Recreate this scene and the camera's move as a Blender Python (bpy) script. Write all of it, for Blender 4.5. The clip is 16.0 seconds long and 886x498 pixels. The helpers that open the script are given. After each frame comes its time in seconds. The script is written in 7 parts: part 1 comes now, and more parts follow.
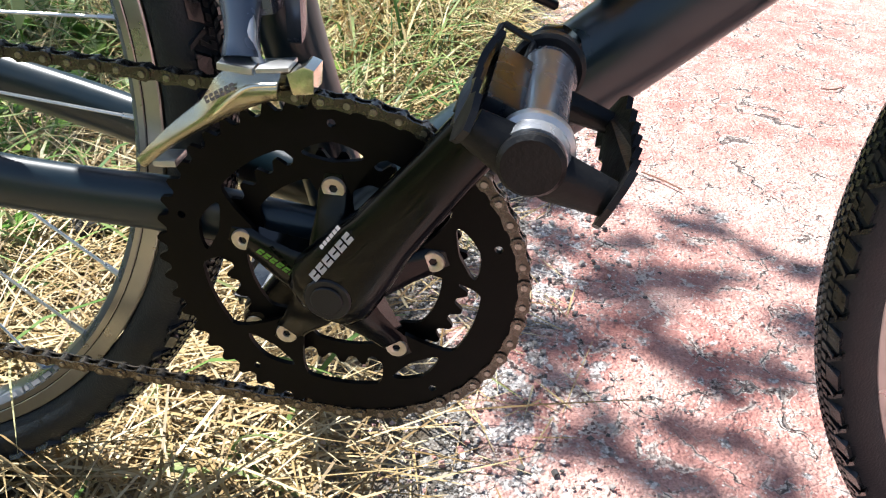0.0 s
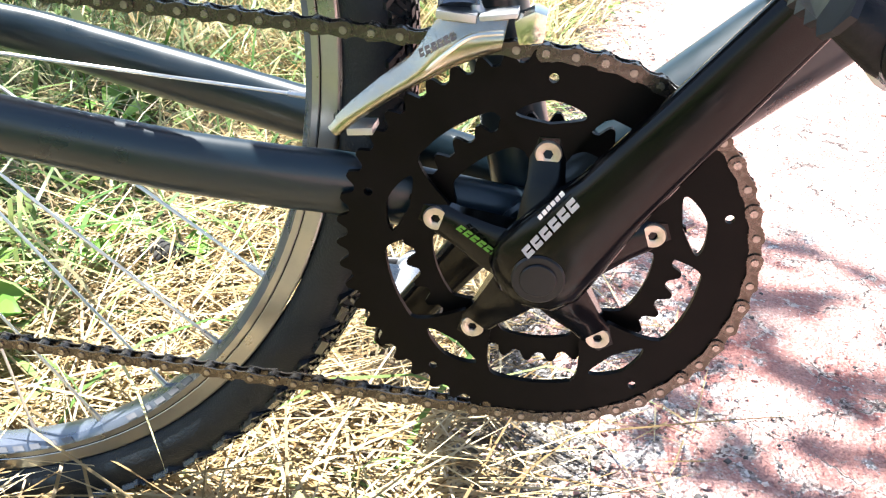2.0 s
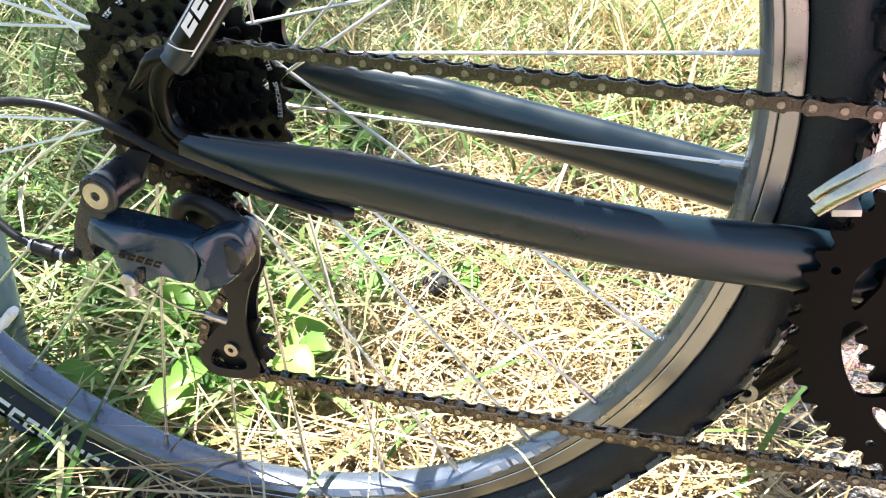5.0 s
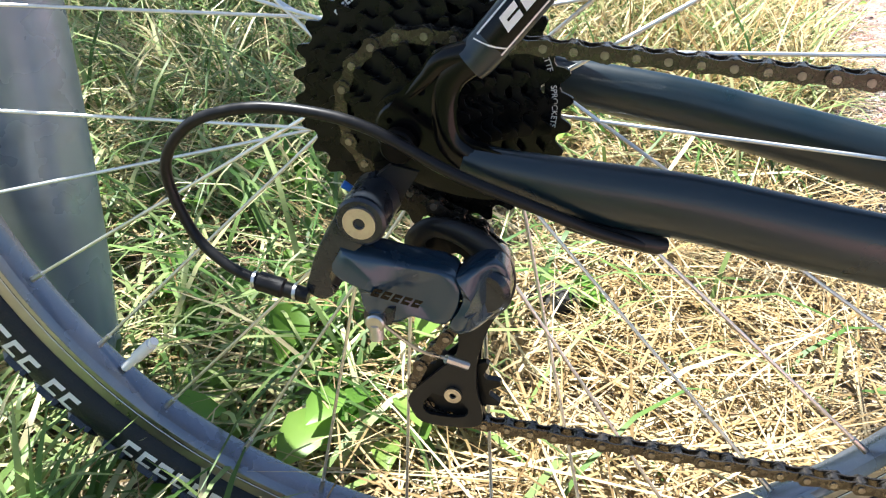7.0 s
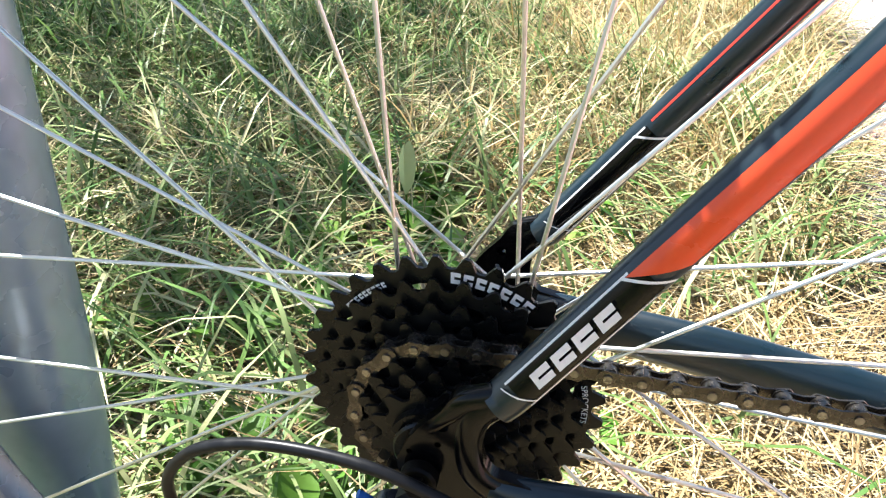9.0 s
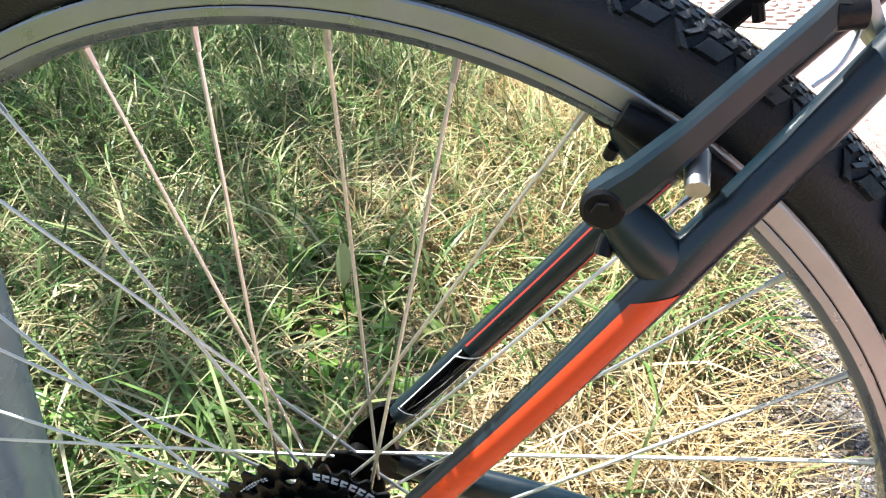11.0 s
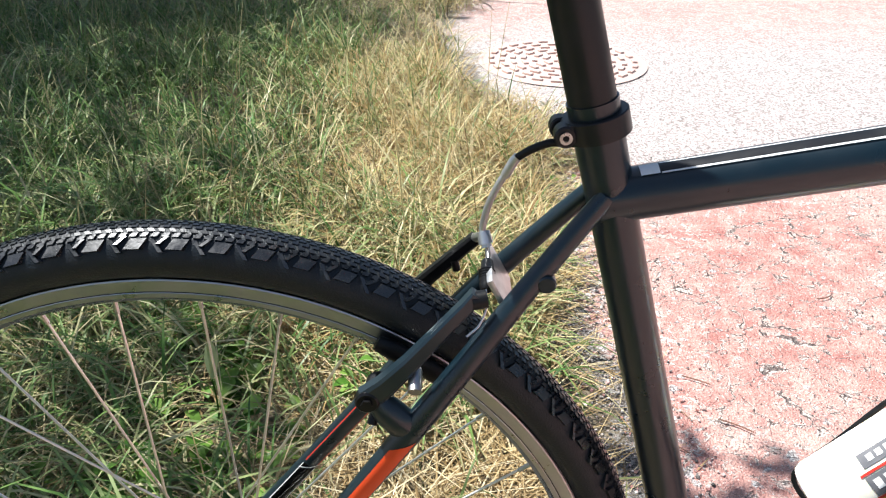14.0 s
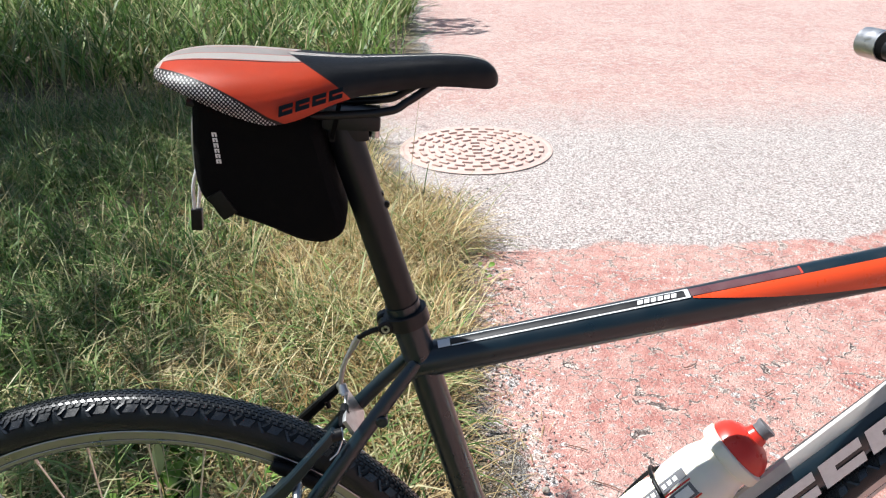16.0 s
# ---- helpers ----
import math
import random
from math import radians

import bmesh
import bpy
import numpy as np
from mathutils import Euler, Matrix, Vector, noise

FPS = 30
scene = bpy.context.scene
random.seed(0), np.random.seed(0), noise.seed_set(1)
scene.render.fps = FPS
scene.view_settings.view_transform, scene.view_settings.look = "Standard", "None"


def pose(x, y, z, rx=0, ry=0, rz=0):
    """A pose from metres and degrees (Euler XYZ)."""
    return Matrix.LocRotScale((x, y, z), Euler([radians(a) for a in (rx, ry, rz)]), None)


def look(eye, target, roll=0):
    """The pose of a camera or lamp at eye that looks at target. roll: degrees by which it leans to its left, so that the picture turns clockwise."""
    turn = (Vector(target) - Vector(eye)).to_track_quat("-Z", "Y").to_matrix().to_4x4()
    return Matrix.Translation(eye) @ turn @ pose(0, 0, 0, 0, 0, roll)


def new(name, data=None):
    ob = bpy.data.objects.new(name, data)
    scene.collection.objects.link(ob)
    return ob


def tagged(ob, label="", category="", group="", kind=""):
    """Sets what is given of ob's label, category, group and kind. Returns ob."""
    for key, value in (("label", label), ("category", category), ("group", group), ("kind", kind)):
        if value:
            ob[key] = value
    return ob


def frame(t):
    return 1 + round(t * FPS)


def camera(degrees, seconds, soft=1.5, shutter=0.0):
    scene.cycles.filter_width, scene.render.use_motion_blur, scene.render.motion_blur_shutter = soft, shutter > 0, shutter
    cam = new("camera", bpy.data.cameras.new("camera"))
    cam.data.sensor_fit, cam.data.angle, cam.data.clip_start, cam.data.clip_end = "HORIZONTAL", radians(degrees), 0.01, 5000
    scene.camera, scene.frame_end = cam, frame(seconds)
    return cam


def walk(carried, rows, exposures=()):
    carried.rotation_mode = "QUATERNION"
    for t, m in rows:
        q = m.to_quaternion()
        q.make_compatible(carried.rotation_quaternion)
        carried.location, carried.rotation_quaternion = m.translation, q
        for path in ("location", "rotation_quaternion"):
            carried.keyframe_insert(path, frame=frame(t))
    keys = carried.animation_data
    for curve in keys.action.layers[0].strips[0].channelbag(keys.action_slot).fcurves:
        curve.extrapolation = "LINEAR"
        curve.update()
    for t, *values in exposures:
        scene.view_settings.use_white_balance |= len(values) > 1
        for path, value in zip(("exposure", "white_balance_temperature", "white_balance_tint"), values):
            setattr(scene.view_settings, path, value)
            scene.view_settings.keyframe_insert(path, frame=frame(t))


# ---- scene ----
cam = camera(54.7, 16.0, soft=1.2)
PATH = [
    (0, (0.525, -0.407, 0.548), (0.332, 1.245, -0.564), 5.0),
    (0.5, (0.499, -0.413, 0.518), (0.316, 1.275, -0.539), 4.4),
    (1, (0.47, -0.412, 0.503), (0.3, 1.293, -0.529), 4.3),
    (1.5, (0.447, -0.412, 0.491), (0.267, 1.307, -0.516), 4.0),
    (2, (0.424, -0.409, 0.484), (0.222, 1.317, -0.506), 3.9),
    (2.5, (0.389, -0.402, 0.482), (0.166, 1.325, -0.502), 4.0),
    (3, (0.352, -0.393, 0.482), (0.096, 1.338, -0.485), 3.9),
    (3.5, (0.331, -0.394, 0.496), (0.011, 1.349, -0.432), 2.9),
    (4, (0.311, -0.402, 0.5), (-0.079, 1.321, -0.437), 1.9),
    (4.5, (0.293, -0.408, 0.512), (-0.155, 1.273, -0.475), 0.4),
    (5, (0.259, -0.419, 0.511), (-0.2, 1.247, -0.496), -0.3),
    (5.2, (0.243, -0.425, 0.511), (-0.216, 1.237, -0.502), -0.1),
    (7.3, (0.069, -0.376, 0.489), (-0.282, 1.307, -0.533), 1.7),
    (7.5, (0.059, -0.367, 0.495), (-0.29, 1.328, -0.506), 2.0),
    (8, (0.045, -0.336, 0.527), (-0.305, 1.352, -0.488), 2.1),
    (8.5, (0.043, -0.316, 0.561), (-0.296, 1.368, -0.462), 1.7),
    (9, (0.06, -0.304, 0.586), (-0.316, 1.382, -0.422), 0.5),
    (9.2, (0.066, -0.303, 0.594), (-0.311, 1.391, -0.4), 0.2),
    (11.3, (0.147, -0.352, 0.768), (-0.173, 1.356, -0.223), 0.3),
    (11.5, (0.153, -0.354, 0.782), (-0.154, 1.354, -0.211), 0.5),
    (12, (0.161, -0.364, 0.824), (-0.097, 1.342, -0.188), 0.2),
    (12.5, (0.159, -0.388, 0.867), (-0.02, 1.321, -0.156), 0.6),
    (13, (0.167, -0.427, 0.91), (0.052, 1.291, -0.108), 0.9),
    (13.5, (0.179, -0.465, 0.93), (0.112, 1.275, -0.054), 0.9),
    (14, (0.195, -0.513, 0.964), (0.176, 1.248, 0.015), 0.6),
    (14.5, (0.217, -0.568, 1.008), (0.233, 1.212, 0.096), 0.5),
    (15, (0.234, -0.626, 1.059), (0.286, 1.171, 0.182), 0.2),
    (15.5, (0.253, -0.675, 1.114), (0.334, 1.132, 0.261), -0.0),
    (16, (0.281, -0.725, 1.185), (0.381, 1.087, 0.346), -0.5),
]
EXPOSURES = [(0, 1.3), (1, 1.62), (2.5, 2.35), (5, 2.25), (7.3, 1.75), (9.2, 1.85), (11.5, 1.62), (13, 1.28), (14.5, 0.85), (16, 0.65)]
walk(cam, [(t, look(eye, target, roll)) for t, eye, target, roll in PATH], EXPOSURES)

# ---- world, sun, exposure ----
SUN_TO = Vector((-0.46, 0.20, 0.95)).normalized()
world = bpy.data.worlds.new("world")
scene.world = world
world.use_nodes = True
wn = world.node_tree.nodes
sky = wn.new("ShaderNodeTexSky")
sky.sky_type, sky.sun_disc = "NISHITA", False
sky.sun_elevation = math.asin(SUN_TO.z)
sky.sun_rotation = math.atan2(SUN_TO.x, SUN_TO.y)
wn["Background"].inputs["Strength"].default_value = 0.066
world.node_tree.links.new(sky.outputs[0], wn["Background"].inputs["Color"])
sun_data = bpy.data.lights.new("sun", "SUN")
sun_data.energy, sun_data.angle, sun_data.color = 5.0, radians(0.55), (0.965, 0.975, 0.975)
sun = new("sun", sun_data)
sun.matrix_world = look((2, 4, 6), Vector((2, 4, 6)) - SUN_TO)


# ---- materials ----
def nodes_of(name):
    m = bpy.data.materials.new(name)
    m.use_nodes = True
    n = m.node_tree.nodes
    return m, n, m.node_tree.links, n["Principled BSDF"]


def mixed(n, l, fac, a, b, mode="MIX"):
    x = n.new("ShaderNodeMix")
    x.data_type, x.blend_type = "RGBA", mode
    if isinstance(fac, float):
        x.inputs[0].default_value = fac
    else:
        l.new(fac, x.inputs[0])
    for k, v in ((6, a), (7, b)):
        if isinstance(v, tuple):
            x.inputs[k].default_value = (*v, 1)
        else:
            l.new(v, x.inputs[k])
    return x.outputs[2]


def tex(n, l, kind, scale, detail=3.0, vec=None, **kw):
    x = n.new(kind)
    x.inputs["Scale"].default_value = scale
    if "Detail" in x.inputs:
        x.inputs["Detail"].default_value = detail
    for k, v in kw.items():
        x.feature = v
    if vec is not None:
        l.new(vec, x.inputs["Vector"])
    return x


def ramp(n, l, src, stops):
    r = n.new("ShaderNodeValToRGB")
    e = r.color_ramp.elements
    while len(e) < len(stops):
        e.new(0.5)
    for el, (p, c) in zip(e, stops):
        el.position, el.color = p, (*c, 1) if isinstance(c, tuple) else (c, c, c, 1)
    l.new(src, r.inputs[0])
    return r.outputs[0]


def material(name, color, rough=0.45, metal=0.0, worn=None, amount=0.35, scale=40.0, bump=0.0, grain=600.0, coat=0.0, spec=0.5):
    """Colour with stains and dust at two scales, a fine grain in the relief, and uneven gloss."""
    m, n, l, p = nodes_of(name)
    co = n.new("ShaderNodeTexCoord").outputs["Object"]
    big = tex(n, l, "ShaderNodeTexNoise", scale, 5.0, co)
    fine = tex(n, l, "ShaderNodeTexNoise", grain, 2.0, co)
    worn = worn or tuple(min(1, c * 1.6 + 0.02) for c in color)
    f1 = ramp(n, l, big.outputs[0], ((0.45, 0.0), (0.75, amount)))
    c1 = mixed(n, l, f1, color, worn)
    f2 = ramp(n, l, fine.outputs[0], ((0.55, 0.0), (0.75, amount * 0.6)))
    l.new(mixed(n, l, f2, c1, worn), p.inputs["Base Color"])
    r = n.new("ShaderNodeMapRange")
    l.new(big.outputs[0], r.inputs[0])
    r.inputs[1].default_value, r.inputs[2].default_value = 0.3, 0.7
    r.inputs[3].default_value, r.inputs[4].default_value = max(0.03, rough - 0.08), min(1, rough + 0.12)
    l.new(r.outputs[0], p.inputs["Roughness"])
    p.inputs["Metallic"].default_value = metal
    p.inputs["Coat Weight"].default_value = coat
    p.inputs["Coat Roughness"].default_value = 0.15
    p.inputs["Specular IOR Level"].default_value = spec
    if bump:
        b = n.new("ShaderNodeBump")
        b.inputs["Strength"].default_value, b.inputs["Distance"].default_value = 0.6, bump
        l.new(fine.outputs[0], b.inputs["Height"])
        l.new(b.outputs[0], p.inputs["Normal"])
    return m


def blade_material(name, stops, through_light=0.45, rough=0.5, single=False):
    """Leaf blades: a colour for each blade, paler streaks, and light that shines through."""
    m, n, l, p = nodes_of(name)
    isl = n.new("ShaderNodeObjectInfo").outputs["Random"] if single else n.new("ShaderNodeNewGeometry").outputs["Random Per Island"]
    c = ramp(n, l, isl, stops)
    co = n.new("ShaderNodeTexCoord").outputs["Object"]
    big = tex(n, l, "ShaderNodeTexNoise", 9.0, 3.0, co)
    c = mixed(n, l, ramp(n, l, big.outputs[0], ((0.4, 0.0), (0.75, 0.45))), c, mixed(n, l, 0.4, c, (0.36, 0.28, 0.10)))
    l.new(c, p.inputs["Base Color"])
    p.inputs["Roughness"].default_value = rough
    p.inputs["Specular IOR Level"].default_value = 0.2
    t = n.new("ShaderNodeBsdfTranslucent")
    l.new(c, t.inputs[0])
    mx = n.new("ShaderNodeMixShader")
    mx.inputs[0].default_value = through_light
    l.new(p.outputs[0], mx.inputs[1])
    l.new(t.outputs[0], mx.inputs[2])
    l.new(mx.outputs[0], n["Material Output"].inputs[0])
    return m


FRAME = material("satin_black_paint", (0.0035, 0.0130, 0.0195), 0.33, worn=(0.010, 0.017, 0.024), amount=0.15, scale=30, grain=900, spec=0.5, coat=0.3)
MATT = material("matt_black_paint", (0.010, 0.0105, 0.012), 0.36, worn=(0.024, 0.023, 0.022), amount=0.2, scale=60, spec=0.35)
RING = material("black_anodised_ring", (0.0026, 0.0022, 0.0019), 0.4, worn=(0.008, 0.006, 0.005), amount=0.3, scale=70, spec=0.1)
CRANK = material("gloss_black_crank", (0.002, 0.002, 0.0023), 0.13, worn=(0.005, 0.004, 0.004), amount=0.12, scale=50, spec=0.25)
STEEL = material("brushed_steel", (0.55, 0.55, 0.54), 0.3, 1.0, worn=(0.4, 0.38, 0.34), scale=90)
SPOKE = material("spoke_steel", (0.80, 0.79, 0.76), 0.34, 1.0, worn=(0.6, 0.57, 0.52), scale=6, amount=0.1, grain=20)
SILVER = material("cream_silver_plate", (0.80, 0.74, 0.60), 0.12, 1.0, worn=(0.66, 0.57, 0.42), scale=60, amount=0.35)
RIM = material("machined_rim_wall", (0.43, 0.43, 0.43), 0.32, 1.0, worn=(0.3, 0.29, 0.27), scale=60, amount=0.2)
RIMIN = material("grey_anodised_rim", (0.15, 0.17, 0.21), 0.26, 0.7, worn=(0.30, 0.32, 0.36), scale=35, amount=0.3)
RUBBER = material("tyre_rubber", (0.0040, 0.0080, 0.0120), 0.46, worn=(0.026, 0.026, 0.026), amount=0.35, scale=45, bump=0.0008, grain=700, spec=0.4)
TREAD = material("tread_rubber", (0.0055, 0.0070, 0.0090), 0.25, worn=(0.022, 0.023, 0.024), amount=0.3, scale=70, bump=0.00015, grain=500, spec=0.8)
CHAIN = material("greasy_chain_steel", (0.125, 0.110, 0.095), 0.24, 0.9, worn=(0.045, 0.032, 0.02), amount=0.7, scale=220, grain=1500)
PIN = material("bright_chain_pin", (0.34, 0.31, 0.28), 0.3, 1.0, worn=(0.08, 0.065, 0.05), amount=0.6, scale=300)
COG = material("black_sprocket_steel", (0.003, 0.003, 0.003), 0.26, 0.0, worn=(0.010, 0.009, 0.008), amount=0.25, scale=110, spec=0.3)
PLASTIC = material("black_plastic", (0.006, 0.006, 0.0065), 0.36, worn=(0.02, 0.02, 0.019), amount=0.25, scale=90, bump=0.0003, spec=0.25)
GREYMETAL = material("grey_painted_alloy", (0.014, 0.019, 0.026), 0.27, 0.3, worn=(0.06, 0.065, 0.075), amount=0.35, scale=80, coat=0.3)
ALLOY = material("pale_alloy", (0.58, 0.58, 0.58), 0.35, 0.9, worn=(0.4, 0.39, 0.37), scale=100)
WHITE = material("white_print", (0.80, 0.80, 0.78), 0.4, worn=(0.55, 0.54, 0.5), amount=0.3, scale=120)
PALEPRINT = material("pale_print", (0.42, 0.44, 0.44), 0.4, worn=(0.3, 0.3, 0.3), amount=0.3, scale=120)
GREEN = material("green_print", (0.09, 0.27, 0.02), 0.4, worn=(0.08, 0.2, 0.03), scale=120)
ORANGE = material("orange_paint", (0.78, 0.075, 0.016), 0.3, worn=(0.62, 0.06, 0.02), amount=0.25, scale=60, coat=0.2)
REDLINE = material("red_line_paint", (0.60, 0.05, 0.03), 0.35, worn=(0.4, 0.04, 0.03), scale=60)
PLUM = material("plum_paint", (0.11, 0.045, 0.05), 0.3, worn=(0.16, 0.08, 0.08), amount=0.2, scale=60)
HOUSING = material("cable_housing", (0.007, 0.007, 0.0075), 0.35, worn=(0.02, 0.02, 0.02), scale=120, spec=0.25)
FABRIC = material("black_bag_fabric", (0.003, 0.003, 0.0032), 0.85, worn=(0.008, 0.008, 0.008), amount=0.5, scale=60, bump=0.0012, grain=1400, spec=0.1)
TUBEPALE = material("pale_saddle_cover", (0.62, 0.58, 0.54), 0.4, worn=(0.45, 0.41, 0.38), amount=0.4, scale=60, bump=0.0003, grain=1200)
CAPRED = material("red_bottle_cap", (0.62, 0.035, 0.02), 0.3, worn=(0.45, 0.03, 0.02), amount=0.2, scale=60)
REFLECT = material("grey_pedal_barrel", (0.30, 0.31, 0.33), 0.22, 0.5, worn=(0.32, 0.32, 0.32), amount=0.4, scale=90)
STONE = material("grey_stone", (0.28, 0.25, 0.21), 0.85, worn=(0.42, 0.38, 0.33), amount=0.6, scale=60, bump=0.002, grain=300)


def saddle_material():
    """Black nose, orange flanks, pale crest stripes with the sun's gloss painted in, white-dotted rear panels edged
    with black piping.
    """
    m, n, l, p = nodes_of("saddle_cover")
    co = n.new("ShaderNodeTexCoord")
    uv = n.new("ShaderNodeSeparateXYZ")
    l.new(co.outputs["UV"], uv.inputs[0])

    def calc(op, a, b):
        x = n.new("ShaderNodeMath")
        x.operation = op
        for k, v in enumerate((a, b)):
            if isinstance(v, (int, float)):
                x.inputs[k].default_value = v
            else:
                l.new(v, x.inputs[k])
        return x.outputs[0]

    def soft(v, lo, hi):
        return ramp(n, l, calc("DIVIDE", calc("SUBTRACT", v, lo), hi - lo), ((0.0, 0.0), (1.0, 1.0)))

    x, v = uv.outputs[0], uv.outputs[1]
    xyz = n.new("ShaderNodeSeparateXYZ")
    l.new(co.outputs["Object"], xyz.inputs[0])
    flat = n.new("ShaderNodeCombineXYZ")
    l.new(calc("ADD", xyz.outputs[0], xyz.outputs[2]), flat.inputs[0])
    l.new(calc("SUBTRACT", xyz.outputs[0], xyz.outputs[2]), flat.inputs[1])
    dots = tex(n, l, "ShaderNodeTexVoronoi", 300.0, 0.0, flat.outputs[0])
    dots.voronoi_dimensions = "2D"
    dots.inputs["Randomness"].default_value = 0.0
    dotted = ramp(n, l, dots.outputs["Distance"], ((0.27, (0.78, 0.77, 0.75)), (0.36, (0.012, 0.012, 0.014))))
    wear = tex(n, l, "ShaderNodeTexNoise", 70.0, 5.0, co.outputs["Object"]).outputs[0]
    black = mixed(n, l, ramp(n, l, wear, ((0.45, 0.0), (0.75, 0.35))), (0.012, 0.013, 0.015), (0.035, 0.034, 0.033))
    orange = mixed(n, l, ramp(n, l, wear, ((0.45, 0.0), (0.75, 0.3))), (0.74, 0.085, 0.03), (0.60, 0.10, 0.06))
    pale = (0.66, 0.61, 0.56)
    # pale crest stripes, the gloss highlight put into their colour, and the pale rear lip
    body = mixed(n, l, calc("MULTIPLY", soft(v, 0.10, 0.12), calc("SUBTRACT", 1.0, soft(v, 0.24, 0.26))), orange, pale)
    body = mixed(n, l, calc("SUBTRACT", 1.0, soft(v, 0.09, 0.11)), body, (0.50, 0.46, 0.43))
    body = mixed(n, l, calc("MULTIPLY", soft(v, 0.255, 0.262), calc("SUBTRACT", 1.0, soft(v, 0.272, 0.280))), body, black)
    body = mixed(n, l, calc("SUBTRACT", 1.0, soft(x, 0.0930, 0.0945)), body, pale)
    # dotted rear panel under a rising line
    t = calc("MAXIMUM", calc("DIVIDE", calc("SUBTRACT", x, 0.088), 0.100), 0.0)
    line = calc("ADD", 0.50, calc("MULTIPLY", calc("POWER", t, 1.25), 0.50))
    over = calc("SUBTRACT", v, line)
    body = mixed(n, l, soft(over, -0.03, -0.02), body, (0.012, 0.012, 0.013))
    body = mixed(n, l, soft(over, 0.0, 0.008), body, dotted)
    # black nose
    nose = calc("SUBTRACT", x, calc("ADD", 0.192, calc("MULTIPLY", v, 0.052)))
    body = mixed(n, l, soft(nose, 0.0, 0.001), body, black)
    # pale line along the nose's crest
    body = mixed(n, l, calc("MULTIPLY", soft(nose, 0.0, 0.002), calc("SUBTRACT", 1.0, soft(v, 0.05, 0.06))), body, pale)
    l.new(body, p.inputs["Base Color"])
    p.inputs["Roughness"].default_value = 0.36
    fine = tex(n, l, "ShaderNodeTexNoise", 1200.0, 2.0, co.outputs["Object"])
    b = n.new("ShaderNodeBump")
    b.inputs["Strength"].default_value, b.inputs["Distance"].default_value = 0.5, 0.0004
    l.new(fine.outputs[0], b.inputs["Height"])
    l.new(b.outputs[0], p.inputs["Normal"])
    return m


SADDLE = saddle_material()


def bottle_material():
    m, n, l, p = nodes_of("milky_bottle_plastic")
    co = n.new("ShaderNodeTexCoord").outputs["Object"]
    big = tex(n, l, "ShaderNodeTexNoise", 25.0, 3.0, co)
    l.new(mixed(n, l, ramp(n, l, big.outputs[0], ((0.4, 0.0), (0.7, 0.4))), (0.80, 0.77, 0.68), (0.74, 0.69, 0.55)), p.inputs["Base Color"])
    p.inputs["Roughness"].default_value = 0.3
    p.inputs["Subsurface Weight"].default_value = 0.5
    p.inputs["Subsurface Radius"].default_value = (0.02, 0.016, 0.01)
    return m


BOTTLE = bottle_material()
YELLOW = material("yellow_print", (0.72, 0.46, 0.05), 0.4, worn=(0.6, 0.4, 0.08), scale=60)
GREYPRINT = material("grey_print", (0.12, 0.12, 0.13), 0.45, worn=(0.22, 0.22, 0.22), scale=120)


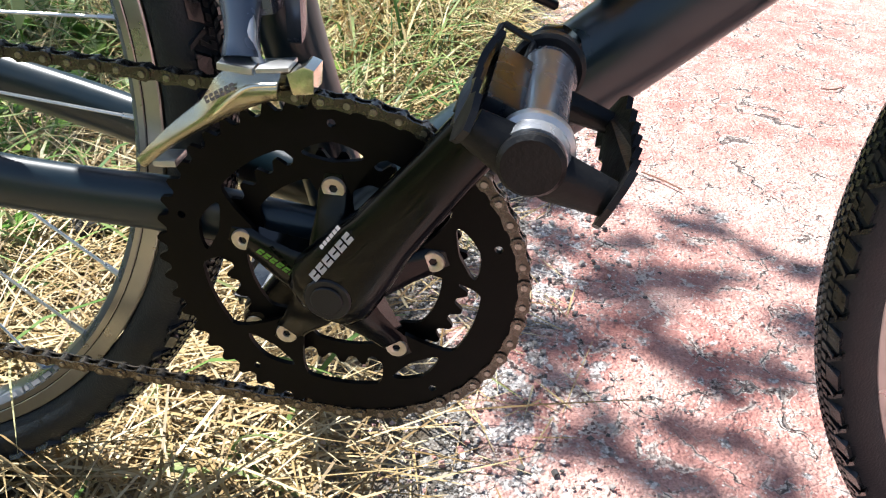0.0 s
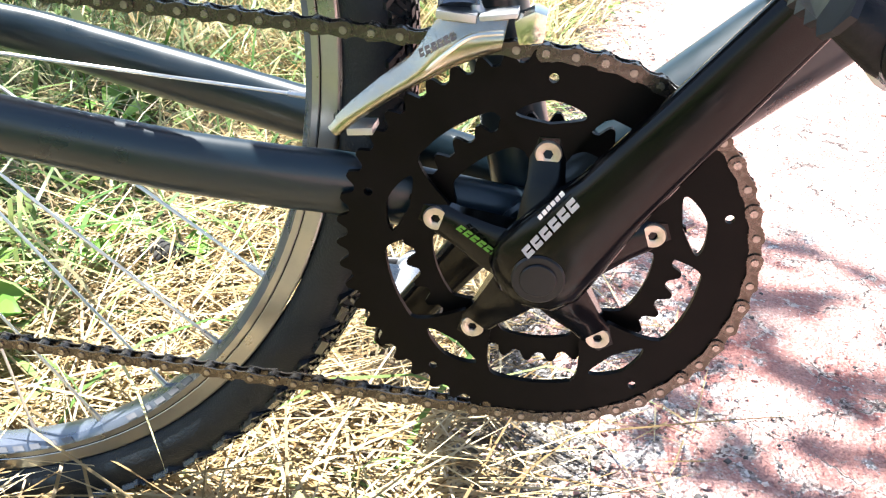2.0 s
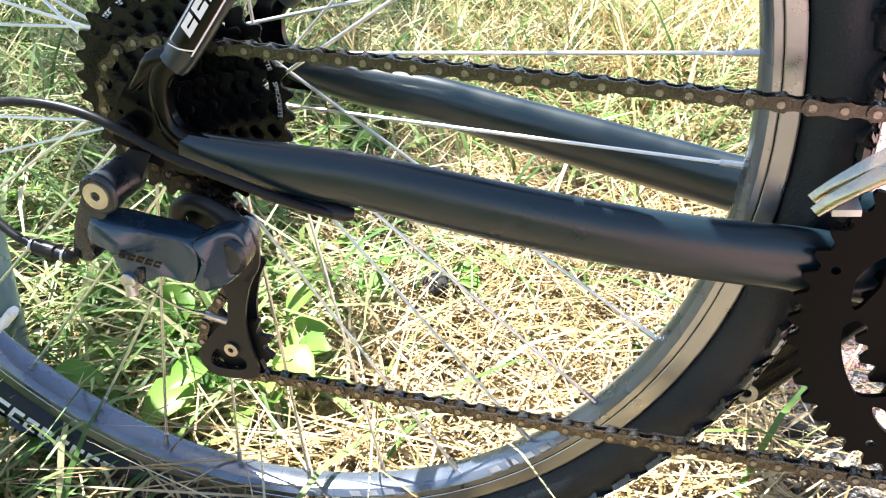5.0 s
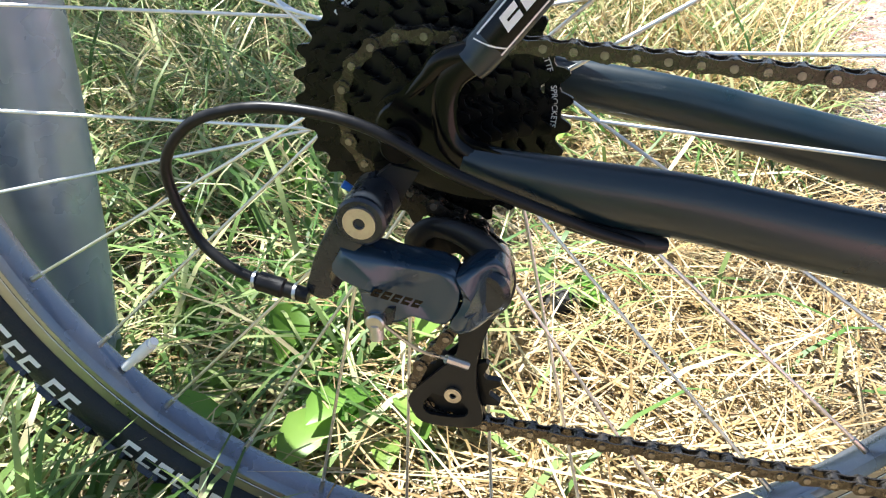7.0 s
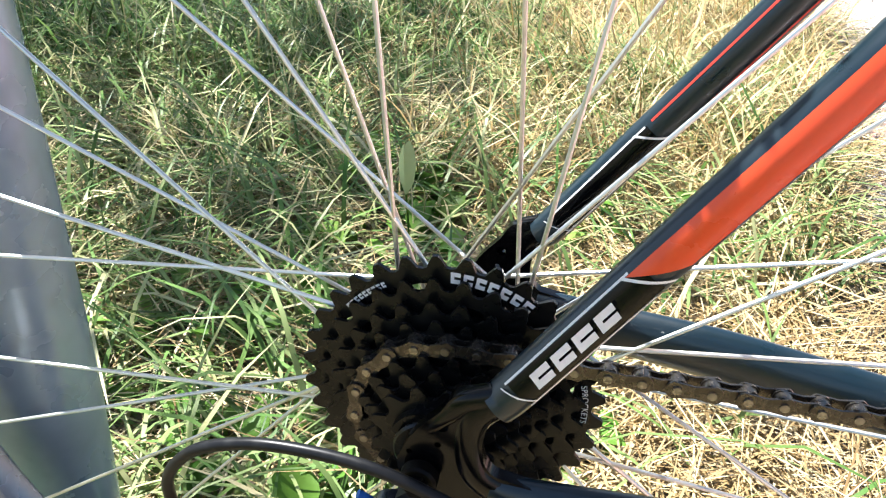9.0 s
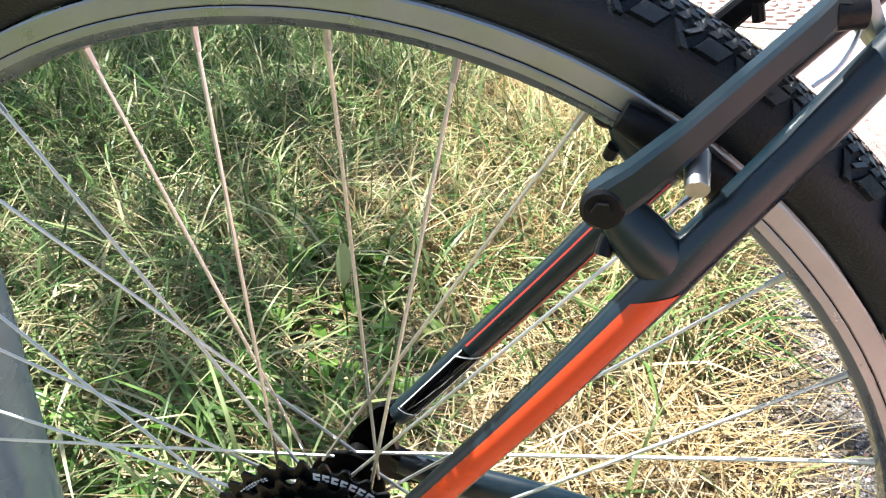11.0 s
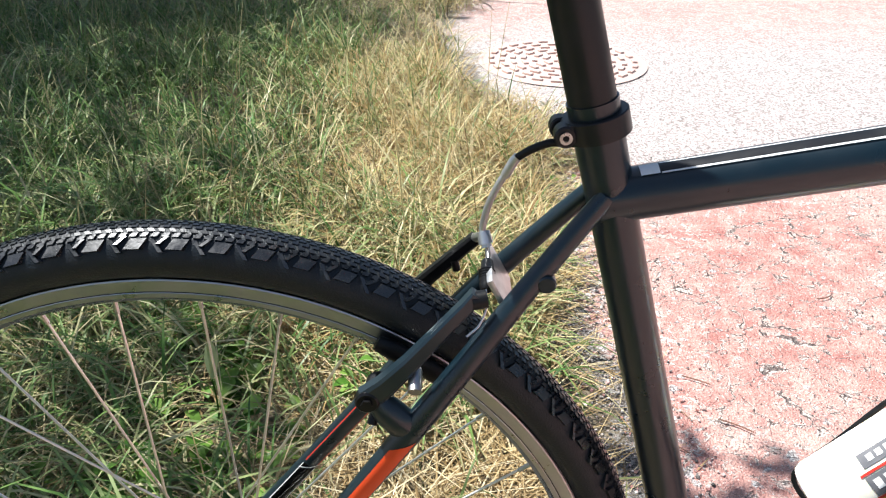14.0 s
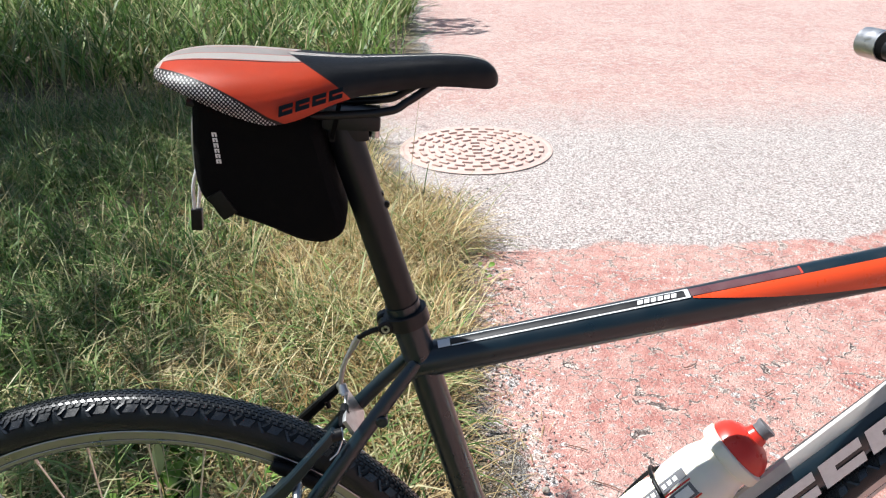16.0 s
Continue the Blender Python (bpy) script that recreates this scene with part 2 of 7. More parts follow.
def ground_material():
    """Dry soil under the grass, cracked red path, a grey worn stretch of it."""
    m, n, l, p = nodes_of("ground_soil_and_path")
    co = n.new("ShaderNodeTexCoord").outputs["Object"]
    xyz = n.new("ShaderNodeSeparateXYZ")
    l.new(co, xyz.inputs[0])

    def calc(op, a, b=None):
        x = n.new("ShaderNodeMath")
        x.operation = op
        for k, v in enumerate((a, b)):
            if v is None:
                continue
            if isinstance(v, (int, float)):
                x.inputs[k].default_value = v
            else:
                l.new(v, x.inputs[k])
        return x.outputs[0]

    edge = tex(n, l, "ShaderNodeTexNoise", 5.0, 6.0, co).outputs[0]
    wave = calc("MULTIPLY", calc("SUBTRACT", edge, 0.5), 0.30)
    # path lies beyond x = 0.5, the crumbled rim is uneven
    side = calc("ADD", calc("SUBTRACT", xyz.outputs[0], 0.50), wave)
    # it widens into a bay beside the manhole
    bay = calc("MULTIPLY", calc("SUBTRACT", xyz.outputs[1], 3.4), 0.8)
    bay = calc("MAXIMUM", calc("SUBTRACT", 1.0, calc("MULTIPLY", bay, bay)), 0.0)
    side = calc("ADD", side, calc("MULTIPLY", bay, 0.33))
    path = ramp(n, l, calc("ADD", calc("MULTIPLY", side, 6.0), 0.5), ((0.40, 0.0), (0.60, 1.0)))
    # soil
    s1 = tex(n, l, "ShaderNodeTexNoise", 30.0, 6.0, co).outputs[0]
    soil = ramp(n, l, s1, ((0.3, (0.07, 0.052, 0.035)), (0.5, (0.16, 0.125, 0.08)), (0.7, (0.28, 0.23, 0.15))))
    # red path: patches, stone grains, cracks
    warp = tex(n, l, "ShaderNodeTexNoise", 22.0, 9.0, co)
    wv = n.new("ShaderNodeVectorMath")
    wv.operation = "MULTIPLY_ADD"
    l.new(warp.outputs[1], wv.inputs[0])
    wv.inputs[1].default_value = (0.085, 0.085, 0.0)
    l.new(co, wv.inputs[2])
    cr1 = tex(n, l, "ShaderNodeTexVoronoi", 8.5, 0.0, wv.outputs[0], feature="DISTANCE_TO_EDGE").outputs[0]
    cr2 = tex(n, l, "ShaderNodeTexVoronoi", 24.0, 0.0, wv.outputs[0], feature="DISTANCE_TO_EDGE").outputs[0]
    grains = tex(n, l, "ShaderNodeTexVoronoi", 260.0, 0.0, co)
    fine = tex(n, l, "ShaderNodeTexNoise", 420.0, 3.0, co).outputs[0]
    patch = tex(n, l, "ShaderNodeTexNoise", 2.6, 5.0, co).outputs[0]
    mid = tex(n, l, "ShaderNodeTexNoise", 17.0, 5.0, co).outputs[0]
    red = ramp(n, l, mid, ((0.30, (0.44, 0.165, 0.135)), (0.5, (0.58, 0.275, 0.225)), (0.72, (0.69, 0.43, 0.36))))
    red = mixed(n, l, ramp(n, l, patch, ((0.42, 0.0), (0.66, 0.4))), red, (0.76, 0.56, 0.48))
    red = mixed(n, l, ramp(n, l, fine, ((0.42, 0.0), (0.68, 0.6))), red, (0.26, 0.11, 0.095))
    grey_st = ramp(n, l, grains.outputs["Color"], ((0.1, (0.13, 0.125, 0.12)), (0.45, (0.46, 0.43, 0.40)), (0.9, (0.80, 0.77, 0.73))))
    # worn spots where the stones show
    bare = tex(n, l, "ShaderNodeTexNoise", 32.0, 8.0, co).outputs[0]
    near_rim = ramp(n, l, calc("MULTIPLY", side, 2.2), ((0.0, 0.13), (0.35, 0.0)))
    bare_f = ramp(n, l, calc("ADD", bare, near_rim), ((0.62, 0.0), (0.67, 0.9)))
    specks = tex(n, l, "ShaderNodeTexVoronoi", 170.0, 0.0, co)
    red = mixed(n, l, ramp(n, l, specks.outputs["Distance"], ((0.16, 0.9), (0.24, 0.0))), red, mixed(n, l, ramp(n, l, specks.outputs["Color"], ((0.3, 0.0), (0.7, 1.0))), red, (0.80, 0.74, 0.68)))
    coarse = tex(n, l, "ShaderNodeTexNoise", 130.0, 5.0, co).outputs[0]
    red = mixed(n, l, ramp(n, l, coarse, ((0.28, 0.55), (0.44, 0.0))), red, (0.24, 0.095, 0.08))
    red = mixed(n, l, ramp(n, l, coarse, ((0.58, 0.0), (0.74, 0.4))), red, (0.86, 0.72, 0.64))
    # black and white grit has gathered along the cracks
    grit = tex(n, l, "ShaderNodeTexVoronoi", 330.0, 0.0, co)
    grit_c = ramp(n, l, grit.outputs["Color"], ((0.30, (0.035, 0.032, 0.03)), (0.48, (0.30, 0.25, 0.23)), (0.62, (0.84, 0.81, 0.77))))
    pale_c = ramp(n, l, grit.outputs["Color"], ((0.20, (0.06, 0.05, 0.045)), (0.36, (0.48, 0.38, 0.32)), (0.52, (0.84, 0.79, 0.70))))
    along = calc("ADD", cr1, calc("MULTIPLY", calc("SUBTRACT", bare, 0.5), 0.20))
    grit_f = calc("SUBTRACT", 1.0, ramp(n, l, along, ((0.003, 0.0), (0.024, 1.0))))
    thin = calc("ADD", cr2, calc("MULTIPLY", calc("SUBTRACT", bare, 0.5), 0.34))
    thin_f = calc("SUBTRACT", 1.0, ramp(n, l, thin, ((0.004, 0.0), (0.040, 1.0))))
    red = mixed(n, l, calc("MULTIPLY", calc("MAXIMUM", grit_f, calc("MULTIPLY", thin_f, 0.8)), 0.72), red, pale_c)
    red = mixed(n, l, bare_f, red, mixed(n, l, 0.6, grey_st, grit_c))
    # grey stretch across the path
    yy = calc("ADD", xyz.outputs[1], calc("MULTIPLY", calc("SUBTRACT", edge, 0.5), 0.5))
    lo = ramp(n, l, calc("ADD", calc("MULTIPLY", calc("SUBTRACT", yy, 1.82), 4.0), 0.5), ((0.42, 0.0), (0.58, 1.0)))
    hi = ramp(n, l, calc("ADD", calc("MULTIPLY", calc("SUBTRACT", yy, 3.3), 1.0), 0.5), ((0.2, 1.0), (0.9, 0.35)))
    grey_f = calc("MULTIPLY", lo, hi)
    grey_st = mixed(n, l, ramp(n, l, coarse, ((0.38, 0.9), (0.50, 0.0))), grey_st, (0.10, 0.095, 0.09))
    grey_st = mixed(n, l, ramp(n, l, coarse, ((0.54, 0.0), (0.68, 0.8))), grey_st, (0.86, 0.83, 0.79))
    worn_grey = mixed(n, l, ramp(n, l, fine, ((0.40, 0.0), (0.7, 0.45))), grey_st, (0.60, 0.50, 0.46))
    top = mixed(n, l, calc("MULTIPLY", grey_f, 0.85), red, worn_grey)
    gap_f = ramp(n, l, calc("ADD", cr1, calc("MULTIPLY", calc("SUBTRACT", bare, 0.5), 0.05)), ((0.002, 0.85), (0.0075, 0.0)))
    gap2_f = ramp(n, l, calc("ADD", cr2, calc("MULTIPLY", calc("SUBTRACT", bare, 0.5), 0.10)), ((0.001, 0.55), (0.007, 0.0)))
    gaps = calc("MULTIPLY", calc("MAXIMUM", gap_f, gap2_f), ramp(n, l, tex(n, l, "ShaderNodeTexNoise", 4.0, 2.0, co).outputs[0], ((0.36, 0.0), (0.52, 1.0))))
    gaps = calc("MULTIPLY", gaps, calc("SUBTRACT", 1.0, calc("MULTIPLY", lo, 0.9)))
    top = mixed(n, l, gaps, top, (0.075, 0.05, 0.045))
    rim = ramp(n, l, calc("ADD", calc("MULTIPLY", side, 3.0), calc("MULTIPLY", bare, 0.5)), ((0.0, 0.0), (0.12, 0.85)))
    soil = mixed(n, l, rim, soil, mixed(n, l, 0.65, grit_c, (0.05, 0.043, 0.036)))
    l.new(mixed(n, l, path, soil, top), p.inputs["Base Color"])
    p.inputs["Roughness"].default_value = 0.72
    p.inputs["Specular IOR Level"].default_value = 0.4
    h = calc("ADD", calc("MULTIPLY", grains.outputs["Distance"], -0.6), calc("MULTIPLY", fine, 0.5))
    h = calc("ADD", h, calc("MULTIPLY", gaps, -1.6))
    h = calc("ADD", h, calc("ADD", calc("MULTIPLY", mid, 1.2), calc("MULTIPLY", coarse, 1.4)))
    b = n.new("ShaderNodeBump")
    b.inputs["Strength"].default_value, b.inputs["Distance"].default_value = 1.0, 0.005
    l.new(h, b.inputs["Height"])
    l.new(b.outputs[0], p.inputs["Normal"])
    return m


GROUND = ground_material()
STRAW = blade_material("dry_straw", ((0.0, (0.17, 0.105, 0.045)), (0.3, (0.36, 0.25, 0.115)), (0.6, (0.50, 0.38, 0.20)), (0.87, (0.68, 0.58, 0.37)), (1.0, (0.24, 0.15, 0.075))), 0.18, 0.4)
GRASS = blade_material("green_grass", ((0.0, (0.032, 0.085, 0.018)), (0.35, (0.085, 0.18, 0.042)), (0.65, (0.17, 0.30, 0.080)), (0.87, (0.34, 0.42, 0.165)), (1.0, (0.62, 0.57, 0.34))), 0.3, 0.42)
MIXGRASS = blade_material("half_dry_grass", ((0.0, (0.070, 0.125, 0.034)), (0.3, (0.19, 0.23, 0.085)), (0.6, (0.38, 0.33, 0.16)), (0.85, (0.60, 0.51, 0.28)), (1.0, (0.13, 0.085, 0.045))), 0.25, 0.45)
GOLD = blade_material("golden_dry_grass", ((0.0, (0.20, 0.12, 0.05)), (0.3, (0.42, 0.28, 0.115)), (0.6, (0.58, 0.44, 0.21)), (0.82, (0.78, 0.66, 0.40)), (1.0, (0.42, 0.38, 0.14))), 0.2, 0.45)
PALEGRASS = blade_material("pale_green_grass", ((0.0, (0.060, 0.125, 0.032)), (0.3, (0.15, 0.235, 0.075)), (0.6, (0.28, 0.34, 0.135)), (0.85, (0.50, 0.48, 0.25)), (1.0, (0.66, 0.56, 0.33))), 0.3, 0.38)
TREELEAF = blade_material("tree_leaf", ((0.0, (0.05, 0.11, 0.015)), (0.5, (0.08, 0.17, 0.03)), (1.0, (0.15, 0.24, 0.05))), 0.3, 0.4)
LEAF = blade_material("weed_leaf", ((0.0, (0.05, 0.14, 0.018)), (0.5, (0.11, 0.27, 0.035)), (1.0, (0.26, 0.42, 0.09))), 0.4, 0.36, single=True)

PALELEAF = blade_material("pale_leaf", ((0.0, (0.42, 0.50, 0.24)), (1.0, (0.50, 0.56, 0.30))), 0.35, 0.4)
SOIL = material("dark_soil", (0.030, 0.028, 0.026), 0.9, worn=(0.07, 0.062, 0.055), amount=0.6, scale=50, bump=0.002, grain=250)


def grit_material():
    m, n, l, p = nodes_of("mixed_grit")
    isl = n.new("ShaderNodeNewGeometry").outputs["Random Per Island"]
    l.new(ramp(n, l, isl, ((0.0, (0.05, 0.047, 0.044)), (0.3, (0.20, 0.18, 0.165)), (0.55, (0.46, 0.41, 0.37)), (0.75, (0.42, 0.19, 0.16)), (1.0, (0.80, 0.77, 0.72)))), p.inputs["Base Color"])
    p.inputs["Roughness"].default_value = 0.8
    return m


GRIT = grit_material()


# ---- mesh tools ----
def link_part(name, me, mat, parent, label="", smooth=True, sharp=38):
    if not isinstance(mat, (list, tuple)):
        mat = [mat]
    for x in mat:
        me.materials.append(x)
    if smooth:
        me.polygons.foreach_set("use_smooth", [True] * len(me.polygons))
        me.set_sharp_from_angle(angle=radians(sharp))
    ob = new(name, me)
    if parent:
        ob.parent = parent
    if label:
        tagged(ob, label)
    return ob


def part(name, bm, mat, parent, label="", smooth=True, sharp=38):
    bmesh.ops.recalc_face_normals(bm, faces=bm.faces[:])
    me = bpy.data.meshes.new(name)
    bm.to_mesh(me)
    bm.free()
    return link_part(name, me, mat, parent, label, smooth, sharp)


def twin(name, ob, m, parent):
    """Another object on the same mesh, at m."""
    o = new(name, ob.data)
    o.parent = parent
    o.matrix_basis = m
    return o


def thing(name, label, category, at=(0, 0, 0), group=""):
    e = new(name)
    e.empty_display_size = 0.05
    e.location = at
    return tagged(e, label, category, group)


def loft(bm, rings, closed=True, caps=True):
    vs = [[bm.verts.new(p) for p in r] for r in rings]
    k = len(vs[0])
    for a, b in zip(vs, vs[1:]):
        for i in range(k if closed else k - 1):
            j = (i + 1) % k
            bm.faces.new((a[i], a[j], b[j], b[i]))
    if caps:
        bm.faces.new(vs[0][::-1])
        bm.faces.new(vs[-1])
    return vs


def tube(bm, pts, radii, seg=12, caps=True, up=(0, 1, 0), flat=1.0):
    """A tube along points. radii: one number, or one for each point; flat: the width along up over the height."""
    pts = [Vector(p) for p in pts]
    if isinstance(radii, (int, float)):
        radii = [radii] * len(pts)
    rings = []
    for i, p in enumerate(pts):
        d = (pts[min(i + 1, len(pts) - 1)] - pts[max(i - 1, 0)]).normalized()
        s = Vector(up) - d * d.dot(Vector(up))
        if s.length < 1e-4:
            s = d.orthogonal()
        s.normalize()
        q = d.cross(s)
        r = radii[i]
        rings.append([p + (s * math.cos(a) * r * flat + q * math.sin(a) * r) for a in (2 * math.pi * k / seg for k in range(seg))])
    loft(bm, rings, caps=caps)


def smooth_path(pts, n=6):
    """More points on a smooth curve through the given ones."""
    P = [Vector(p) for p in pts]
    P = [P[0] * 2 - P[1]] + P + [P[-1] * 2 - P[-2]]
    out = []
    for a, b, c, d in zip(P, P[1:], P[2:], P[3:]):
        for k in range(n):
            t = k / n
            out.append(0.5 * (2 * b + (c - a) * t + (2 * a - 5 * b + 4 * c - d) * t * t + (3 * b - a - 3 * c + d) * t ** 3))
    return out + [P[-2]]


def plate(bm, outline, y0, y1, holes=(), bevel=0.0):
    """A flat plate in the x-z plane from y0 to y1, with holes through it."""
    front = []
    edges = []
    loops = []
    for lp in (outline, *holes):
        v = [bm.verts.new((x, y0, z)) for x, z in lp]
        loops.append(v)
        edges += [bm.edges.new((a, b)) for a, b in zip(v, v[1:] + v[:1])]
    if holes:
        front = [f for f in bmesh.ops.triangle_fill(bm, use_beauty=True, use_dissolve=False, edges=edges)["geom"] if isinstance(f, bmesh.types.BMFace)]
    else:
        front = [bm.faces.new(loops[0])]
    back = {}
    for lp in loops:
        for v in lp:
            back[v] = bm.verts.new((v.co.x, y1, v.co.z))
    for f in front:
        bm.faces.new([back[v] for v in reversed(f.verts)])
    for lp in loops:
        for a, b in zip(lp, lp[1:] + lp[:1]):
            bm.faces.new((a, b, back[b], back[a]))


def round_cyl(bm, c, r, y0, y1, seg=24, edge=0.0):
    """A disc or cylinder about y with softened rims."""
    prof = [(y0, r - edge), (y0 + math.copysign(edge, y1 - y0), r), (y1 - math.copysign(edge, y1 - y0), r), (y1, r - edge)] if edge else [(y0, r), (y1, r)]
    loft(bm, [[(c[0] + q * math.cos(2 * math.pi * k / seg), y, c[1] + q * math.sin(2 * math.pi * k / seg)) for k in range(seg)] for y, q in prof])


def ring(bm, c, r0, r1, y0, y1, seg=32):
    """A flat ring about y."""
    rr = []
    for y, r in ((y0, r0), (y0, r1), (y1, r1), (y1, r0)):
        rr.append([(c[0] + r * math.cos(2 * math.pi * k / seg), y, c[1] + r * math.sin(2 * math.pi * k / seg)) for k in range(seg)])
    loft(bm, rr + rr[:1], caps=False)
    bmesh.ops.remove_doubles(bm, verts=bm.verts[:], dist=1e-7)


def box(bm, m, sx, sy, sz, bevel=0.0):
    r = bmesh.ops.create_cube(bm, size=1.0, matrix=m @ Matrix.Diagonal((sx, sy, sz, 1)))
    if bevel:
        es = list({e for v in r["verts"] for e in v.link_edges})
        bmesh.ops.bevel(bm, geom=es, offset=bevel, segments=2, profile=0.7, affect="EDGES")


def circle(c, r, n=16, flip=False):
    return [(c[0] + r * math.cos(2 * math.pi * k / n), c[1] + r * math.sin(2 * math.pi * k / n)) for k in range(n)][:: -1 if flip else 1]


def smoothstep(a, b, x):
    t = min(1, max(0, (x - a) / (b - a)))
    return t * t * (3 - 2 * t)


# ---- ground: one sheet to the horizon ----
def ground_sheet():
    near = [-2 + 0.1 * k for k in range(81)]
    xs = [-3000, -300, -40, -10, -5] + near + [8, 15, 50, 300, 3000]
    ys = [-3000, -300, -40, -10, -5] + near + [8, 15, 50, 300, 3000]
    bm = bmesh.new()
    g = []
    for x in xs:
        row = []
        for y in ys:
            k = 1 - smoothstep(0.3, 0.5, x)
            z = 0.012 * k * noise.noise(Vector((x * 2.1, y * 2.1, 0))) * (1 if abs(x) < 8 and abs(y) < 8 else 0)
            row.append(bm.verts.new((x, y, z - 0.004)))
        g.append(row)
    for a, b in zip(g, g[1:]):
        for i in range(len(a) - 1):
            bm.faces.new((a[i], b[i], b[i + 1], a[i + 1]))
    ob = part("ground", bm, GROUND, None)
    tagged(ob, "dry soil verge beside a cracked red path with a grey worn stretch", "ground", kind="structure")


ground_sheet()


def manhole():
    e = thing("manhole_cover", "round pinkish manhole cover with raised studs, set in the path", "manhole cover", (0.63, 2.88, 0))
    bm = bmesh.new()
    seg = 64
    prof = [(0.0005, 0.337), (0.0015, 0.335), (0.0015, 0.321), (0.0008, 0.319), (0.0008, 0.314), (0.0015, 0.312)]
    loft(bm, [[(r * math.cos(2 * math.pi * k / seg), r * math.sin(2 * math.pi * k / seg), z) for k in range(seg)] for z, r in prof])
    part("cover", bm, MANHOLE, e)
    bm = bmesh.new()
    for i in range(7):
        r = 0.026 + i * 0.0435
        k = max(4, int(2 * math.pi * r / 0.070))
        for j in range(k):
            a = 2 * math.pi * (j + 0.5 * (i % 2)) / k
            box(bm, pose(r * math.cos(a), r * math.sin(a), 0.0045, 0, 0, math.degrees(a)), 0.020, 0.040, 0.010, 0.003)
    tagged(part("stud", bm, MANHOLE, e), kind="stuff")


MANHOLE = material("painted_iron", (0.52, 0.37, 0.32), 0.7, worn=(0.62, 0.52, 0.47), amount=0.6, scale=25, bump=0.002, grain=300)
manhole()

# ---- the bicycle ----
AX = (0.0, 0.346)          # rear axle, x and z
BB = (0.429, 0.2805)        # bottom bracket
FX = (1.027, 0.346)        # front axle
bike = thing("bicycle", "black cyclocross bicycle with orange and white marks, upright on the verge", "bicycle")


def seat_axis(z):
    return 0.334 - (z - 0.6) * 0.272


def mirror_y(pts):
    return [(x, -y, z) for x, y, z in pts]


def slanted_marks(name, origin, along, across, count, size, gap, mat, parent, lift, label, hollow=True, slant=0.25, bar=0.26):
    """A row of plain slanted blocks that stands for printed lettering. along, across: unit directions; size: (width, height)."""
    along, across = Vector(along).normalized(), Vector(across).normalized()
    nrm = Vector(lift)
    w, h = size
    o = Vector(origin)
    for i in range(count):
        bm = bmesh.new()

        def P(u, v):
            return bm.verts.new(o + along * (i * (w + gap) + u * w + slant * v * h) + across * v * h + nrm)
        if hollow:
            lo, hi = 0.5 - bar * 0.32, 0.5 + bar * 0.32
            bm.faces.new([P(0, 0), P(1, 0), P(1, lo), P(bar, lo), P(bar, hi), P(1, hi), P(1, 1), P(0, 1)])
        else:
            bm.faces.new([P(0, 0), P(1, 0), P(1, 1), P(0, 1)])
        r = bmesh.ops.extrude_face_region(bm, geom=bm.faces[:])
        bmesh.ops.translate(bm, verts=[v for v in r["geom"] if isinstance(v, bmesh.types.BMVert)], vec=nrm.normalized() * 0.0002)
        ob = part(name, bm, mat, parent, label, smooth=False)
    return ob


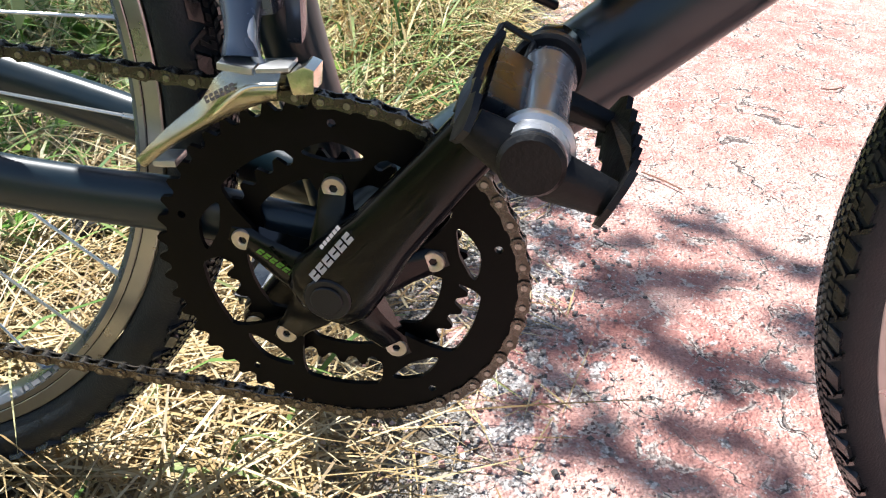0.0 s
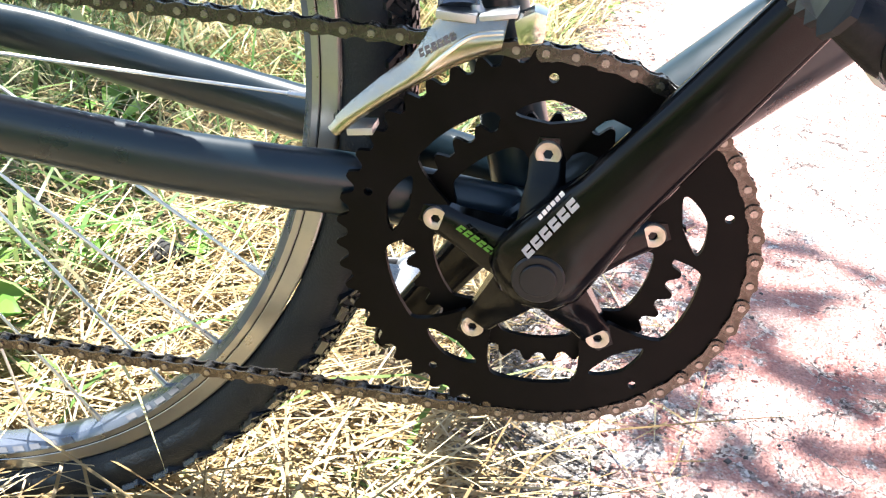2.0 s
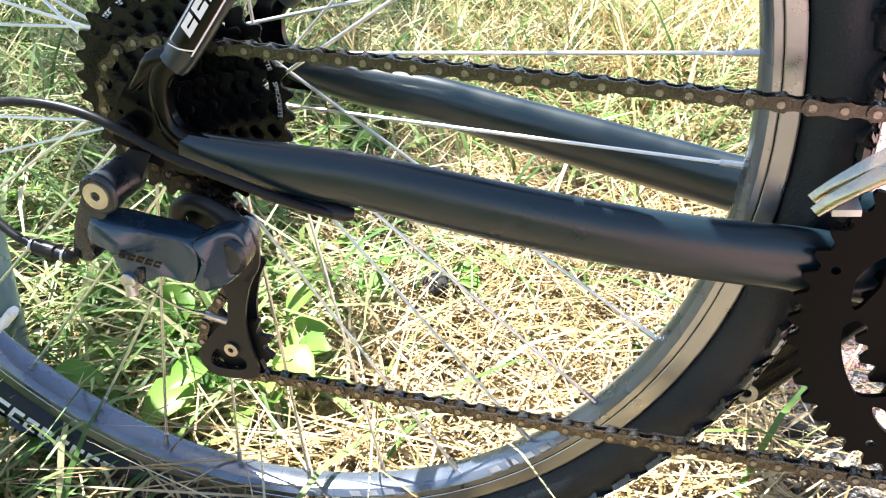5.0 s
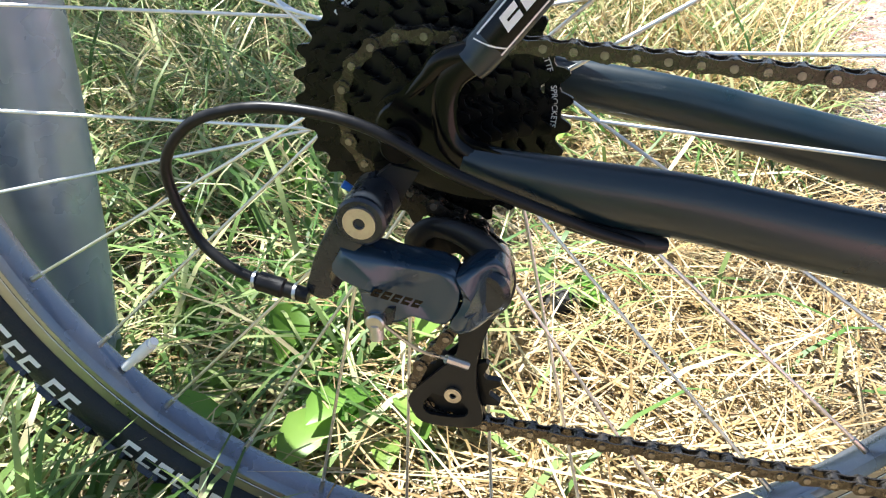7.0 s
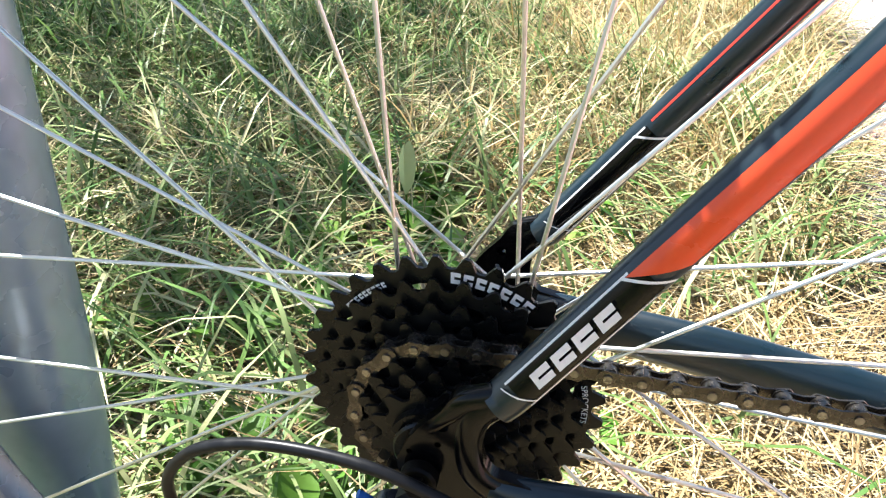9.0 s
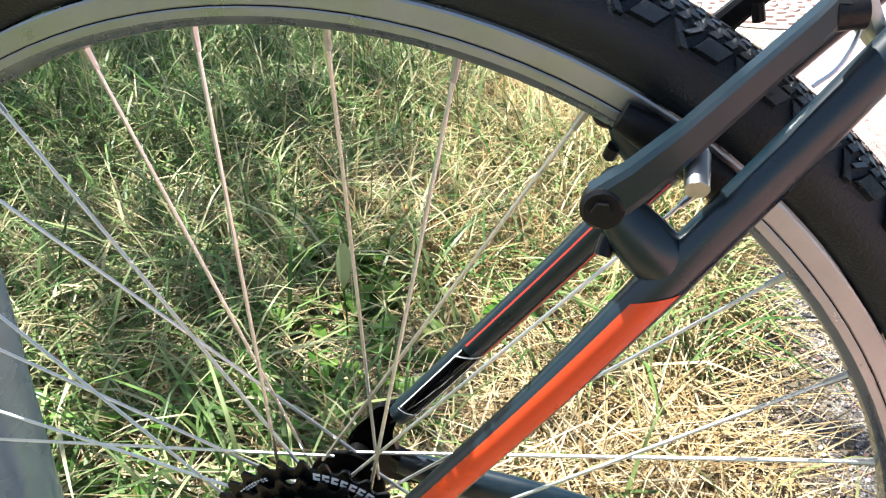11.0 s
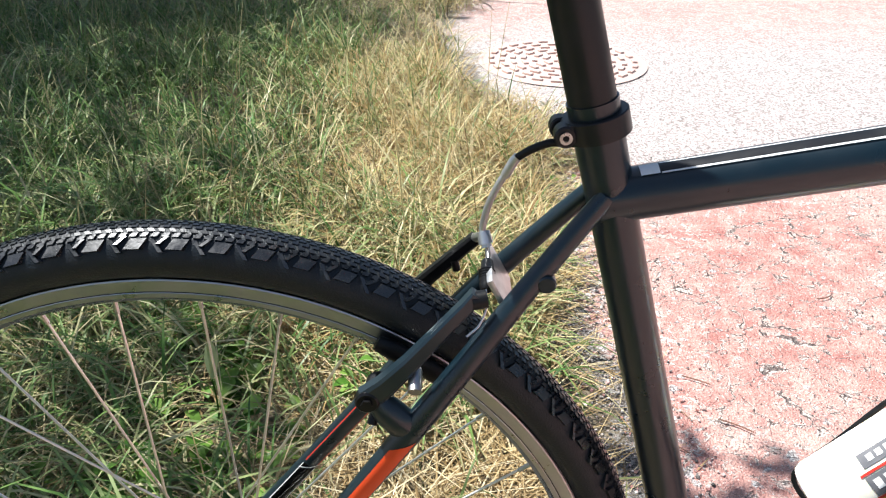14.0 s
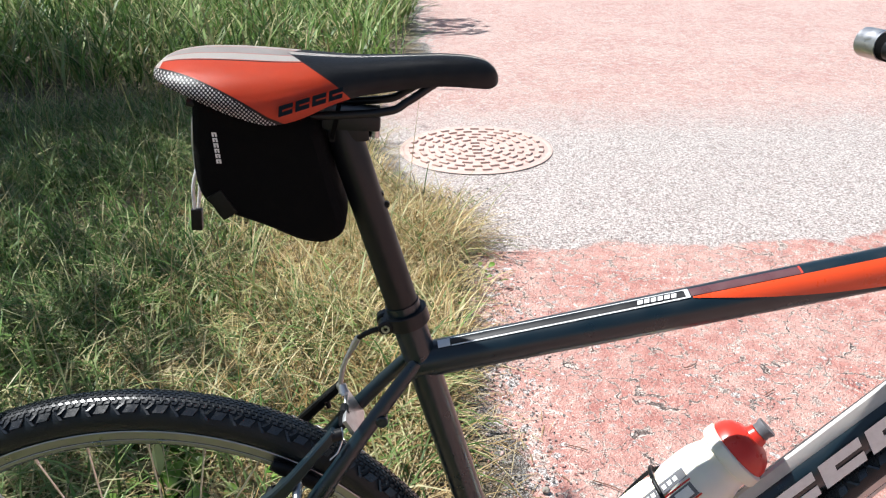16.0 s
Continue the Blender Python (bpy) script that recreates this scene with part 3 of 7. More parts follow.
def build_frame():
    bm = bmesh.new()
    round_cyl(bm, BB, 0.0235, -0.036, 0.036, 32, 0.002)
    f = part("frame", bm, FRAME, bike, "satin black alloy frame")
    bm = bmesh.new()
    tube(bm, [(0.905, 0, 0.725), (0.868, 0, 0.865)], 0.022, 24)
    part("head_tube", bm, FRAME, f)

    bm = bmesh.new()
    zs = (0.285, 0.45, 0.60, 0.70, 0.795)
    tube(bm, [(seat_axis(z), 0, z) for z in zs], [0.0172, 0.0166, 0.0160, 0.0160, 0.0168], 28)
    part("seat_tube", bm, FRAME, f)

    bm = bmesh.new()
    tube(bm, [(x, 0, 0.729 + (x - 0.30) * 0.187) for x in (0.290, 0.34, 0.465, 0.635, 0.75, 0.885)], [0.0176, 0.0180, 0.0190, 0.0203, 0.0210, 0.0210], 28)
    top_tube = part("top_tube", bm, FRAME, f)

    bm = bmesh.new()
    tube(bm, [(0.428, 0, 0.285), (0.55, 0, 0.402), (0.72, 0, 0.574), (0.895, 0, 0.752)], [0.0235, 0.0245, 0.0245, 0.022], 32)
    part("down_tube", bm, FRAME, f)

    cs = [(0.026, -0.066, 0.3385), (0.040, -0.066, 0.3355), (0.070, -0.064, 0.3310), (0.12, -0.060, 0.3265), (0.17, -0.056, 0.3185), (0.24, -0.0495, 0.3085), (0.295, -0.0405, 0.3020), (0.335, -0.0330, 0.2980), (0.415, -0.022, 0.2860)]
    rad = [0.0090, 0.0108, 0.0135, 0.0148, 0.0158, 0.0163, 0.0166, 0.0172, 0.0160]
    for pts in (cs, mirror_y(cs)):
        bm = bmesh.new()
        k = 4
        sp = smooth_path(pts, k)
        rr = [rad[min(i // k, 8)] + (rad[min(i // k + 1, 8)] - rad[min(i // k, 8)]) * (i % k) / k for i in range(len(sp))]
        tube(bm, sp, rr, 24, flat=0.62)
        part("chain_stay", bm, FRAME, f)

    ss = [(0.027, -0.0655, 0.381), (0.035, -0.064, 0.390), (0.075, -0.060, 0.4435), (0.127, -0.056, 0.513), (0.168, -0.051, 0.5705), (0.211, -0.041, 0.6290), (0.240, -0.031, 0.6670), (0.268, -0.021, 0.7025), (0.294, -0.012, 0.7340)]
    rs = [0.0080, 0.0085, 0.0085, 0.0088, 0.0098, 0.0088, 0.0080, 0.0074, 0.0068]
    for pts in (ss, mirror_y(ss)):
        bm = bmesh.new()
        k = 4
        sp = smooth_path(pts, k)
        rr = [rs[min(i // k, 8)] + (rs[min(i // k + 1, 8)] - rs[min(i // k, 8)]) * (i % k) / k for i in range(len(sp))]
        tube(bm, sp, rr, 18, flat=0.9)
        part("seat_stay", bm, FRAME, f)

    # dropouts: a flat plate with the mounting eyes, and the rounded web that joins the two stays
    for s in (-1, 1):
        bm = bmesh.new()
        outline = [(0.021, 0.388), (0.012, 0.384), (0.007, 0.376), (-0.001, 0.367), (-0.007, 0.357), (-0.010, 0.347), (-0.006, 0.337), (0.001, 0.330), (0.013, 0.326), (0.030, 0.3235), (0.044, 0.326), (0.045, 0.343), (0.034, 0.347), (0.0275, 0.349), (0.0235, 0.356), (0.0235, 0.367), (0.027, 0.377), (0.034, 0.383), (0.030, 0.389)]
        outline = [(p.x, p.z) for p in smooth_path([(x, 0, z) for x, z in outline + outline[:1]], 3)[:-1]]
        plate(bm, outline, s * 0.0635, s * 0.0690, [circle((0.008, 0.3690), 0.0023, 14), circle((0.0062, 0.3600), 0.0014, 10), circle((-0.005, 0.3545), 0.0013, 10)])
        drop = part("dropout", bm, CRANK, f, "gloss black dropout")
        bm = bmesh.new()
        tube(bm, smooth_path([(0.0300, s * 0.0655, 0.3855), (0.0205, s * 0.0668, 0.3755), (0.0172, s * 0.0672, 0.3620), (0.0205, s * 0.0670, 0.3470), (0.0330, s * 0.0662, 0.3375)], 6), [0.0078 - 0.0022 * math.sin(math.pi * k / 24) for k in range(25)], 16, flat=0.62)
        part("web", bm, CRANK, drop)
        bm = bmesh.new()
        tube(bm, smooth_path([(0.0270, s * 0.0662, 0.3850), (0.0165, s * 0.0672, 0.3815), (0.0105, s * 0.0676, 0.3745), (0.0030, s * 0.0676, 0.3660)], 5), [0.0060 - 0.0034 * k / 15 for k in range(16)], 14, flat=0.7)
        part("lug", bm, CRANK, drop)
    # hanger that carries the gear mechanism
    bm = bmesh.new()
    plate(bm, [(-0.004, 0.335), (0.008, 0.333), (0.002, 0.322), (-0.003, 0.312), (-0.010, 0.307), (-0.019, 0.311), (-0.020, 0.320), (-0.012, 0.328)], -0.0640, -0.0700)
    part("gear_hanger", bm, MATT, f, "black gear hanger")
    bm = bmesh.new()
    round_cyl(bm, AX, 0.0075, -0.0705, -0.0770, 20, 0.001)
    round_cyl(bm, AX, 0.0045, -0.0770, -0.0800, 6)
    part("axle_nut", bm, RING, f)

    # brake bridge between the seat stays
    bm = bmesh.new()
    box(bm, pose(0.2285, 0, 0.6640, 0, -28, 0), 0.0045, 0.056, 0.034, 0.0015)
    part("brake_bridge", bm, ALLOY, f, "bare alloy bridge plate")
    bm = bmesh.new()
    round_cyl(bm, (0.2575, 0.6800), 0.0064, -0.0260, -0.0345, 20, 0.001)
    part("rack_boss", bm, FRAME, f)

    # cable stop under the chain stay
    bm = bmesh.new()
    tube(bm, [(0.072, -0.068, 0.3165), (0.090, -0.066, 0.3125), (0.110, -0.062, 0.3085), (0.114, -0.061, 0.3080)], [0.0028, 0.0040, 0.0046, 0.0030], 12)
    part("cable_stop", bm, MATT, f)

    # orange field on both seat stays, with white outlined marks under it
    def stay_strip(name, a, b, w, mat, far, off=0.0, lift=0.0004, slant=0.0):
        """A thin strip on the flank of a seat stay that faces the drive side, between stations a and b of the list ss."""
        bm = bmesh.new()
        sp = smooth_path([(x, -y if far else y, z) for x, y, z in ss], 8)
        n = len(sp) - 1
        rings = []
        for k in range(13):
            row = []
            for m in range(7):
                t = (a + (b - a) * k / 12 + slant * (m / 6 - 0.5)) * 8
                i = min(int(t), n - 1)
                p = sp[i].lerp(sp[i + 1], t - i)
                d = (sp[min(i + 2, n)] - sp[max(i - 1, 0)]).normalized()
                j = min(int(t / 8), 7)
                rr = rs[j] + (rs[j + 1] - rs[j]) * (t / 8 - j)
                q = Vector((0, 1, 0)).cross(d).normalized()
                u = max(-1.45, min(1.45, (off + w * (m / 6 - 0.5)) / rr))
                out = Vector((0, -1, 0))
                out = (out - d * d.dot(out)).normalized()
                row.append(p + out * math.cos(u) * (rr * 0.9 + lift) + q * math.sin(u) * (rr + lift))
            rings.append(row)
        loft(bm, rings, closed=False, caps=False)
        return part(name, bm, mat, f)

    tagged(stay_strip("orange_panel", 2.02, 3.88, 0.0120, ORANGE, False, 0.0, slant=0.22), "orange painted panel")
    for off in (-0.0066, 0.0066):
        stay_strip("white_line", 1.0, 1.93, 0.0009, WHITE, False, off)
    for far in (False, True):
        stay_strip("black_panel", 1.02, 1.99, 0.0116, CRANK, far, 0.0, 0.0003)
    for off in (-0.0058, 0.0058):
        stay_strip("white_line", 1.0, 1.98, 0.0008, WHITE, True, off, 0.0006)
        stay_strip("red_line", 2.03, 4.0, 0.0010, REDLINE, True, off, 0.0006)
    for far in (False, True):
        for st in (1.0, 1.96):
            stay_strip("white_line", st, st + 0.018, 0.0128, WHITE, far, 0.0, 0.0007, 0.15)
    d = Vector((0.043, 0.004, 0.0575)).normalized()
    q = Vector((-0.8, 0, 0.6))
    slanted_marks("white_mark", Vector((0.0400, -0.0635, 0.3985)) - q * 0.0034, d, q, 4, (0.0086, 0.0062), 0.0020, WHITE, f, (0, -0.0090, 0), "white printed block mark", slant=0.3)

    # stripe and marks on the top tube
    def tube_strip(name, x0, x1, a0, a1, mat, lift, label="", taper=0.0):
        bm = bmesh.new()
        rings = []
        for k in range(21):
            t = k / 20
            x = x0 + (x1 - x0) * t
            z = 0.729 + (x - 0.30) * 0.187
            dz = 0.187
            row = []
            for m in range(7):
                a = radians(a0 + taper * (1 - t) ** 2.2 * (a1 - a0) + (a1 - a0 - taper * (1 - t) ** 2.2 * (a1 - a0)) * m / 6)
                r = 0.0177 + 0.0079 * (x - 0.30) + lift
                row.append((x - dz * math.sin(a) * r, -math.cos(a) * r, z + math.sin(a) * r))
            rings.append(row)
        loft(bm, rings, closed=False, caps=False)
        return part(name, bm, mat, f, label)

    tube_strip("stripe", 0.331, 0.562, 60.5, 84.5, MATT, 0.0005, "gloss black stripe")
    tube_strip("white_line", 0.331, 0.562, 56, 60, WHITE, 0.0008)
    tube_strip("white_line", 0.331, 0.562, 85, 88, WHITE, 0.0008)
    tube_strip("white_line", 0.558, 0.562, 56, 88, WHITE, 0.0009)
    tube_strip("size_label", 0.318, 0.330, 57, 87, WHITE, 0.0010, "small white size label")
    tube_strip("plum_panel", 0.5630, 0.668, 60, 88, PLUM, 0.0005, "dull plum stripe")
    tube_strip("red_line", 0.6680, 0.6700, 60, 88, REDLINE, 0.0008)
    tube_strip("orange_panel", 0.564, 0.86, -30, 58, ORANGE, 0.0006, "orange painted flank", 0.95)
    slanted_marks("white_mark", (0.508, -0.0088, 0.7860), (1, 0, 0.187), (0, 0.956, 0.29), 6, (0.0050, 0.0052), 0.0016, WHITE, f, Vector((0, -0.29, 0.956)) * 0.0016, "small white printed mark", hollow=False)

    # large pale block marks on the flank of the down tube
    dd = Vector((0.7, 0, 0.714)).normalized()
    qq = Vector((-0.714, 0, 0.7))
    slanted_marks("pale_mark", Vector((0.635, -0.0245, 0.4884)) - qq * 0.0155, dd, qq, 4, (0.052, 0.033), 0.008, WHITE, f, (0, -0.0006, 0), "large white printed block mark", slant=0.3, bar=0.34)
    # pale strip along the upper edge of the down tube
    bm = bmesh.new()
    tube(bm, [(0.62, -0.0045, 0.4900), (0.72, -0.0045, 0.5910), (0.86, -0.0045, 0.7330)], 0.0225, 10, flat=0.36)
    part("white_ridge", bm, TUBEPALE, f, "pale upper edge of the down tube")
    return f


build_frame()


# ---- wheels ----
def knob(bm, a, c, u, w, hgt, r, half_len, half_w, skew=0.0, outer=0.0):
    """A rubber block on the tyre: a is the angle round the wheel, u the angle round the tyre's section."""
    rr, cr = r
    vs = []
    for top in (0, 1):
        for sa, su in ((-1, -1), (1, -1), (1, 1), (-1, 1)):
            k = 1.0 - 0.18 * top
            uu = u + su * half_w * k / cr
            aa = a + (sa * half_len * k + su * skew) / rr
            q = cr + hgt * top - 0.0008 * (1 - top) + (outer * top if su * u > 0 else 0.0)
            rad = rr + q * math.cos(uu)
            vs.append(bm.verts.new((c[0] + rad * math.cos(aa), q * math.sin(uu) * w, c[1] + rad * math.sin(aa))))
    for f in ((4, 5, 6, 7), (0, 1, 5, 4), (1, 2, 6, 5), (2, 3, 7, 6), (3, 0, 4, 7)):
        bm.faces.new([vs[i] for i in f])


def build_wheel(name, c, rear):
    seg = 128
    g = 1.011 if rear else 1.0
    bm = bmesh.new()
    prof = [(-0.0105, 0.3155), (-0.0118, 0.3175), (-0.0123, 0.3165), (-0.0123, 0.3085), (-0.0119, 0.3080), (-0.0119, 0.3074), (-0.0123, 0.3069), (-0.0123, 0.3035), (-0.0116, 0.3022), (-0.0085, 0.2992), (-0.004, 0.2978)]
    prof = prof + [(0, 0.2976)] + [(-y, r) for y, r in reversed(prof)]
    prof = [(y, r * g) for y, r in prof]
    rings = [[(c[0] + r * math.cos(2 * math.pi * k / seg), y, c[1] + r * math.sin(2 * math.pi * k / seg)) for y, r in prof] for k in range(seg)]
    loft(bm, rings + rings[:1], closed=True, caps=False)
    bmesh.ops.remove_doubles(bm, verts=bm.verts[:], dist=1e-6)
    for f in bm.faces:
        m = f.calc_center_median()
        r = math.hypot(m.x - c[0], m.z - c[1]) / g
        f.material_index = 0 if r > 0.3028 and not 0.3072 < r < 0.3081 else (1 if r < 0.31 and r < 0.3028 else 2)
    w = part(name, bm, [RIM, RIMIN, RING], bike, "wheel with a grey alloy rim and machined side walls", sharp=25)

    bm = bmesh.new()
    cr, rr = (0.0192, 0.3380) if rear else (0.0168, 0.3292)
    rings = []
    for k in range(160):
        a = 2 * math.pi * k / 160
        row = []
        for m in range(21):
            u = radians(-148 + 296 * m / 20)
            q = cr * (1 + 0.02 * math.cos(3 * u))
            rad = rr + q * math.cos(u)
            row.append((c[0] + rad * math.cos(a), q * math.sin(u) * 1.02, c[1] + rad * math.sin(a)))
        rings.append(row)
    loft(bm, rings + rings[:1], closed=False, caps=False)
    bmesh.ops.remove_doubles(bm, verts=bm.verts[:], dist=1e-6)
    t = part("tyre", bm, RUBBER, w, "black knobbly tyre, dusty on the tread")

    bm = bmesh.new()
    n = 78
    st = 2 * math.pi / n
    R = (rr, cr)
    for i in range(n):
        a = 2 * math.pi * i / n
        for s in (-1, 1):
            knob(bm, a, c, s * 0.88, 1.02, 0.0013, R, 0.0062, 0.0042, s * 0.0020, 0.0022)
            knob(bm, a + st * 0.5, c, s * 0.94, 1.02, 0.0013, R, 0.0018, 0.0050, -s * 0.0034, 0.0022)
            knob(bm, a + st * 0.36, c, s * 0.76, 1.02, 0.0013, R, 0.0016, 0.0034, s * 0.0026, 0.0016)
            for q in range(4):
                f0 = q * 0.25
                knob(bm, a + st * (f0 + 0.06), c, s * 0.56, 1.02, 0.0012, R, 0.0024, 0.0017, s * 0.0008)
                knob(bm, a + st * (f0 + 0.18), c, s * 0.37, 1.02, 0.0012, R, 0.0024, 0.0016, -s * 0.0008)
                knob(bm, a + st * (f0 + 0.10), c, s * 0.18, 1.02, 0.0012, R, 0.0024, 0.0014)
        for q in range(4):
            knob(bm, a + st * (q * 0.25 + 0.2), c, 0, 1.02, 0.0012, R, 0.0026, 0.0012)
    tagged(part("tread", bm, TREAD, w, smooth=False), kind="stuff")

    # pale block marks on the side wall

    def mark(a0, a1, u0, u1):
        bm = bmesh.new()
        row = []
        for k in range(4):
            a = a0 + (a1 - a0) * k / 3
            row.append([(c[0] + (rr + (cr + 0.0005) * math.cos(u)) * math.cos(a + 0.006 * (u - 1.7)), -(cr + 0.0005) * math.sin(u) * 1.02, c[1] + (rr + (cr + 0.0005) * math.cos(u)) * math.sin(a + 0.006 * (u - 1.7))) for u in (u0, (u0 + u1) / 2, u1)])
        loft(bm, row, closed=False, caps=False)
        part("side_mark", bm, WHITE, w, "white printed block mark")

    for base, k in ((-2.235, 8), (-2.425, 2), (-2.61, 4), (2.5, 8)) if rear else ((2.0, 8),):
        for i in range(k):
            a = base + i * 0.040
            u0, u1 = 1.36, 2.00
            mark(a, a + 0.031, u0, u0 + 0.17)
            mark(a, a + 0.031, u1 - 0.17, u1)
            mark(a, a + 0.009, u0 + 0.17, u1 - 0.17)
    # print on the rim wall
    for base in ((-1.32, -0.95, 2.1) if rear else (1.0,)):
        for i in range(5):
            a = base + i * 0.045
            bm = bmesh.new()
            lo, hi = 0.2995 * g, 0.3022 * g
            pts = [(lo, a), (lo, a + 0.028), (hi, a + 0.036), (hi, a + 0.008)]
            vs = [bm.verts.new((c[0] + r * math.cos(q), -0.0123 if r > 0.301 * g else -0.0098, c[1] + r * math.sin(q))) for r, q in pts]
            bm.faces.new(vs)
            part("rim_mark", bm, GREYPRINT, w, "dark printed mark")

    # hub and spokes
    fl = (-0.0130, 0.0360) if rear else (-0.033, 0.033)
    bm = bmesh.new()
    round_cyl(bm, c, 0.0125, fl[0], fl[1], 24)
    for y in fl:
        round_cyl(bm, c, 0.0245, y - 0.0018, y + 0.0018, 32, 0.0006)
    round_cyl(bm, c, 0.0085, -0.062 if rear else -0.050, 0.062 if rear else 0.050, 20)
    part("hub", bm, RING, w, "black hub")
    proto = nip = None
    for k in range(32):
        side = k % 2
        j = k // 2
        sgn = -1 if j % 2 else 1
        rim_a = 2 * math.pi * k / 32 + 0.1396
        head = rim_a + sgn * radians(68)
        p0 = Vector((c[0] + 0.0222 * math.cos(head), fl[side] + (0.002 if j % 4 < 2 else -0.002), c[1] + 0.0222 * math.sin(head)))
        p1 = Vector((c[0] + 0.2985 * g * math.cos(rim_a), -0.002 if side == 0 else 0.002, c[1] + 0.2985 * g * math.sin(rim_a)))
        d = p1 - p0
        m = Matrix.Translation(p0) @ d.to_track_quat("Z", "Y").to_matrix().to_4x4() @ Matrix.Diagonal((1, 1, d.length, 1))
        if proto is None:
            bm = bmesh.new()
            tube(bm, [(0, 0, 0), (0, 0, 1)], 0.00105, 8)
            proto = part("spoke", bm, SPOKE, w)
            proto.matrix_basis = m
            bm = bmesh.new()
            tube(bm, [(0, 0, 0), (0, 0, 0.010), (0, 0, 0.013)], [0.0017, 0.0019, 0.0024], 8)
            nip = part("nipple", bm, STEEL, w)
            nip.matrix_basis = Matrix.Translation(p1 - d.normalized() * 0.012) @ d.to_track_quat("Z", "Y").to_matrix().to_4x4()
        else:
            twin("spoke", proto, m, w)
            twin("nipple", nip, Matrix.Translation(p1 - d.normalized() * 0.012) @ d.to_track_quat("Z", "Y").to_matrix().to_4x4(), w)
    # valve with its cap
    va = math.atan2(0.150 - 0.346, -0.19) if rear else 1.2
    bm = bmesh.new()
    for r0, r1, q in ((0.2985, 0.284, 0.0030), (0.284, 0.266, 0.0040), (0.266, 0.262, 0.003)):
        tube(bm, [(c[0] + r * math.cos(va), 0, c[1] + r * math.sin(va)) for r in (r0, r1)], q, 12)
    part("valve", bm, WHITE, w, "pale valve cap")
    return w


rear_wheel = build_wheel("rear_wheel", AX, True)
front_wheel = build_wheel("front_wheel", FX, False)


# ---- sprockets, chain ----
def toothed(c, teeth, pitch_r, depth=0.0036, tip=0.0020):
    out = []
    for k in range(teeth):
        for f, r in ((0.0, pitch_r - depth), (0.16, pitch_r - depth * 0.85), (0.34, pitch_r + tip * 0.4), (0.42, pitch_r + tip), (0.58, pitch_r + tip), (0.66, pitch_r + tip * 0.4), (0.84, pitch_r - depth * 0.85)):
            a = 2 * math.pi * (k + f) / teeth
            out.append((c[0] + r * math.cos(a), c[1] + r * math.sin(a)))
    return out


def build_cassette():
    bm = bmesh.new()
    round_cyl(bm, AX, 0.017, -0.0160, -0.0570, 32)
    round_cyl(bm, AX, 0.0145, -0.0570, -0.0600, 32, 0.001)
    cas = part("cassette", bm, COG, bike, "black eight speed cassette")
    for i, t in enumerate((32, 28, 24, 21, 18, 16, 14, 12)):
        y = -0.0200 - i * 0.00465
        pr = t * 0.0127 / (2 * math.pi)
        holes = []
        if t >= 24:
            for k in range(8 if t > 28 else 6):
                n_h = 8 if t > 28 else 6
                a = 2 * math.pi * (k + 0.3) / n_h
                rm = pr * 0.80
                holes.append([(AX[0] + rm * math.cos(a) + 0.0055 * math.cos(q) * -math.sin(a) + 0.0026 * math.sin(q) * math.cos(a),
                               AX[1] + rm * math.sin(a) + 0.0055 * math.cos(q) * math.cos(a) + 0.0026 * math.sin(q) * math.sin(a)) for q in (2 * math.pi * j / 12 for j in range(12))])
        bm = bmesh.new()
        plate(bm, toothed(AX, t, pr), y, y + 0.0018, holes)
        part("sprocket", bm, COG, cas, smooth=False)

    # white printing round the face of the largest sprocket
    def arc_blocks(name, a0, count, w, gap, r, h, label):
        for i in range(count):
            bm = bmesh.new()
            a = radians(a0) - i * (w + gap) / r
            da = w / r
            pts = ((0, 0), (1, 0), (1, 0.38), (0.36, 0.38), (0.36, 0.62), (1, 0.62), (1, 1), (0, 1))
            bm.faces.new([bm.verts.new((AX[0] + (r + v * h) * math.cos(a - u * da), -0.0204, AX[1] + (r + v * h) * math.sin(a - u * da))) for u, v in pts])
            part(name, bm, WHITE, cas, label, smooth=False)

    arc_blocks("white_mark", 90, 7, 0.0038, 0.0012, 0.0550, 0.0052, "white printed block mark")
    arc_blocks("white_mark", 140, 9, 0.0018, 0.0006, 0.0560, 0.0026, "small white printed mark")
    # words that run down the front edge
    for word, start in (("CASSETTE", 36), ("SPROCKETS", 13)):
        cu = bpy.data.curves.new("word", "FONT")
        cu.body, cu.size = word, 0.0037
        tmp = new("word", cu)
        me = bpy.data.meshes.new_from_object(tmp.evaluated_get(bpy.context.evaluated_depsgraph_get()))
        bpy.data.objects.remove(tmp)
        r0 = 0.0572
        for v in me.vertices:
            a = radians(start) - v.co.x / r0
            r = r0 + v.co.y
            v.co = (AX[0] + r * math.cos(a), -0.0205, AX[1] + r * math.sin(a))
        link_part("white_word", me, WHITE, cas, "small white printed word", smooth=False)


build_cassette()

CH_R, CS_R, PU_R = 0.0983, 18 * 0.0127 / (2 * math.pi), 0.0222
PU1, PU2 = (0.019, 0.272), (0.021, 0.1935)


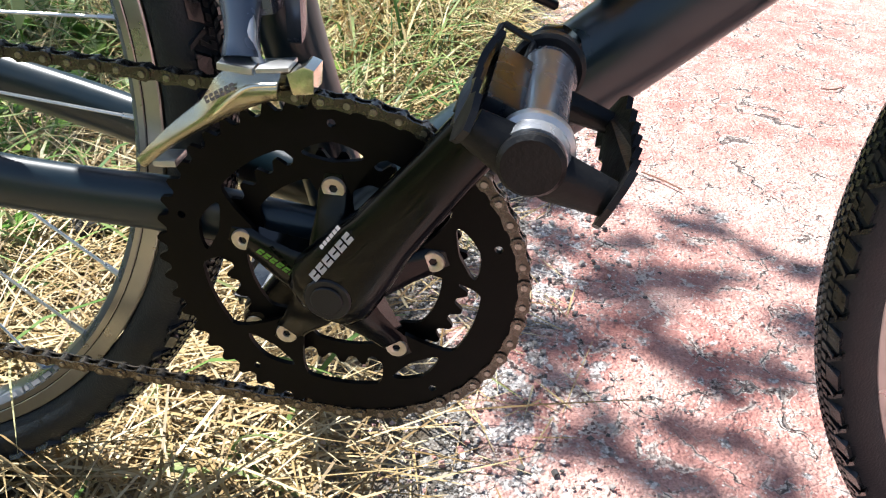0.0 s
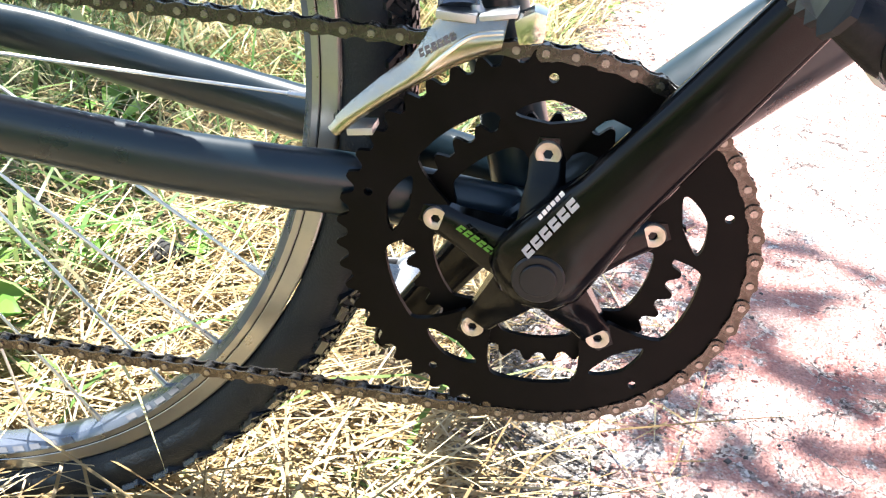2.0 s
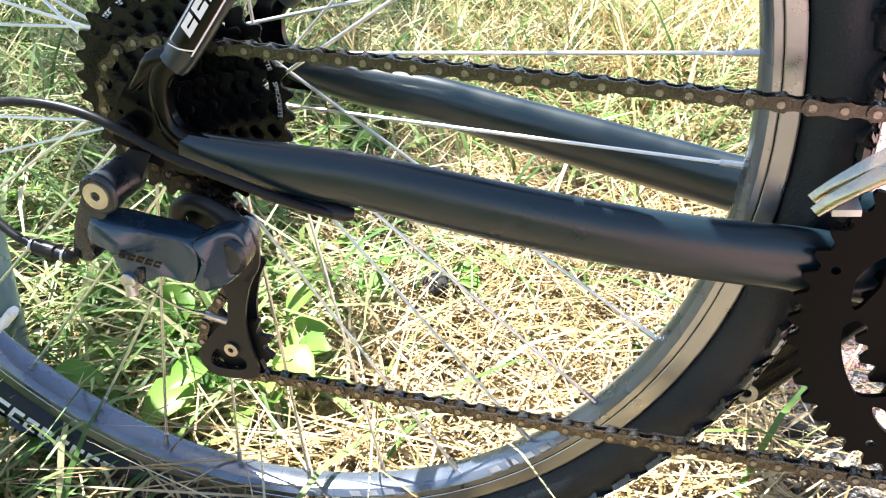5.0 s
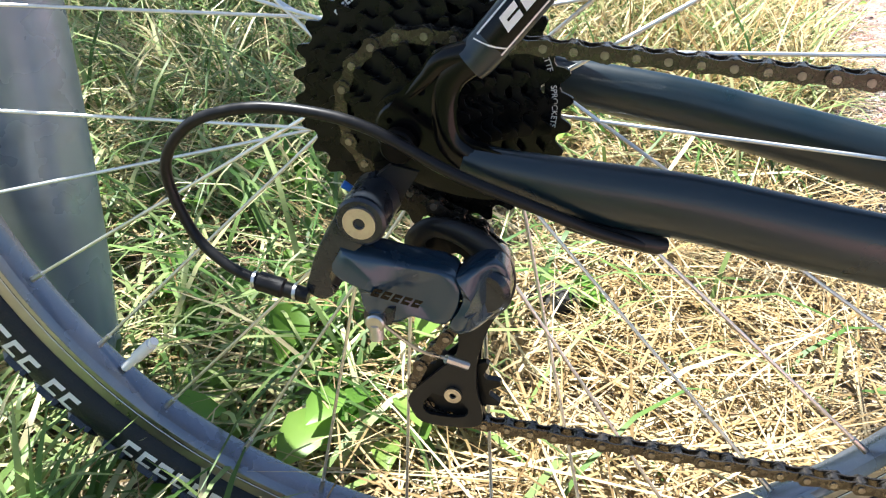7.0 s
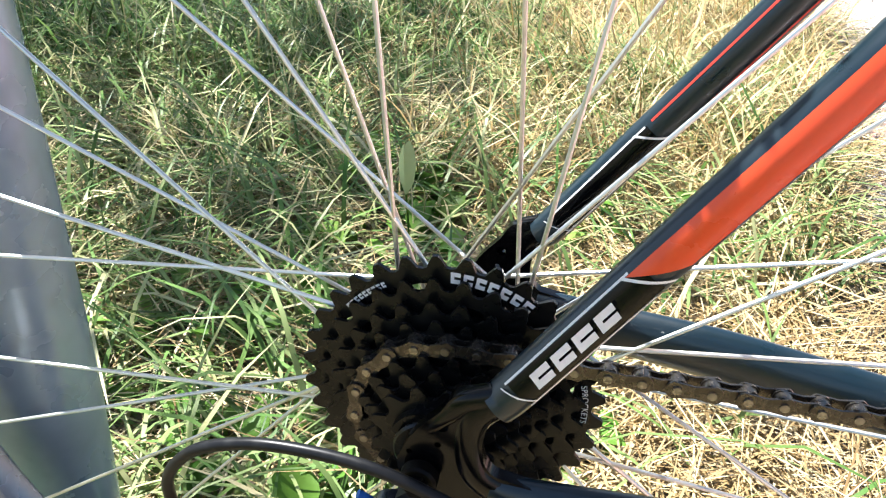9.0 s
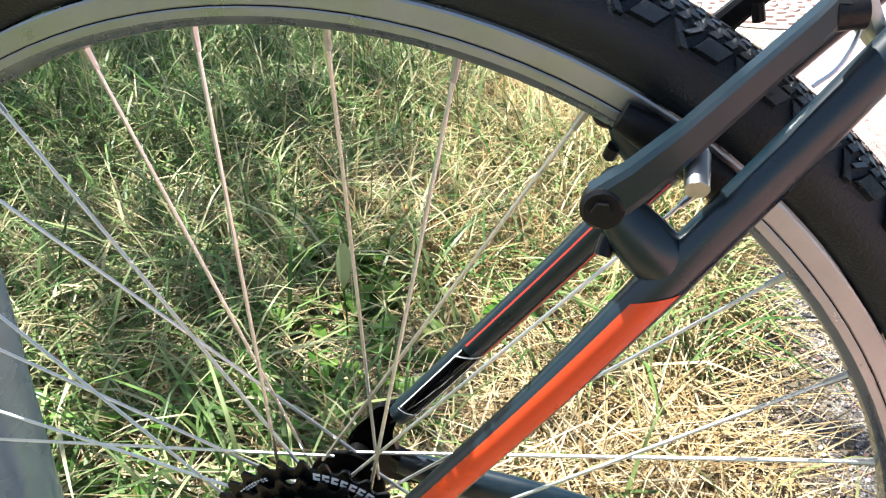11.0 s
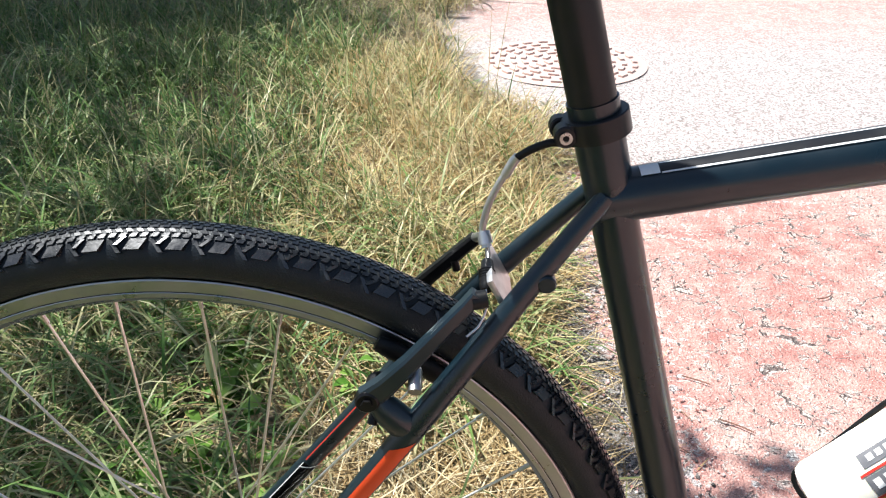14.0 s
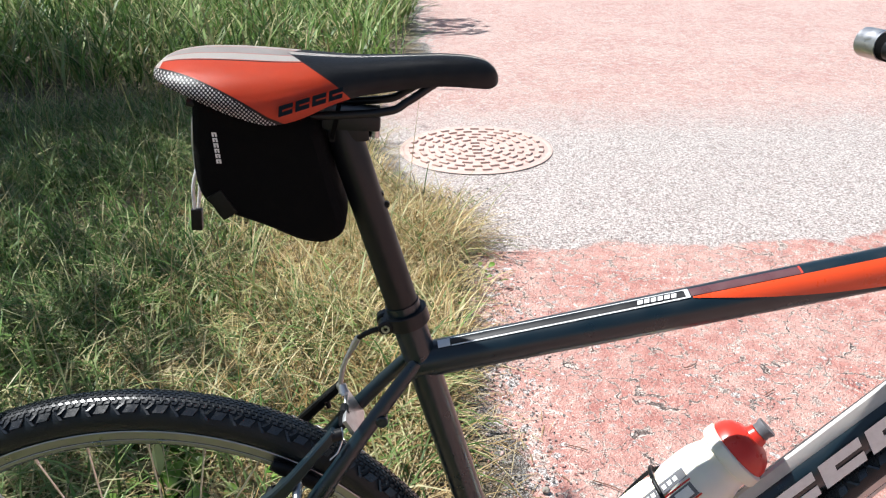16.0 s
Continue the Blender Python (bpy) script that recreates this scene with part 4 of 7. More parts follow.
def chain_line():
    """The chain's closed line: pairs of circles joined by tangents. Each circle: centre, radius, sense, y."""
    loop = [(BB, CH_R, -1, -0.0470), (PU2, PU_R, -1, -0.0375), (PU1, PU_R, 1, -0.0380), (AX, CS_R, -1, -0.0377)]
    tang = []
    for (c0, r0, s0, _), (c1, r1, s1, _) in zip(loop, loop[1:] + loop[:1]):
        d = Vector((c1[0] - c0[0], c1[1] - c0[1]))
        L, th = d.length, math.atan2(d.y, d.x)
        # the left normal's share: sense +1 turns left, so its centre lies to the left of the line
        k = (s1 * r1 - s0 * r0) / L
        be = math.asin(max(-1, min(1, k)))
        ang = th - be
        nl = Vector((-math.sin(ang), math.cos(ang)))
        tang.append((Vector(c0) - nl * s0 * r0, Vector(c1) - nl * s1 * r1))
    pts = []
    for i, (c, r, s, y) in enumerate(loop):
        p_in, p_out = tang[i - 1][1], tang[i][0]
        a0 = math.atan2(p_in.y - c[1], p_in.x - c[0])
        a1 = math.atan2(p_out.y - c[1], p_out.x - c[0])
        da = (a1 - a0) % (2 * math.pi) if s > 0 else -((a0 - a1) % (2 * math.pi))
        n = max(2, int(abs(da) * r / 0.002))
        for k in range(n + 1):
            a = a0 + da * k / n
            pts.append(Vector((c[0] + r * math.cos(a), y, c[1] + r * math.sin(a))))
    pts.append(pts[0].copy())
    return pts


def build_chain():
    pts = chain_line()
    cum = [0.0]
    for a, b in zip(pts, pts[1:]):
        cum.append(cum[-1] + (b - a).length)
    n = round(cum[-1] / 0.0127 / 2) * 2
    step = cum[-1] / n

    def at(s):
        s %= cum[-1]
        lo = 0
        hi = len(cum) - 1
        while hi - lo > 1:
            mid = (lo + hi) // 2
            lo, hi = (mid, hi) if cum[mid] <= s else (lo, mid)
        return pts[lo].lerp(pts[lo + 1], (s - cum[lo]) / max(1e-9, cum[lo + 1] - cum[lo]))

    joints = [at(i * step + 0.003) for i in range(n)]
    bm = bmesh.new()
    for p in joints:
        tube(bm, [p + Vector((0, -0.0026, 0)), p + Vector((0, 0.0026, 0))], 0.0038, 10)
    ch = part("chain", bm, CHAIN, bike, "greasy brown steel chain")

    def link(name, y, mat, pinned):
        bm = bmesh.new()
        prof = []
        for k in range(16):
            a = 2 * math.pi * k / 16
            x = 0.0042 * math.cos(a)
            prof.append((x + (step / 2 if math.cos(a) > 1e-6 else -step / 2 if math.cos(a) < -1e-6 else 0), 0.0042 * math.sin(a) * (0.62 if abs(math.cos(a)) < 1e-6 else 1)))
        for s in (-1, 1):
            plate(bm, prof, s * y, s * (y + 0.0009))
            if pinned:
                for x in (-step / 2, step / 2):
                    round_cyl(bm, (x, 0), 0.0018, s * (y + 0.0008), s * (y + 0.0016), 10)
        ob = part(name, bm, mat, ch, sharp=30)
        if pinned:
            ob.data.materials.append(PIN)
            for f in ob.data.polygons:
                if abs(f.center[1]) > y + 0.00095:
                    f.material_index = 1
        return ob

    outer, inner = link("outer_link", 0.0026, CHAIN, True), link("inner_link", 0.0015, CHAIN, False)
    for i in range(n):
        p, q = joints[i], joints[(i + 1) % n]
        d = q - p
        ang = math.atan2(d.z, d.x)
        m = Matrix.Translation((p + q) / 2) @ Matrix.Rotation(-ang, 4, "Y")
        proto = outer if i % 2 else inner
        if i < 2:
            proto.matrix_basis = m
        else:
            twin(proto.name.split(".")[0], proto, m, ch)


build_chain()


# ---- cranks, chainrings, pedals ----
ARM = radians(56.7)


def build_cranks():
    bolts = [ARM + radians(36 + 72 * k) for k in range(5)]
    u = Vector((math.cos(ARM), 0, math.sin(ARM)))
    v = Vector((-math.sin(ARM), 0, math.cos(ARM)))
    c0 = Vector((BB[0], 0, BB[1]))
    # right arm with its five spider legs
    bm = bmesh.new()
    rings = []
    for s, w, yo, yi in ((-0.021, 0.010, -0.062, -0.052), (-0.012, 0.021, -0.068, -0.049), (0.0, 0.0245, -0.0705, -0.048), (0.02, 0.0225, -0.0715, -0.050), (0.05, 0.0175, -0.073, -0.056), (0.10, 0.0148, -0.076, -0.062), (0.150, 0.0132, -0.079, -0.066), (0.170, 0.0130, -0.080, -0.067), (0.179, 0.0105, -0.0795, -0.0675), (0.1835, 0.005, -0.078, -0.069)):
        row = []
        for k in range(20):
            a = 2 * math.pi * k / 20
            ca, sa = math.cos(a), math.sin(a)
            e = 0.7
            q = c0 + u * s + v * (w * math.copysign(abs(ca) ** e, ca))
            row.append((q.x, (yo + yi) / 2 + (yo - yi) / 2 * math.copysign(abs(sa) ** e, sa), q.z))
        rings.append(row)
    loft(bm, rings)
    crank = part("crankset", bm, CRANK, bike, "gloss black crankset with two chainrings")
    bm = bmesh.new()
    round_cyl(bm, BB, 0.0125, -0.0700, -0.0720, 28, 0.0008)
    round_cyl(bm, BB, 0.0085, -0.0720, -0.0732, 24, 0.0005)
    part("crank_cap", bm, MATT, crank)
    for a in bolts:
        d = Vector((math.cos(a), 0, math.sin(a)))
        s = Vector((-math.sin(a), 0, math.cos(a)))
        bm = bmesh.new()
        rings = []
        for r, w, y0, y1 in ((0.012, 0.014, -0.062, -0.047), (0.026, 0.0115, -0.060, -0.046), (0.042, 0.0085, -0.0545, -0.0455), (0.054, 0.0082, -0.0500, -0.0450), (0.061, 0.0060, -0.0495, -0.0450)):
            q = c0 + d * r
            rings.append([(q.x + s.x * w * e, y, q.z + s.z * w * e) for e, y in ((-1, y1), (-1, y0 + 0.002), (-0.7, y0), (0.7, y0), (1, y0 + 0.002), (1, y1))])
        loft(bm, rings)
        part("spider_leg", bm, CRANK, crank)

    # outer ring: lobes to the bolts, a lens-shaped window and a pin hole in each
    def inner_edge(a, deep, rim, half):
        d = min(abs((a - b + math.pi) % (2 * math.pi) - math.pi) for b in bolts)
        return deep + (rim - deep) * smoothstep(radians(half * 0.30), radians(half), d)

    def annulus_holes(deep, rim, half):
        return [(BB[0] + inner_edge(a, deep, rim, half) * math.cos(a), BB[1] + inner_edge(a, deep, rim, half) * math.sin(a)) for a in (2 * math.pi * k / 180 for k in range(180))]

    holes = [annulus_holes(0.0460, 0.0760, 21)]
    for b in bolts:
        lens = []
        for k in range(24):
            t = 2 * math.pi * k / 24
            da = radians(12.5) * math.cos(t)
            rr = 0.0726 + 0.0056 * math.sin(t) * (1 - 0.35 * abs(math.cos(t)))
            lens.append((BB[0] + rr * math.cos(b + da), BB[1] + rr * math.sin(b + da)))
        holes += [lens, circle((BB[0] + 0.0880 * math.cos(b), BB[1] + 0.0880 * math.sin(b)), 0.0022, 12)]
    bm = bmesh.new()
    plate(bm, toothed(BB, 50, CH_R), -0.0492, -0.0460, holes)
    part("chainring", bm, RING, crank, "black fifty tooth chainring, brown at the rim", sharp=30)
    # inner ring
    bm = bmesh.new()
    plate(bm, toothed(BB, 34, 0.0668), -0.0400, -0.0372, [annulus_holes(0.0465, 0.0540, 19)])
    part("chainring", bm, RING, crank, "smaller black inner chainring", sharp=30)
    bolt = None
    for b in bolts:
        m = Matrix.Translation((BB[0] + 0.0534 * math.cos(b), 0, BB[1] + 0.0534 * math.sin(b)))
        if bolt is None:
            bm = bmesh.new()
            seg = 24
            prof = [(-0.0440, 0.0062), (-0.0505, 0.0062), (-0.0514, 0.0057), (-0.0514, 0.0028)]
            rr = [[(r * math.cos(2 * math.pi * k / seg), y, r * math.sin(2 * math.pi * k / seg)) for k in range(seg)] for y, r in prof]
            hexr = [[(r * 0.0023 / max(abs(math.cos((2 * math.pi * k / seg) % (math.pi / 3) - math.pi / 6)), 0.5) * math.cos(2 * math.pi * k / seg), y, r * 0.0023 / max(abs(math.cos((2 * math.pi * k / seg) % (math.pi / 3) - math.pi / 6)), 0.5) * math.sin(2 * math.pi * k / seg)) for k in range(seg)] for y, r in ((-0.0511, 0.9), (-0.0480, 0.9))]
            loft(bm, rr + hexr)
            bolt = part("ring_bolt", bm, BOLT, crank, "pale steel hex bolt", sharp=30)
            bolt.matrix_basis = m
        else:
            tagged(twin("ring_bolt", bolt, m, crank), "pale steel hex bolt")
    # white and green printing beside the arm
    o = c0 + u * 0.006 + v * 0.0105
    slanted_marks("white_mark", (o.x, -0.0716, o.z), u, v, 6, (0.0048, 0.0052), 0.0012, PALEPRINT, crank, (0, -0.0006, 0), "white printed block mark", slant=0.25, bar=0.28)
    o = c0 + u * 0.024 + v * 0.0188
    slanted_marks("white_mark", (o.x, -0.0700, o.z), u, v, 6, (0.0022, 0.0020), 0.0007, WHITE, crank, (0, -0.0012, 0), "white printed mark", hollow=False)
    g = Vector((math.cos(radians(-33)), 0, math.sin(radians(-33))))
    gq = Vector((math.sin(radians(33)), 0, math.cos(radians(33))))
    slanted_marks("green_mark", (0.3885, -0.0600, 0.2960), g, gq, 6, (0.0030, 0.0034), 0.0010, GREEN, crank, (0, -0.0010, 0), "green printed mark", bar=0.3)
    # left arm
    bm = bmesh.new()
    rings = []
    for s, w, yo, yi in ((-0.018, 0.010, 0.062, 0.052), (0.0, 0.020, 0.068, 0.048), (0.05, 0.0160, 0.071, 0.056), (0.15, 0.0130, 0.077, 0.064), (0.170, 0.0130, 0.078, 0.065), (0.183, 0.006, 0.076, 0.067)):
        rings.append([((c0 - u * s + v * (w * math.copysign(abs(math.cos(a)) ** 0.7, math.cos(a)))).x, (yo + yi) / 2 + (yo - yi) / 2 * math.copysign(abs(math.sin(a)) ** 0.7, math.sin(a)), (c0 - u * s + v * (w * math.copysign(abs(math.cos(a)) ** 0.7, math.cos(a)))).z) for a in (2 * math.pi * k / 16 for k in range(16))])
    loft(bm, rings)
    part("left_crank_arm", bm, CRANK, crank)
    bm = bmesh.new()
    ring(bm, ((c0 - u * 0.17).x, (c0 - u * 0.17).z), 0.0035, 0.0075, 0.0640, 0.0655, 24)
    part("spindle_end", bm, STEEL, crank, "bright spindle end")


BOLT = material("pale_bolt_steel", (0.62, 0.56, 0.48), 0.35, 0.9, worn=(0.42, 0.34, 0.26), amount=0.5, scale=200)
build_cranks()


def build_pedal(tip, side, tilt):
    """A cage pedal: barrel round the spindle, two toothed cage plates joined by cross arms."""
    bm = bmesh.new()
    y = lambda k: side * k
    loft(bm, [[(r * math.cos(2 * math.pi * k / 24), y(q), r * math.sin(2 * math.pi * k / 24)) for k in range(24)] for q, r in ((0.086, 0.0085), (0.090, 0.0115), (0.096, 0.0120), (0.104, 0.0104), (0.146, 0.0104), (0.154, 0.0122), (0.162, 0.0122), (0.164, 0.0115), (0.165, 0.004))])
    p = part("pedal", bm, REFLECT, bike, "black toothed cage pedal with a grey barrel")
    p.matrix_basis = Matrix.Translation(tip) @ Matrix.Rotation(radians(tilt), 4, "Y")
    bm = bmesh.new()
    tube(bm, [(0, y(0.066), 0), (0, y(0.084), 0), (0, y(0.088), 0)], [0.0055, 0.0055, 0.0045], 16)
    round_cyl(bm, (0, 0), 0.0150, y(0.0800), y(0.0870), 28, 0.0015)
    part("spindle", bm, PLASTIC, p, "black spindle collar")
    bm = bmesh.new()
    round_cyl(bm, (0, 0), 0.0112, y(0.1640), y(0.1690), 24, 0.0015)
    part("end_cap", bm, PLASTIC, p, "black end cap")
    bm = bmesh.new()
    loft(bm, [[(r * math.cos(2 * math.pi * k / 28), y(q), r * math.sin(2 * math.pi * k / 28)) for k in range(28)] for q, r in ((0.152, 0.0118), (0.1535, 0.0136), (0.1575, 0.0138), (0.1590, 0.0120))])
    part("front_band", bm, ALLOY, p, "bright band round the barrel's end")
    for s in (-1, 1):
        # cage plate, toothed on the upper and lower edge
        bm = bmesh.new()
        outline = []
        n = 7
        a0, a1, hz = (0.096, 0.166, 0.0085) if s > 0 else (0.092, 0.164, 0.0060)
        for k in range(n):
            t = k / n
            outline += [(a0 + (a1 - a0) * t, hz), (a0 + (a1 - a0) * (t + 0.45 / n), hz + 0.0035)]
        outline += [(a1, hz), (a1 + 0.003, 0.0)]
        for k in range(n):
            t = 1 - k / n
            outline += [(a0 + (a1 - a0) * t, -hz), (a0 + (a1 - a0) * (t - 0.45 / n), -hz - 0.0035)]
        outline += [(a0, -hz), (a0 - 0.003, 0.0)]
        plate(bm, outline, -0.0012, 0.0012)
        for vert in bm.verts:
            a, off, z = vert.co.x, vert.co.y, vert.co.z
            bow = 0.004 * (1 - ((a - 0.131) / 0.036) ** 2)
            vert.co = (s * (0.029 if s > 0 else 0.023) + s * bow + off, y(a), z)
        part("cage_plate", bm, MATT if s < 0 else PLASTIC, p, smooth=False)
    for q, sz in ((0.101, 0.0085), (0.160, 0.0125)):
        bm = bmesh.new()
        tube(bm, [(-0.022, y(q), -0.001), (-0.008, y(q), -0.002), (0.010, y(q), -0.003), (0.029, y(q), -0.001)], [sz * 0.55, sz * 0.75, sz * 0.75, sz * 0.55], 12, flat=0.7)
        part("cross_arm", bm, PLASTIC, p)
    bm = bmesh.new()
    box(bm, pose(-0.0150, y(0.126), -0.001), 0.014, 0.048, 0.016, 0.003)
    part("rear_block", bm, GREYMETAL, p, "dark grey plastic block")
    bm = bmesh.new()
    tube(bm, [(-0.0240, y(0.098), 0.003), (-0.0242, y(0.087), 0.007), (-0.0230, y(0.085), 0.0078), (-0.0110, y(0.0855), 0.0075), (-0.0100, y(0.088), 0.0066), (-0.0105, y(0.098), 0.003)], 0.0015, 8)
    part("wire_loop", bm, MATT, p, "small dark wire loop")


tip = Vector((BB[0] + 0.17 * math.cos(ARM), 0, BB[1] + 0.17 * math.sin(ARM)))
build_pedal(tip, -1, 22)
build_pedal(Vector((2 * BB[0] - tip.x, 0, 2 * BB[1] - tip.z)), 1, 0)


# ---- gear mechanisms ----
DARKMECH = material("dark_blue_grey_alloy", (0.075, 0.095, 0.125), 0.2, 0.6, worn=(0.07, 0.08, 0.10), amount=0.4, scale=60, coat=0.3)
MECHGREY = material("pale_blue_grey_alloy", (0.15, 0.18, 0.23), 0.22, 0.8, worn=(0.09, 0.10, 0.125), amount=0.5, scale=60)


def build_front_mech():
    bm = bmesh.new()
    z = 0.430
    ring(bm, (seat_axis(z), 0), 0.0172, 0.0200, -0.007, 0.007, 32)
    bmesh.ops.rotate(bm, verts=bm.verts[:], cent=(seat_axis(z), 0, 0), matrix=Matrix.Rotation(radians(90), 3, "X"))
    bmesh.ops.translate(bm, verts=bm.verts[:], vec=(0, 0, z))
    box(bm, pose(0.372, -0.012, 0.430, 0, 0, 8), 0.022, 0.014, 0.016, 0.003)
    fm = part("front_derailleur", bm, MECHGREY, bike, "grey front derailleur with a cream metal cage")
    bm = bmesh.new()
    box(bm, pose(0.380, -0.026, 0.419, 0, -8, 0), 0.026, 0.018, 0.020, 0.005)
    part("link_body", bm, MECHGREY, fm)
    bm = bmesh.new()
    tube(bm, smooth_path([(0.3770, -0.0220, 0.4330), (0.3775, -0.0310, 0.4190), (0.3800, -0.0400, 0.4060), (0.3815, -0.0465, 0.3940)], 4), [0.0125 - 0.0042 * smoothstep(2, 9, k) + 0.0012 * smoothstep(9, 12, k) for k in range(13)], 20, flat=0.85)
    part("body", bm, DARKMECH, fm)
    bm = bmesh.new()
    box(bm, pose(0.4010, -0.0240, 0.4140, 14, 3, 0), 0.0080, 0.0110, 0.036, 0.0025)
    part("link_arm", bm, DARKMECH, fm)
    bm = bmesh.new()
    tube(bm, [(0.360, -0.024, 0.428), (0.352, -0.026, 0.429)], 0.0035, 12)
    part("cable_bolt", bm, STEEL, fm)
    bm = bmesh.new()
    tube(bm, smooth_path([(0.3835, -0.0405, 0.4120), (0.3850, -0.0450, 0.4040), (0.3885, -0.0470, 0.3960), (0.3900, -0.0470, 0.3925)], 4), [0.0034, 0.0034, 0.0036, 0.0038, 0.0036, 0.0030, 0.0028, 0.0026, 0.0026, 0.0026, 0.0028, 0.0030, 0.0030], 12, flat=0.7)
    part("bright_link", bm, ALLOY, fm, "bright slim link")
    # cage: outer plate, inner plate, bridge and tail piece
    low = [(0.331, 0.3325), (0.343, 0.3435), (0.358, 0.3550), (0.371, 0.3635), (0.384, 0.3715), (0.4015, 0.3795)]
    high = [(0.326, 0.3365), (0.334, 0.3455), (0.347, 0.3580), (0.363, 0.3730), (0.376, 0.3905), (0.4030, 0.3930)]
    low, high = [smooth_path([(x, 0, z) for x, z in e], 3) for e in (low, high)]
    for y, nm in ((-0.0545, "outer_plate"), (-0.0415, "inner_plate")):
        bm = bmesh.new()
        rows = []
        for k, (p, q) in enumerate(zip(low, high)):
            swell = 0.0015 + 0.0030 * smoothstep(0, 8, k)
            rows.append([p.lerp(q, t / 7) + Vector((0, y - swell * math.sin(math.pi * (t / 7) ** 0.7), 0)) for t in range(8)])
        loft(bm, rows, closed=False, caps=False)
        bmesh.ops.solidify(bm, geom=bm.faces[:], thickness=0.0014)
        part(nm, bm, SILVER, fm, "cream metal cage plate", sharp=50)
    bm = bmesh.new()
    loft(bm, [[(x, y, z) for x, z in ((0.4055, 0.3925), (0.4140, 0.3975), (0.4190, 0.3960), (0.4185, 0.3845), (0.4085, 0.3825))] for y in (-0.0410, -0.0555)])
    bmesh.ops.bevel(bm, geom=bm.edges[:], offset=0.0012, segments=2, profile=0.7, affect="EDGES")
    part("end_block", bm, SILVER, fm, "bright metal end block")
    for m, size in ((pose(0.3990, -0.0485, 0.3935, 0, -10, 0), (0.016, 0.0140, 0.0022)), (pose(0.3815, -0.0490, 0.3922, 0, 2, 0), (0.017, 0.0150, 0.0034)), (pose(0.3410, -0.0480, 0.3360, 0, -8, 0), (0.0120, 0.0140, 0.0034))):
        bm = bmesh.new()
        box(bm, m, *size, 0.0005)
        part("cage_bridge", bm, ALLOY, fm)
    d = Vector((0.030, 0, 0.019)).normalized()
    slanted_marks("dark_mark", (0.368, -0.0590, 0.3745), d, (-d.z, 0, d.x), 6, (0.0022, 0.0034), 0.0008, GREYPRINT, fm, (0, -0.0003, 0), "dark printed mark", bar=0.3)
    bm = bmesh.new()
    tube(bm, smooth_path([(0.3705, -0.0578, 0.3690), (0.380, -0.0588, 0.3785), (0.389, -0.0588, 0.3855), (0.402, -0.0578, 0.3880)], 5), 0.0012, 8)
    part("cage_rib", bm, SILVER, fm)
    bm = bmesh.new()
    tube(bm, smooth_path([(0.352, -0.026, 0.429), (0.366, -0.02, 0.402), (0.405, -0.012, 0.33), (0.43, -0.008, 0.262)], 5), 0.0009, 6)
    part("shift_cable", bm, SPOKE, fm)


build_front_mech()


def pillow(name, outline, front, depth, mat, parent, label=""):
    """A thick moulded plate with a rounded front edge. front(x): the y of its face."""
    sp = [(p.x, p.z) for p in smooth_path([(x, 0, z) for x, z in outline + outline[:1]], 3)[:-1]]
    cx, cz = sum(p[0] for p in sp) / len(sp), sum(p[1] for p in sp) / len(sp)
    bm = bmesh.new()
    loft(bm, [[(cx + (x - cx) * k, front(x) + back, cz + (z - cz) * k) for x, z in sp] for back, k in ((depth, 0.9), (depth * 0.8, 0.98), (0.0034, 1.0), (0.0016, 0.975), (0.0004, 0.91), (0.0, 0.80), (-0.0003, 0.4))])
    return part(name, bm, mat, parent, label, sharp=35)


